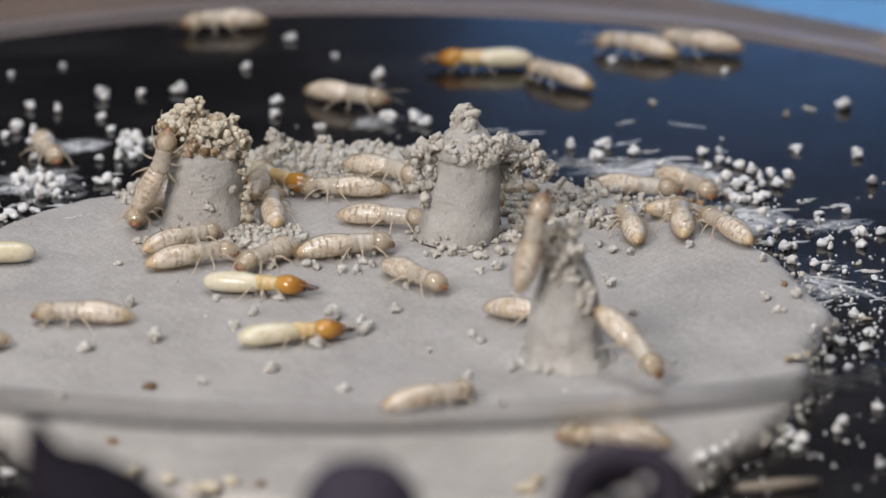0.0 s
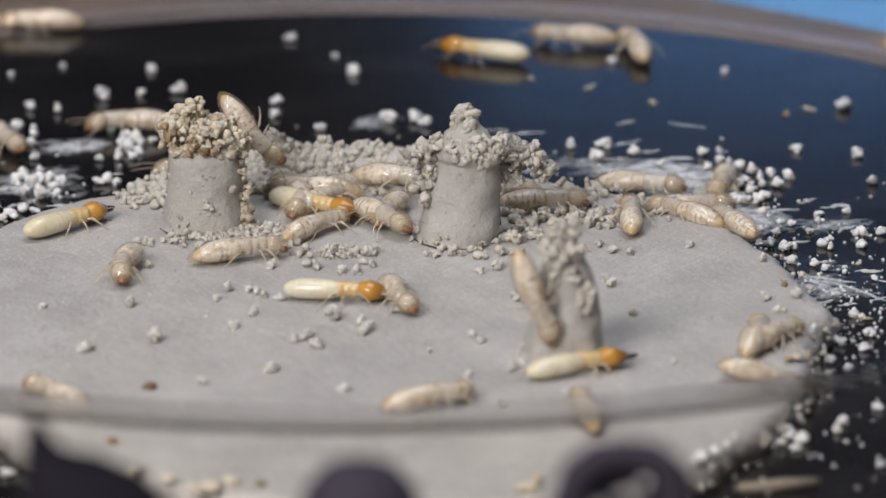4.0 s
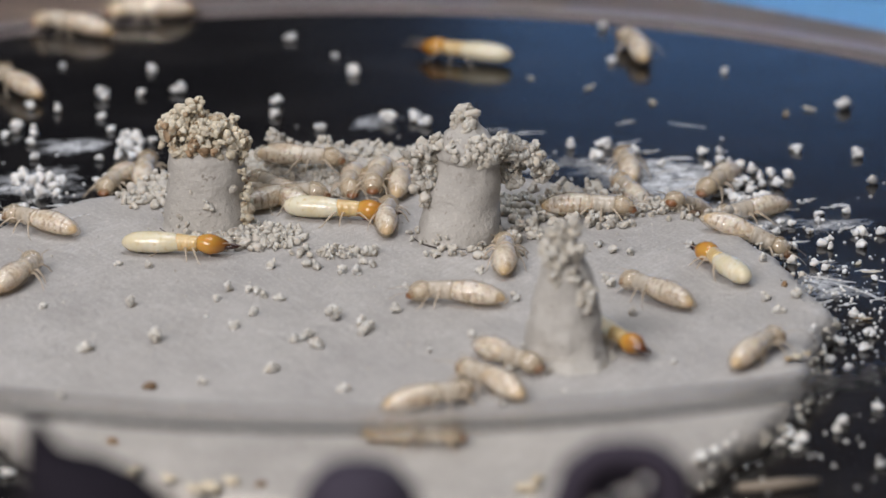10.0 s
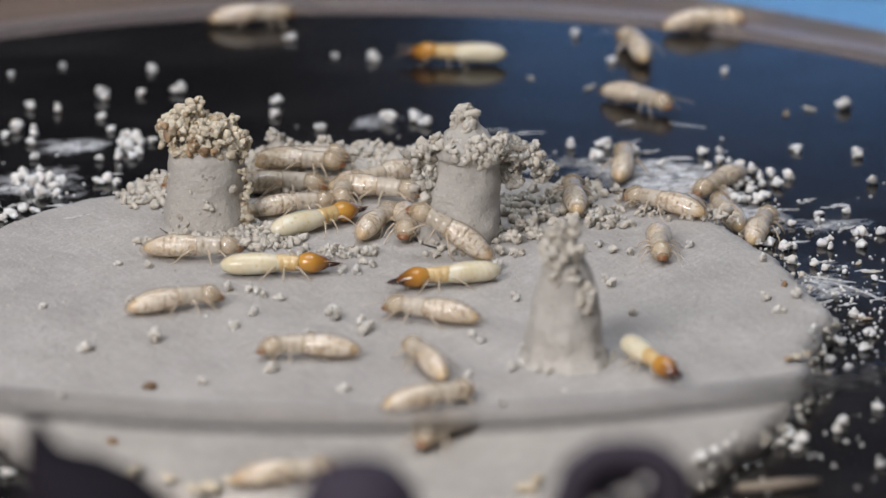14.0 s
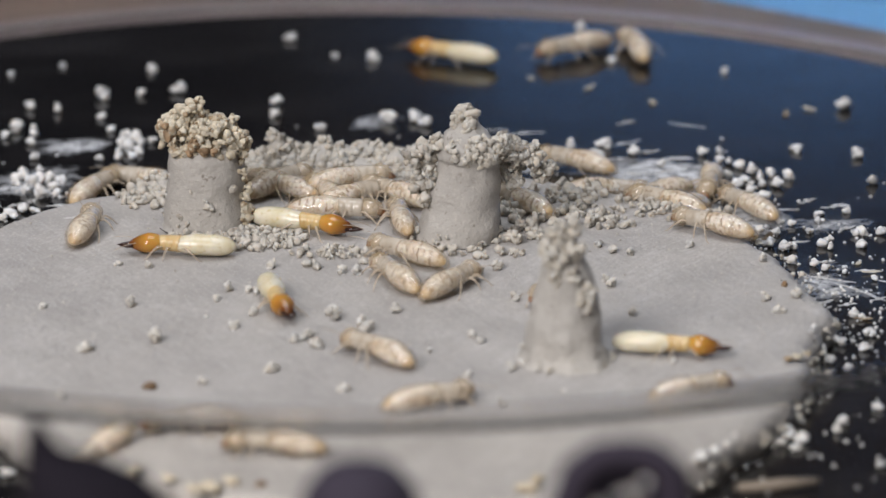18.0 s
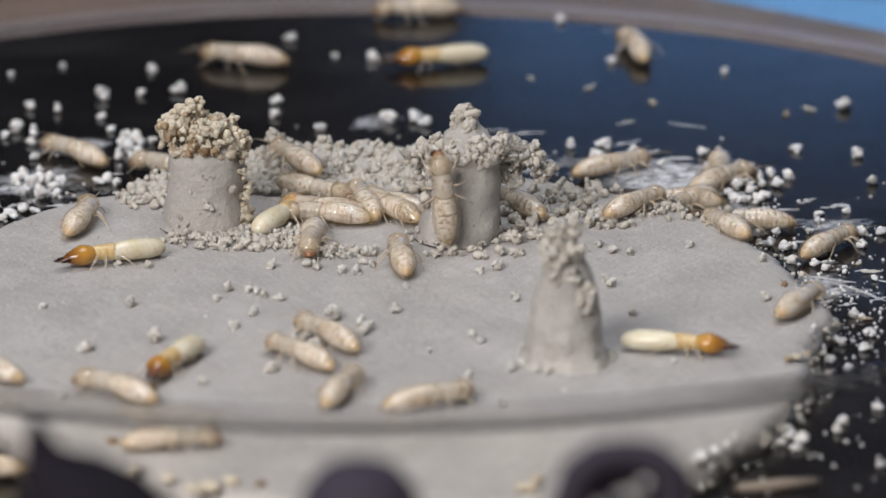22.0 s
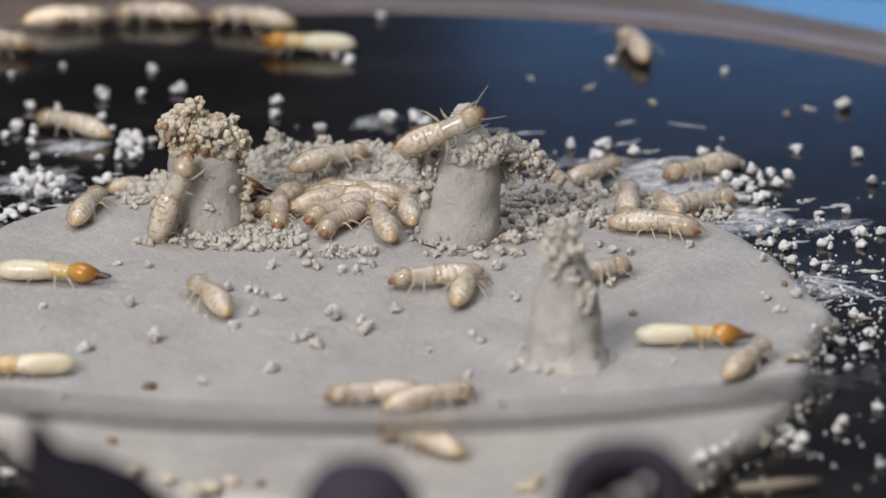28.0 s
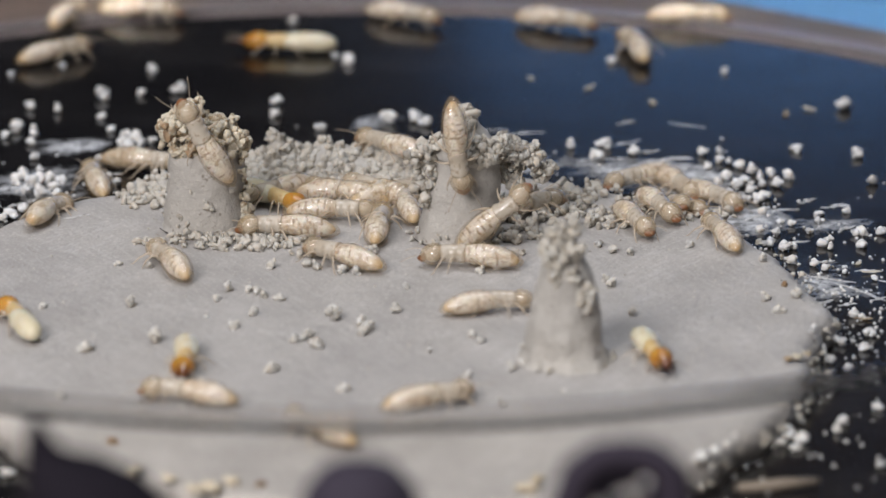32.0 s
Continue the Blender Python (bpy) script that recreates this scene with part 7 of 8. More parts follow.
    crawl(next(herd), [
        (0, at(10.11, 12.96, -1.50, -16)), (2, at(10.25, 12.96, -1.50, -16)), (3, at(10.52, 13.34, -1.50, -13)), (6, at(10.01, 13.54, -1.50, -17)),
        (7, at(9.88, 13.30, -1.50, -23)), (8, at(9.47, 14.26, -1.50, 6)), (9, at(9.80, 15.00, -1.50, 64)), (10, at(9.86, 16.72, -1.50, 94)),
        (11, at(9.24, 17.45, -1.50, 102)), (12, at(9.64, 18.40, -1.50, 93)), (13, at(9.69, 18.35, -1.50, 89)), (14, at(9.62, 17.21, -1.50, 85)),
        (17, at(7.38, 17.43, -1.50, 50)), (17.5, at(7.19, 17.55, -1.50, 103)), (18, at(7.00, 17.67, -1.50, 150)), (19, at(7.02, 16.94, -1.50, 161)),
        (19.33, at(7.37, 16.25, -1.50, -157)), (19.67, at(7.72, 15.57, -1.50, -95)), (20, at(8.06, 14.89, -1.50, -30)),
        (20.33, at(8.40, 14.49, -1.50, -90)), (20.67, at(8.74, 14.08, -1.50, -151)), (21, at(9.08, 13.68, -1.50, 169)),
        (21.5, at(9.07, 15.29, -1.50, 106)), (22, at(9.06, 16.89, -1.50, 31)), (23, at(8.05, 15.52, -1.50, -17)), (24, at(7.76, 14.65, -1.50, -29)),
        (24.5, at(7.70, 11.66, -0.81, 28, -2, 2)), (25, at(7.63, 8.67, -0.12, 115, -0, 5)), (28, at(7.93, 15.33, -1.50, 50)),
        (28.5, at(8.62, 15.09, -1.50, 12)), (29, at(9.30, 14.84, -1.50, -20)), (29.33, at(8.70, 12.97, -1.03, -81, -1, -1)),
        (29.67, at(8.10, 11.10, -0.57, -147, -1, -3)), (30, at(7.50, 9.24, -0.10, 169, -0, -4)), (31, at(10.22, 13.98, -1.50, -134)),
        (32, at(10.39, 14.74, -1.50, -147))])
    crawl(next(herd), [
        (0, at(9.56, 2.29, 0.00, 95)), (1, at(9.73, 2.96, 0.00, 90)), (2, at(9.60, 3.33, 0.00, 90)), (3, at(9.60, 3.46, 0.00, 89)),
        (6, at(9.64, 4.49, 0.00, 86)), (7, at(9.88, 4.68, 0.00, 89)), (8, at(10.17, 5.37, 0.00, 91)), (9, at(10.37, 7.13, -0.37, 70, 0, 14)),
        (10, at(9.85, 12.10, -1.50, 105)), (12, at(11.53, 2.51, 0.00, 157)), (13, at(10.48, 2.05, 0.00, 162)), (13.5, at(10.71, 0.76, 0.00, -154)),
        (14, at(10.93, -0.54, 0.00, -91)), (15.5, at(11.23, 6.14, -0.75, -169)), (17, at(11.53, 12.82, -1.50, 128)),
        (17.5, at(11.40, 12.51, -1.50, 175)), (18, at(11.26, 12.19, -1.50, -143)), (18.5, at(10.29, 9.91, -0.75, -83)),
        (19, at(9.32, 7.63, 0.00, -28)), (20, at(9.74, 2.94, 0.00, -64)), (21, at(11.09, 11.34, -1.39, -142, -0, -4)),
        (21.33, at(10.68, 9.51, -0.93, 173, 2, -3)), (21.67, at(10.28, 7.68, -0.48, 120, 2, -0)), (22, at(9.87, 5.85, -0.02, 48, 0, 1)),
        (23, at(10.58, 3.17, 0.00, 117)), (24, at(10.60, 4.20, 0.00, 95)), (24.33, at(10.10, 5.29, -0.02, 30, -1, -1)),
        (24.67, at(9.60, 6.38, -0.05, -14, -1, -2)), (25, at(9.10, 7.47, -0.07, -69, -0, -3)), (26, at(9.25, 7.17, -0.06, -15, -1, -2)),
        (27, at(9.40, 6.87, -0.05, 26, -1, 0)), (28, at(9.55, 6.56, -0.04, 86, -0, 1)), (28.5, at(10.13, 5.32, -0.02, 165, 1, 1)),
        (29, at(10.72, 4.08, 0.00, -136)), (30, at(9.86, 4.56, 0.00, -77)), (31, at(9.65, 3.16, 0.00, -70)), (32, at(9.72, 3.26, 0.00, -73))])
    crawl(next(herd), [
        (0, at(12.13, 3.25, 0.00, 87)), (1, at(12.11, 2.81, 0.00, 97)), (2, at(12.07, 3.28, 0.00, 93)), (3, at(12.18, 3.42, 0.00, 91)),
        (4.5, at(12.51, 6.81, -0.72, 167, 1, -1)), (6, at(12.84, 10.19, -1.45, -133, 0, -2)), (7, at(12.62, 9.99, -1.38, -122, 0, -5)),
        (8, at(12.32, 6.20, -0.57, -112, 0, -21)), (10, at(12.58, 7.36, -0.80, -127, 0, -25)), (12, at(12.64, 8.81, -1.12, -123, -0, -14)),
        (14, at(12.48, 8.12, -0.95, -117, -0, -20)), (17, at(12.59, 7.39, -0.82, -120, -0, -24)), (18, at(12.57, 8.49, -1.03, -125, -0, -17)),
        (20, at(12.39, 7.65, -0.81, -128, -0, -25)), (22, at(12.73, 10.46, -1.49, -134)), (25, at(12.78, 10.53, -1.50, -129)),
        (26.5, at(12.15, 8.29, -0.88, 171, 4, 5)), (28, at(11.52, 6.05, -0.26, 97, 0, 10)), (28.5, at(11.95, 6.95, -0.55, 166, 11, -7)),
        (29, at(12.38, 7.86, -0.84, -139, 0, -24)), (30, at(11.76, 6.54, -0.49, -101, 0, -18)), (31, at(11.11, 5.25, 0.00, -74)),
        (32, at(11.04, 5.48, 0.00, -74))])
    crawl(next(herd), [
        (0, at(14.35, 1.88, 0.00, 121)), (1, at(14.58, 1.20, 0.00, 119)), (3, at(14.60, 1.89, -0.07, 116, 0, 3)), (6, at(15.39, 9.22, -1.50, 120)),
        (7, at(15.36, 9.27, -1.50, 126)), (8, at(16.83, 9.50, -1.50, 137)), (9, at(17.14, 8.31, -1.50, 164)), (10, at(16.01, 9.12, -1.50, -143)),
        (11, at(17.31, 9.59, -1.50, -138)), (11.33, at(17.84, 9.72, -1.50, -65)), (11.67, at(18.36, 9.84, -1.50, -10)),
        (12, at(18.89, 9.97, -1.50, 37)), (12.5, at(16.64, 10.20, -1.50, 25)), (13, at(14.72, 8.66, -1.50, 109)), (14, at(14.73, 8.76, -1.50, 105)),
        (17, at(16.24, 11.86, -1.50, 97)), (18, at(15.82, 10.22, -1.50, 128)), (19, at(15.30, 10.22, -1.50, 129)), (20, at(16.90, 8.45, -1.50, 173)),
        (21, at(16.58, 8.45, -1.50, -177)), (22, at(15.72, 7.47, -1.50, -178)), (22.5, at(14.94, 5.09, -0.97, 119, 6, 8)),
        (23, at(14.17, 2.70, -0.45, 31, -0, 17)), (23.33, at(14.00, 2.74, -0.41, 95, 11, 9)), (23.67, at(13.82, 2.79, -0.37, 154, 11, -5)),
        (24, at(13.64, 2.83, -0.33, -163, 0, -12)), (25, at(12.71, 3.06, 0.00, 170)), (26, at(12.08, 2.80, 0.00, -144)),
        (27, at(11.45, 2.54, 0.00, -73)), (28, at(10.82, 2.28, 0.00, -14)), (29, at(13.00, 9.30, -1.50, -64)), (30, at(12.88, 9.96, -1.50, -69)),
        (31, at(12.83, 8.76, -1.39, -65, 0, -4)), (32, at(12.12, 6.98, -0.62, -77, -0, -19))])
    crawl(next(herd), [
        (0, at(12.80, 13.69, -1.50, -49)), (1, at(12.00, 14.26, -1.50, -33)), (1.333, at(12.77, 14.31, -1.50, -99)),
        (1.667, at(13.53, 14.36, -1.50, -159)), (2, at(14.30, 14.40, -1.50, 159)), (2.5, at(14.50, 14.22, -1.50, -161)),
        (3, at(14.69, 14.03, -1.50, -105)), (7, at(14.73, 14.04, -1.50, -93)), (8, at(14.40, 14.03, -1.50, -116)), (10, at(14.55, 14.27, -1.50, -110)),
        (13, at(14.62, 14.03, -1.50, -111)), (14, at(14.62, 14.03, -1.50, -119)), (17, at(14.17, 13.99, -1.50, -101)),
        (18, at(14.07, 14.04, -1.50, -94)), (20, at(14.18, 14.28, -1.50, -98)), (21, at(14.55, 13.07, -1.50, -93)), (22, at(14.60, 16.27, -1.50, -90)),
        (23, at(14.00, 15.49, -1.50, -105)), (25, at(13.94, 15.49, -1.50, -103)), (28, at(13.72, 16.35, -1.50, -143)),
        (29, at(13.65, 16.35, -1.50, -144)), (30, at(12.49, 15.67, -1.50, -147)), (30.5, at(11.87, 15.09, -1.50, 176)),
        (31, at(11.26, 14.50, -1.50, 134)), (31.33, at(11.62, 14.18, -1.50, -179)), (31.67, at(11.98, 13.86, -1.50, -132)),
        (32, at(12.34, 13.54, -1.50, -63))])
    crawl(next(herd), [
        (0, at(5.40, -45.32, -1.50, 180)), (3.4, at(4.79, -39.65, -0.75, 111)), (6.8, at(4.17, -33.97, 0.00, 25)), (7.4, at(7.21, -30.92, 0.00, -10)),
        (8, at(10.78, -28.29, -0.07, -27, 0, 3)), (8.5, at(12.82, -27.67, -0.34, -75, 0, 13)), (9, at(12.86, -26.51, -0.03, -151, 0, -1)),
        (9.133, at(12.84, -25.93, -0.02, 170, 0, -1)), (9.267, at(12.82, -25.34, -0.01, 121)), (9.4, at(12.80, -24.75, 0.00, 55)),
        (10, at(15.15, -16.73, 0.00, 64)), (11, at(14.64, -9.00, 0.00, 103)), (12, at(13.53, -0.26, 0.00, 87)),
        (13, at(14.83, 3.30, -0.57, 77, -0, 21)), (14, at(16.36, 6.35, -1.50, 79)), (17, at(14.24, 1.92, -0.09, 150, -0, -3)),
        (18, at(13.69, 2.38, 0.00, 150)), (19, at(14.19, 2.34, -0.01, 134)), (20, at(13.90, 2.15, 0.00, 139)), (20.5, at(14.13, 0.38, 0.00, 49)),
        (21, at(14.36, -1.39, 0.00, -13)), (21.5, at(14.43, 0.95, -0.19, 38, -2, 3)), (22, at(14.49, 3.29, -0.38, 117, -0, 7)),
        (22.5, at(13.33, 0.35, -0.19, 166, 2, 3)), (23, at(12.17, -2.59, 0.00, -155)), (24, at(7.22, -5.60, 0.00, 170)),
        (25, at(0.39, -5.34, 0.00, 163)), (28, at(-0.28, -6.13, 0.00, -166)), (29, at(-0.85, -6.21, 0.00, -169)), (30, at(-0.60, -5.95, 0.00, -169)),
        (31, at(-1.57, -5.34, 0.00, 162)), (32, at(-5.07, -2.68, 0.00, 148))])
    crawl(next(herd), [
        (0, at(12.37, 5.44, -0.49, 25, 0, 18)), (1, at(12.52, 9.72, -1.32, 18, -0, 7)), (2, at(12.63, 10.67, -1.50, 0)),
        (3, at(12.56, 10.81, -1.50, 11)), (6, at(13.56, 1.10, -0.01, 2)), (7, at(12.99, 0.41, 0.00, 31)), (7.5, at(13.38, 1.40, -0.04, -19, -1, -1)),
        (8, at(13.77, 2.38, -0.07, -87, -0, -3)), (9, at(14.47, 1.64, -0.34, -140, 0, -13)), (9.5, at(14.90, 2.17, -0.49, -68, -10, 5)),
        (10, at(15.32, 2.71, -0.64, -10, 0, 23)), (11, at(14.18, 1.23, -0.07, -17, -0, 3)), (11.5, at(12.69, 3.54, -0.04, 42, 1, 1)),
        (12, at(11.20, 5.85, 0.00, 134)), (17, at(11.63, 5.84, -0.03, 148, 0, -1)), (20, at(11.33, 12.10, -1.50, 132)),
        (22, at(12.11, 10.93, -1.50, -180)), (25, at(11.93, 10.11, -1.50, 141)), (28, at(10.88, 2.60, 0.00, 154)),
        (30, at(12.12, 7.12, -0.69, 133, 0, 5)), (30.67, at(12.22, 7.14, -0.74, 180, 7, 0)), (31.33, at(12.33, 7.16, -0.79, -136, 8, -9)),
        (32, at(12.44, 7.18, -0.84, -65, 0, -14))])
    crawl(next(herd), [
        (0, at(10.88, 38.87, -1.50, 153)), (1, at(10.89, 38.84, -1.50, 103)), (32, at(10.89, 38.84, -1.50, 103))])
    crawl(next(herd), [
        (0, at(14.31, 39.31, -1.50, 154)), (1, at(11.28, 35.71, -1.50, -175)), (1.5, at(9.44, 38.77, -1.50, 153)), (2, at(7.60, 41.82, -1.50, 110)),
        (3, at(7.07, 43.42, -1.50, 156)), (5, at(8.86, 37.07, -1.50, 169)), (5.5, at(10.74, 36.79, -1.50, 174)), (6, at(11.06, 34.31, -1.50, 165)),
        (6.5, at(4.70, 32.50, -1.50, 163)), (7, at(-1.21, 29.86, -1.50, 161)), (8, at(-12.12, 32.24, -1.50, 159)), (9, at(-18.35, 24.53, -1.50, -179)),
        (9.5, at(-21.90, 26.23, -1.50, 141)), (10, at(-23.59, 31.69, -1.50, 116)), (10.17, at(-23.61, 31.88, -1.50, 41)),
        (10.33, at(-23.63, 32.07, -1.50, -7)), (10.5, at(-23.65, 32.26, -1.50, -61)), (11, at(-21.37, 28.72, -1.50, -90)),
        (11.27, at(-18.92, 28.64, -1.50, -25)), (11.5, at(-16.47, 28.56, -1.50, 20)), (12, at(-8.62, 32.56, -1.50, 37)),
        (12.5, at(-4.07, 37.61, -1.50, 21)), (13, at(-0.20, 44.56, -1.50, 52)), (13.5, at(6.62, 44.82, -1.50, 12)), (14, at(14.78, 43.81, -1.50, 13)),
        (15, at(21.25, 42.02, -1.50, -28)), (16, at(28.83, 36.53, -1.50, -49)), (32, at(30.40, 36.53, -1.50, -49))])
    crawl(next(herd), [
        (0, at(27.02, 37.61, -1.50, 156)), (1, at(22.51, 38.89, -1.50, 122)), (2, at(27.26, 36.53, -1.50, 152)), (5, at(26.34, 39.25, -1.50, 169)),
        (6, at(23.67, 38.87, -1.50, 173)), (7, at(21.64, 37.29, -1.50, 151)), (8, at(22.14, 40.15, -1.50, 131)), (9, at(10.34, 44.82, -1.50, 162)),
        (10, at(5.10, 51.72, -1.50, 167)), (11, at(15.27, 52.90, -1.50, 141)), (12, at(18.78, 41.75, -1.50, 136)), (13, at(24.27, 39.26, -1.50, 141)),
        (14, at(28.83, 36.53, -1.50, 152)), (23, at(28.17, 33.83, -1.50, 169)), (24, at(22.37, 33.35, -1.50, 166)), (25, at(22.20, 36.11, -1.50, 136)),
        (28, at(28.72, 34.90, -1.50, 166)), (29, at(27.26, 36.53, -1.50, 131)), (30, at(23.18, 39.27, -1.50, 132)), (31, at(28.83, 36.53, -1.50, 131)),
        (32, at(28.83, 36.53, -1.50, 131))])
    crawl(next(herd), [
        (0, at(6.42, 33.20, -1.50, 138)), (0.3333, at(6.60, 37.55, -1.50, 75)), (0.6667, at(6.78, 41.90, -1.50, 22)), (1, at(6.96, 46.24, -1.50, -16)),
        (2, at(4.88, 47.10, -1.50, -14)), (2.333, at(4.52, 49.42, -1.50, 33)), (2.667, at(4.17, 51.74, -1.50, 105)), (3, at(3.81, 54.07, -1.50, 165)),
        (6, at(15.89, 43.53, -1.50, 177)), (7, at(24.55, 38.43, -1.50, 174)), (8, at(30.37, 35.98, -1.50, 166)), (23, at(29.35, 37.07, -1.50, 169)),
        (24, at(23.02, 38.71, -1.50, 153)), (25, at(14.18, 38.17, -1.50, 137)), (26, at(5.67, 45.96, -1.50, 168)), (27, at(2.17, 54.07, -1.50, 165)),
        (27.67, at(0.85, 54.46, -1.50, -148)), (28.33, at(-0.47, 54.86, -1.50, -77)), (29, at(-1.78, 55.25, -1.50, -15)),
        (30, at(0.42, 46.35, -1.50, 7)), (31, at(6.46, 45.39, -1.50, -25)), (32, at(-2.23, 45.11, -1.50, -27))])
    crawl(next(herd), [
        (0, at(5.55, 61.28, -1.50, -15)), (12, at(5.55, 61.28, -1.50, -15)), (12.6, at(7.29, 46.53, -1.50, -28)), (13, at(9.84, 42.86, -1.50, 10)),
        (14, at(10.70, 29.03, -1.50, -43)), (14.5, at(11.15, 23.95, -1.50, -70)), (15.73, at(9.91, 19.87, -1.50, -8)),
        (17, at(8.67, 15.78, -1.50, 44)), (18, at(8.60, 12.30, -1.41, 6, 0, 4)), (19, at(12.69, 19.21, -1.50, 36)), (20, at(12.82, 20.72, -1.50, 50)),
        (20.5, at(13.77, 19.28, -1.50, 1)), (21, at(14.72, 17.83, -1.50, -49)), (21.5, at(14.67, 16.17, -1.50, -1)), (22, at(14.61, 14.51, -1.50, 44)),
        (25, at(14.37, 12.34, -1.50, 30)), (28, at(13.12, 10.20, -1.50, 30)), (30, at(13.58, 10.91, -1.50, -8)), (32, at(14.05, 11.62, -1.50, -52))])
    crawl(next(herd), [
        (0, at(18.87, 60.06, -1.50, 165)), (16, at(18.87, 60.06, -1.50, 165)), (17, at(14.97, 44.82, -1.50, 165)),
        (17.5, at(10.87, 41.46, -1.50, 166)), (18, at(7.42, 38.71, -1.50, -150)), (19, at(7.96, 42.82, -1.50, -123)),
        (19.07, at(8.37, 43.53, -1.50, -49)), (19.13, at(8.78, 44.24, -1.50, 1)), (19.2, at(9.20, 44.94, -1.50, 53)),
        (19.4, at(11.36, 44.55, -1.50, 27)), (19.6, at(13.88, 43.42, -1.50, -5)), (19.8, at(15.35, 39.97, -1.50, -21)),
        (19.9, at(15.12, 38.07, -1.50, 23)), (20, at(14.89, 36.17, -1.50, 89)), (20.1, at(14.20, 34.34, -1.50, 163)),
        (20.2, at(13.51, 32.50, -1.50, -141)), (20.4, at(10.62, 30.12, -1.50, 180)), (20.6, at(7.08, 29.60, -1.50, 180)),
        (21, at(1.22, 28.03, -1.50, 180)), (22, at(-11.15, 36.69, -1.50, 164)), (23, at(-22.87, 40.63, -1.50, -176)),
        (24, at(-29.03, 40.08, -1.50, -175)), (30, at(-13.96, 54.66, -1.50, 180)), (31, at(-11.64, 44.15, -1.50, 154)),
        (31.33, at(-13.49, 44.79, -1.50, 93)), (31.67, at(-15.34, 45.43, -1.50, 29)), (32, at(-17.19, 46.07, -1.50, -14))])
    crawl(next(herd), [
        (0, at(15.45, 57.64, -1.50, 165)), (15, at(-5.37, 52.30, -1.50, 180)), (16, at(-4.50, 47.38, -1.50, 173)), (17, at(-7.22, 46.30, -1.50, 180)),
        (18, at(-10.99, 54.66, -1.50, 180)), (18.3, at(5.54, 60.67, -1.50, 180)), (19, at(29.20, 60.06, -1.50, 167)),
        (20, at(29.15, 38.71, -1.50, 154)), (20.6, at(21.78, 40.91, -1.50, 144)), (20.8, at(19.00, 41.36, -1.50, 143)),
        (21, at(15.78, 41.42, -1.50, 145)), (21.2, at(11.99, 43.70, -1.50, 152)), (21.5, at(5.96, 44.26, -1.50, 159)),
        (22, at(-1.50, 45.96, -1.50, 180)), (23, at(-10.59, 51.72, -1.50, 168)), (24, at(5.37, 47.67, -1.50, 152)), (25, at(7.11, 54.66, -1.50, -180)),
        (26.33, at(5.68, 54.86, -1.50, -136)), (27.67, at(4.26, 55.06, -1.50, -68)), (29, at(2.83, 55.25, -1.50, -15)),
        (31, at(13.10, 45.34, -1.50, -41)), (31.5, at(10.78, 44.26, -1.50, -24)), (32, at(6.52, 43.98, -1.50, -29))])
    crawl(next(herd), [
        (0, at(-35.14, 40.91, -1.50, 0)), (26.5, at(-33.39, 40.91, -1.50, 0)), (27.5, at(-26.48, 40.46, -1.50, 5)),
        (28, at(-25.47, 39.69, -1.50, -15)), (29, at(-25.57, 39.91, -1.50, 7)), (29.6, at(-30.60, 39.80, -1.50, 0)),
        (32, at(-35.14, 40.91, -1.50, 0))])
    crawl(next(herd), [
        (0, at(-32.77, 51.13, -1.50, 0)), (26.5, at(-32.77, 51.13, -1.50, 0)), (28, at(-21.42, 44.48, -1.50, 4)),
        (28.13, at(-21.11, 44.30, -1.50, -43)), (28.27, at(-20.80, 44.11, -1.50, -117)), (28.4, at(-20.49, 43.92, -1.50, -172)),
        (29, at(-23.09, 42.80, -1.50, -173)), (29.5, at(-27.84, 41.18, -1.50, -174)), (30, at(-28.62, 43.16, -1.50, -129)),
        (30.5, at(-29.40, 45.13, -1.50, -64)), (31, at(-30.19, 47.10, -1.50, -14)), (31.5, at(-25.34, 42.02, -1.50, 28)),
        (32, at(-21.51, 45.18, -1.50, 70))])
    crawl(next(herd), [
        (0, at(33.92, 60.67, -1.50, 150)), (29.5, at(33.92, 60.67, -1.50, 150)), (31, at(21.40, 44.83, -1.50, 141)),
        (31.5, at(17.74, 44.83, -1.50, 59)), (32, at(14.09, 44.82, -1.50, 0))])
    crawl(next(herd), [
        (0, at(-31.32, 34.90, -1.50, -10)), (12.3, at(-31.36, 35.44, -1.50, 0)), (13, at(-24.61, 39.25, -1.50, 25)),
        (13.4, at(-19.04, 40.35, -1.50, 11)), (14, at(-10.80, 44.82, -1.50, 6)), (14.5, at(-7.60, 49.39, -1.50, 15)), (20, at(-4.41, 54.66, -1.50, 0)),
        (21.33, at(-1.48, 51.95, -1.50, 52)), (22.67, at(1.46, 49.24, -1.50, 128)), (24, at(4.39, 46.53, -1.50, 180)),
        (25, at(-0.79, 54.66, -1.50, 180)), (32, at(-7.72, 55.85, -1.50, 180))])
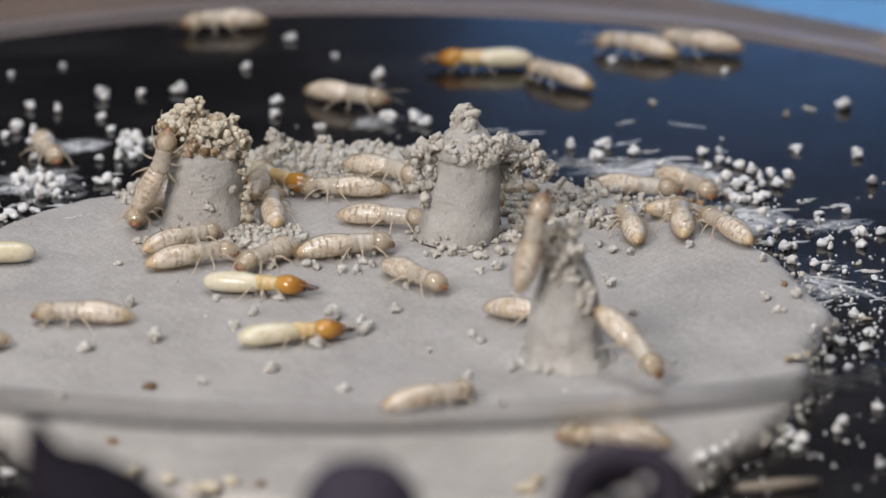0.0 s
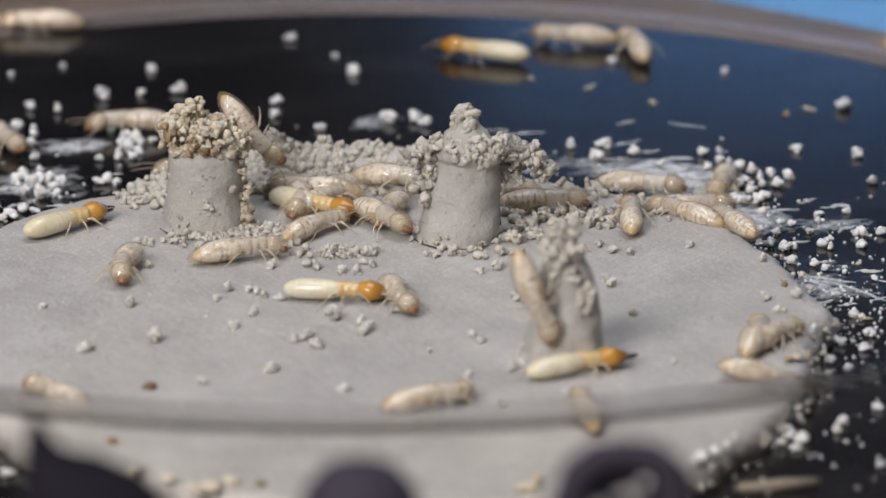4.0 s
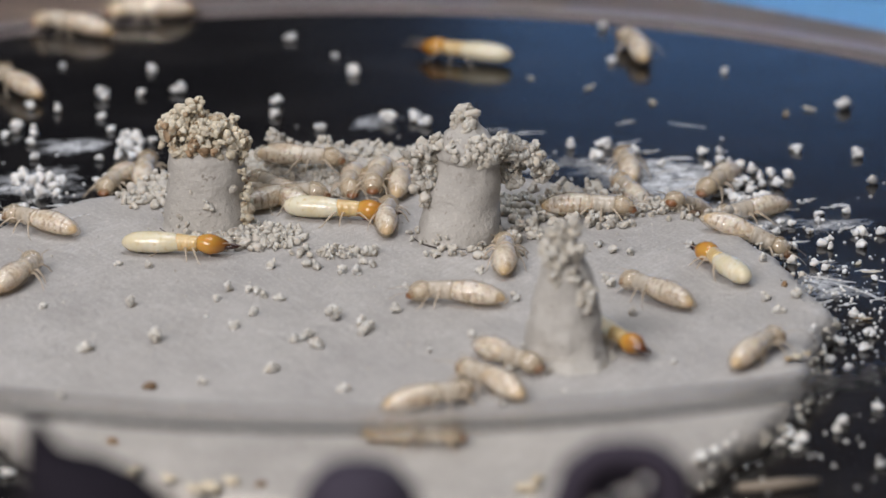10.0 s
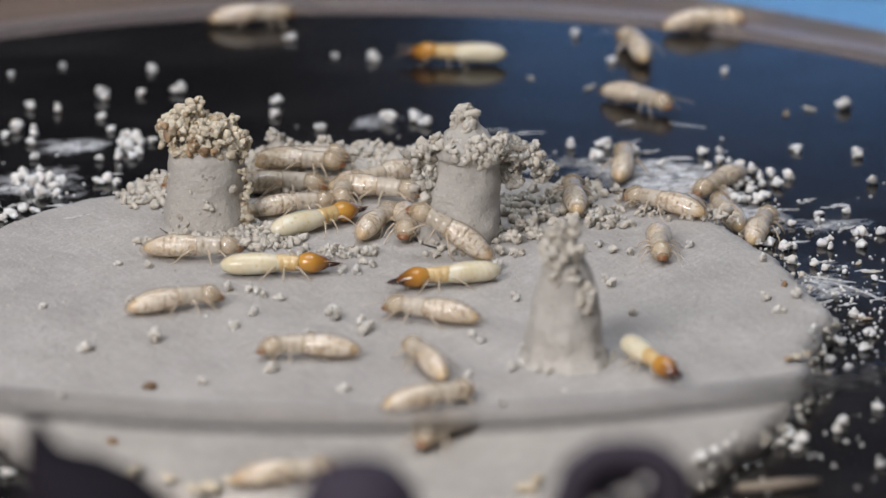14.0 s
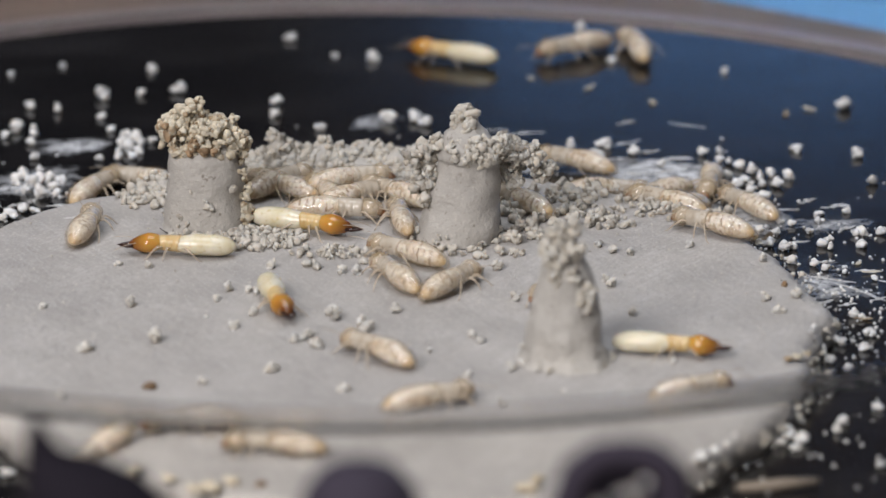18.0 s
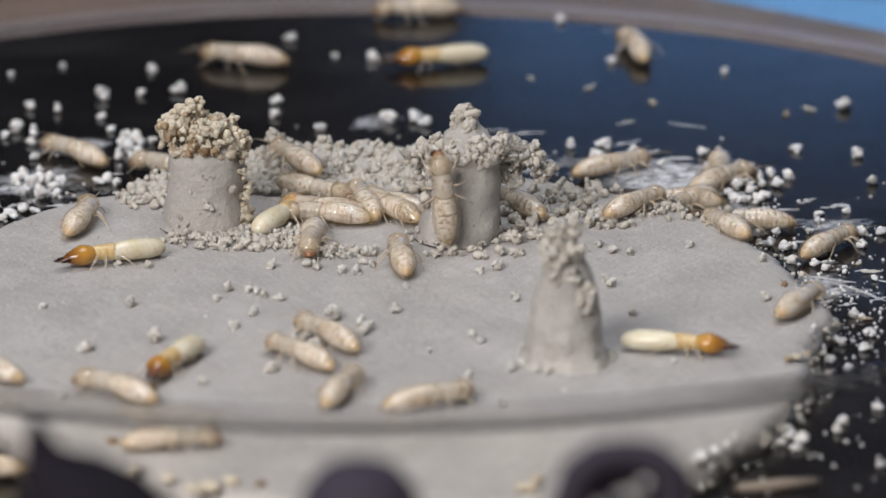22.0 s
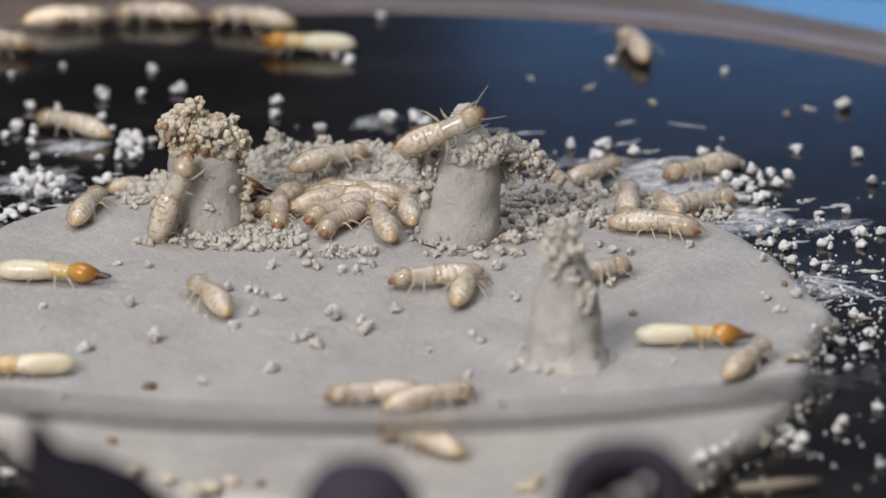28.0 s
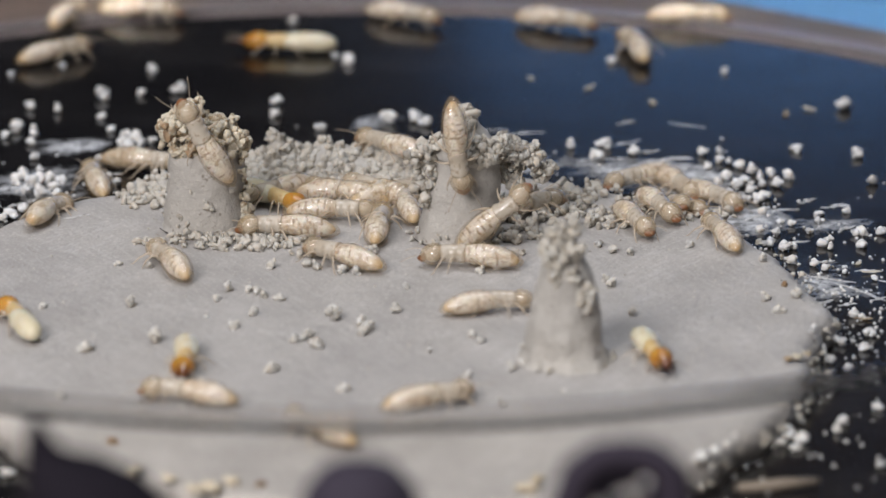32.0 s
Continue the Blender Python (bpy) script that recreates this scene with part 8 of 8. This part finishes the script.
    crawl(next(herd), [
        (0, at(4.24, -11.51, 0.00, -20)), (1, at(4.51, -10.02, 0.00, -12)), (1.5, at(7.77, -11.51, 0.00, -17)), (2, at(10.20, -13.19, 0.00, -37)),
        (2.5, at(10.67, -15.90, 0.00, -37)), (2.733, at(10.02, -17.99, 0.00, 12)), (3, at(9.38, -20.07, 0.00, 74)), (3.5, at(10.75, -18.14, 0.00, 65)),
        (3.867, at(14.03, -19.04, -0.38, 29, 4, 13)), (4.2, at(17.31, -19.93, -0.75, 0, -0, 27)), (5, at(23.67, -21.78, -1.50, -22)),
        (8.1, at(24.98, -17.12, -1.50, -75)), (11.2, at(26.28, -12.46, -1.50, -139)), (14.3, at(27.59, -7.80, -1.50, 180)),
        (15.3, at(16.59, -12.14, -0.20, 180, -0, -8)), (16.3, at(7.23, -10.66, 0.00, -173)), (17, at(5.78, -10.44, 0.00, -101)),
        (18.2, at(5.29, -6.13, 0.00, -120)), (18.4, at(3.84, -5.25, 0.00, -138)), (18.6, at(3.43, -6.29, 0.00, -119)),
        (18.8, at(2.27, -7.19, 0.00, -109)), (19, at(1.67, -7.85, 0.00, -111)), (19.2, at(0.83, -9.23, 0.00, -116)),
        (19.4, at(0.09, -11.15, 0.00, -101)), (19.6, at(-0.72, -13.81, 0.00, -116)), (19.8, at(-0.55, -15.68, 0.00, -93)),
        (20, at(-0.25, -17.04, 0.00, -81)), (20.2, at(-0.24, -18.84, 0.00, -99)), (20.4, at(-1.28, -19.70, 0.00, -130)),
        (20.6, at(-2.15, -20.59, 0.00, -141)), (20.8, at(-3.22, -21.07, 0.00, -153)), (21, at(-4.10, -21.19, 0.00, -160)),
        (21.4, at(-4.76, -20.39, 0.00, 170)), (21.6, at(-5.73, -19.29, 0.00, 147)), (22, at(-6.84, -17.28, 0.00, 139)),
        (22.4, at(-8.30, -16.59, 0.00, 143)), (22.8, at(-9.29, -14.97, 0.00, 133)), (23, at(-10.34, -14.22, 0.00, 129)),
        (23.5, at(-13.04, -12.96, 0.00, 136)), (24, at(-16.66, -9.78, 0.00, 133)), (24.5, at(-20.68, -5.02, 0.00, 141)),
        (25, at(-24.61, -1.02, -0.49, 170, -0, 18)), (32, at(-27.27, 3.69, -1.50, -180))])
    crawl(next(herd), [
        (0, at(3.91, -44.63, -1.50, 180)), (26, at(4.66, -44.63, -1.50, 180)), (26.5, at(3.44, -39.43, -0.79, 150, -0, -1)),
        (27, at(2.22, -34.22, -0.07, 109, 0, -3)), (27.5, at(1.00, -31.95, 0.00, 122)), (27.8, at(0.21, -30.95, 0.00, 131)),
        (28, at(-0.94, -29.35, 0.00, 143)), (28.3, at(-1.71, -30.20, 0.00, 156)), (28.6, at(-2.75, -29.28, 0.00, 143)),
        (29, at(-2.73, -28.70, 0.00, 130)), (29.5, at(-3.48, -27.31, 0.00, 123)), (30, at(-5.54, -24.43, 0.00, 133)),
        (30.3, at(-7.03, -23.36, 0.00, 134)), (30.6, at(-8.77, -21.45, 0.00, 133)), (31, at(-10.34, -20.98, 0.00, 149)),
        (32, at(-12.07, -22.98, 0.00, 163))])
    crawl(next(herd), [
        (0, at(1.03, -44.63, -1.50, 180)), (29.8, at(0.40, -43.94, -1.50, 134)), (30.6, at(-1.14, -34.68, -0.04, 105, 0, -2)),
        (31, at(-2.19, -32.64, 0.00, 98)), (31.2, at(-2.13, -31.07, 0.00, 93)), (31.5, at(-3.07, -30.22, 0.00, 122)),
        (32, at(-5.92, -27.85, 0.00, 131))])
    crawl(next(herd), [
        (0, at(-0.80, 60.67, -1.50, 180)), (8.8, at(-0.80, 60.67, -1.50, 180)), (9.3, at(-3.90, 52.60, -1.50, -174)),
        (9.6, at(-9.90, 46.92, -1.50, -177)), (9.8, at(-13.78, 46.92, -1.50, -176)), (10, at(-16.81, 45.79, -1.50, -177)),
        (10.4, at(-19.91, 45.11, -1.50, -175)), (10.6, at(-21.01, 43.59, -1.50, -167)), (10.8, at(-24.73, 40.35, -1.50, -169)),
        (11, at(-29.11, 38.98, -1.50, -174)), (32, at(-31.06, 37.61, -1.50, 180))])
    walk(pushed_crumb(0.4), [(0, at(-3.51, 34.56, -1.25, 0)), (0.7, at(-3.89, 34.77, -1.25, 29)), (1, at(-4.96, 35.20, -1.25, 69)), (12, at(-4.96, 35.20, -1.25, 117)), (12.7, at(-4.53, 36.49, -1.25, 155)), (13, at(-3.92, 37.79, -1.25, -176)), (22, at(-3.92, 37.79, -1.25, -146)), (22.6, at(-4.39, 37.36, -1.25, -105)), (23, at(-4.85, 36.93, -1.25, -57)), (24, at(-4.98, 36.93, -1.25, -21)), (25, at(-5.17, 36.93, -1.25, 7)), (28, at(-5.24, 37.14, -1.25, 38)), (32, at(-5.27, 37.25, -1.25, 82))])
    walk(pushed_crumb(0.3), [(0, at(-10.92, 36.07, -1.31, 0)), (1.2, at(-10.92, 36.07, -1.31, 29)), (1.7, at(-13.96, 35.86, -1.31, 69)), (2, at(-16.22, 35.75, -1.31, 117)), (32, at(-16.22, 35.75, -1.31, 155))])
    walk(pushed_crumb(0.28), [(0, at(9.43, 37.31, -1.33, 0)), (32, at(9.43, 37.31, -1.33, 29))])
    walk(pushed_crumb(0.3), [(0, at(11.63, 40.00, -1.31, 0)), (10, at(9.11, 43.88, -1.31, 29)), (12, at(9.17, 43.88, -1.31, 69)), (13.6, at(7.45, 42.43, -1.31, 117)), (17.5, at(7.45, 42.43, -1.31, 155)), (18.5, at(8.07, 44.90, -1.31, -176)), (21, at(8.07, 44.90, -1.31, -146)), (23, at(5.28, 45.57, -1.31, -105)), (24, at(5.28, 45.57, -1.31, -57)), (27, at(-2.71, 46.14, -1.31, -21)), (28, at(-3.51, 45.91, -1.31, 7)), (32, at(-8.49, 45.01, -1.31, 38))])


motions()
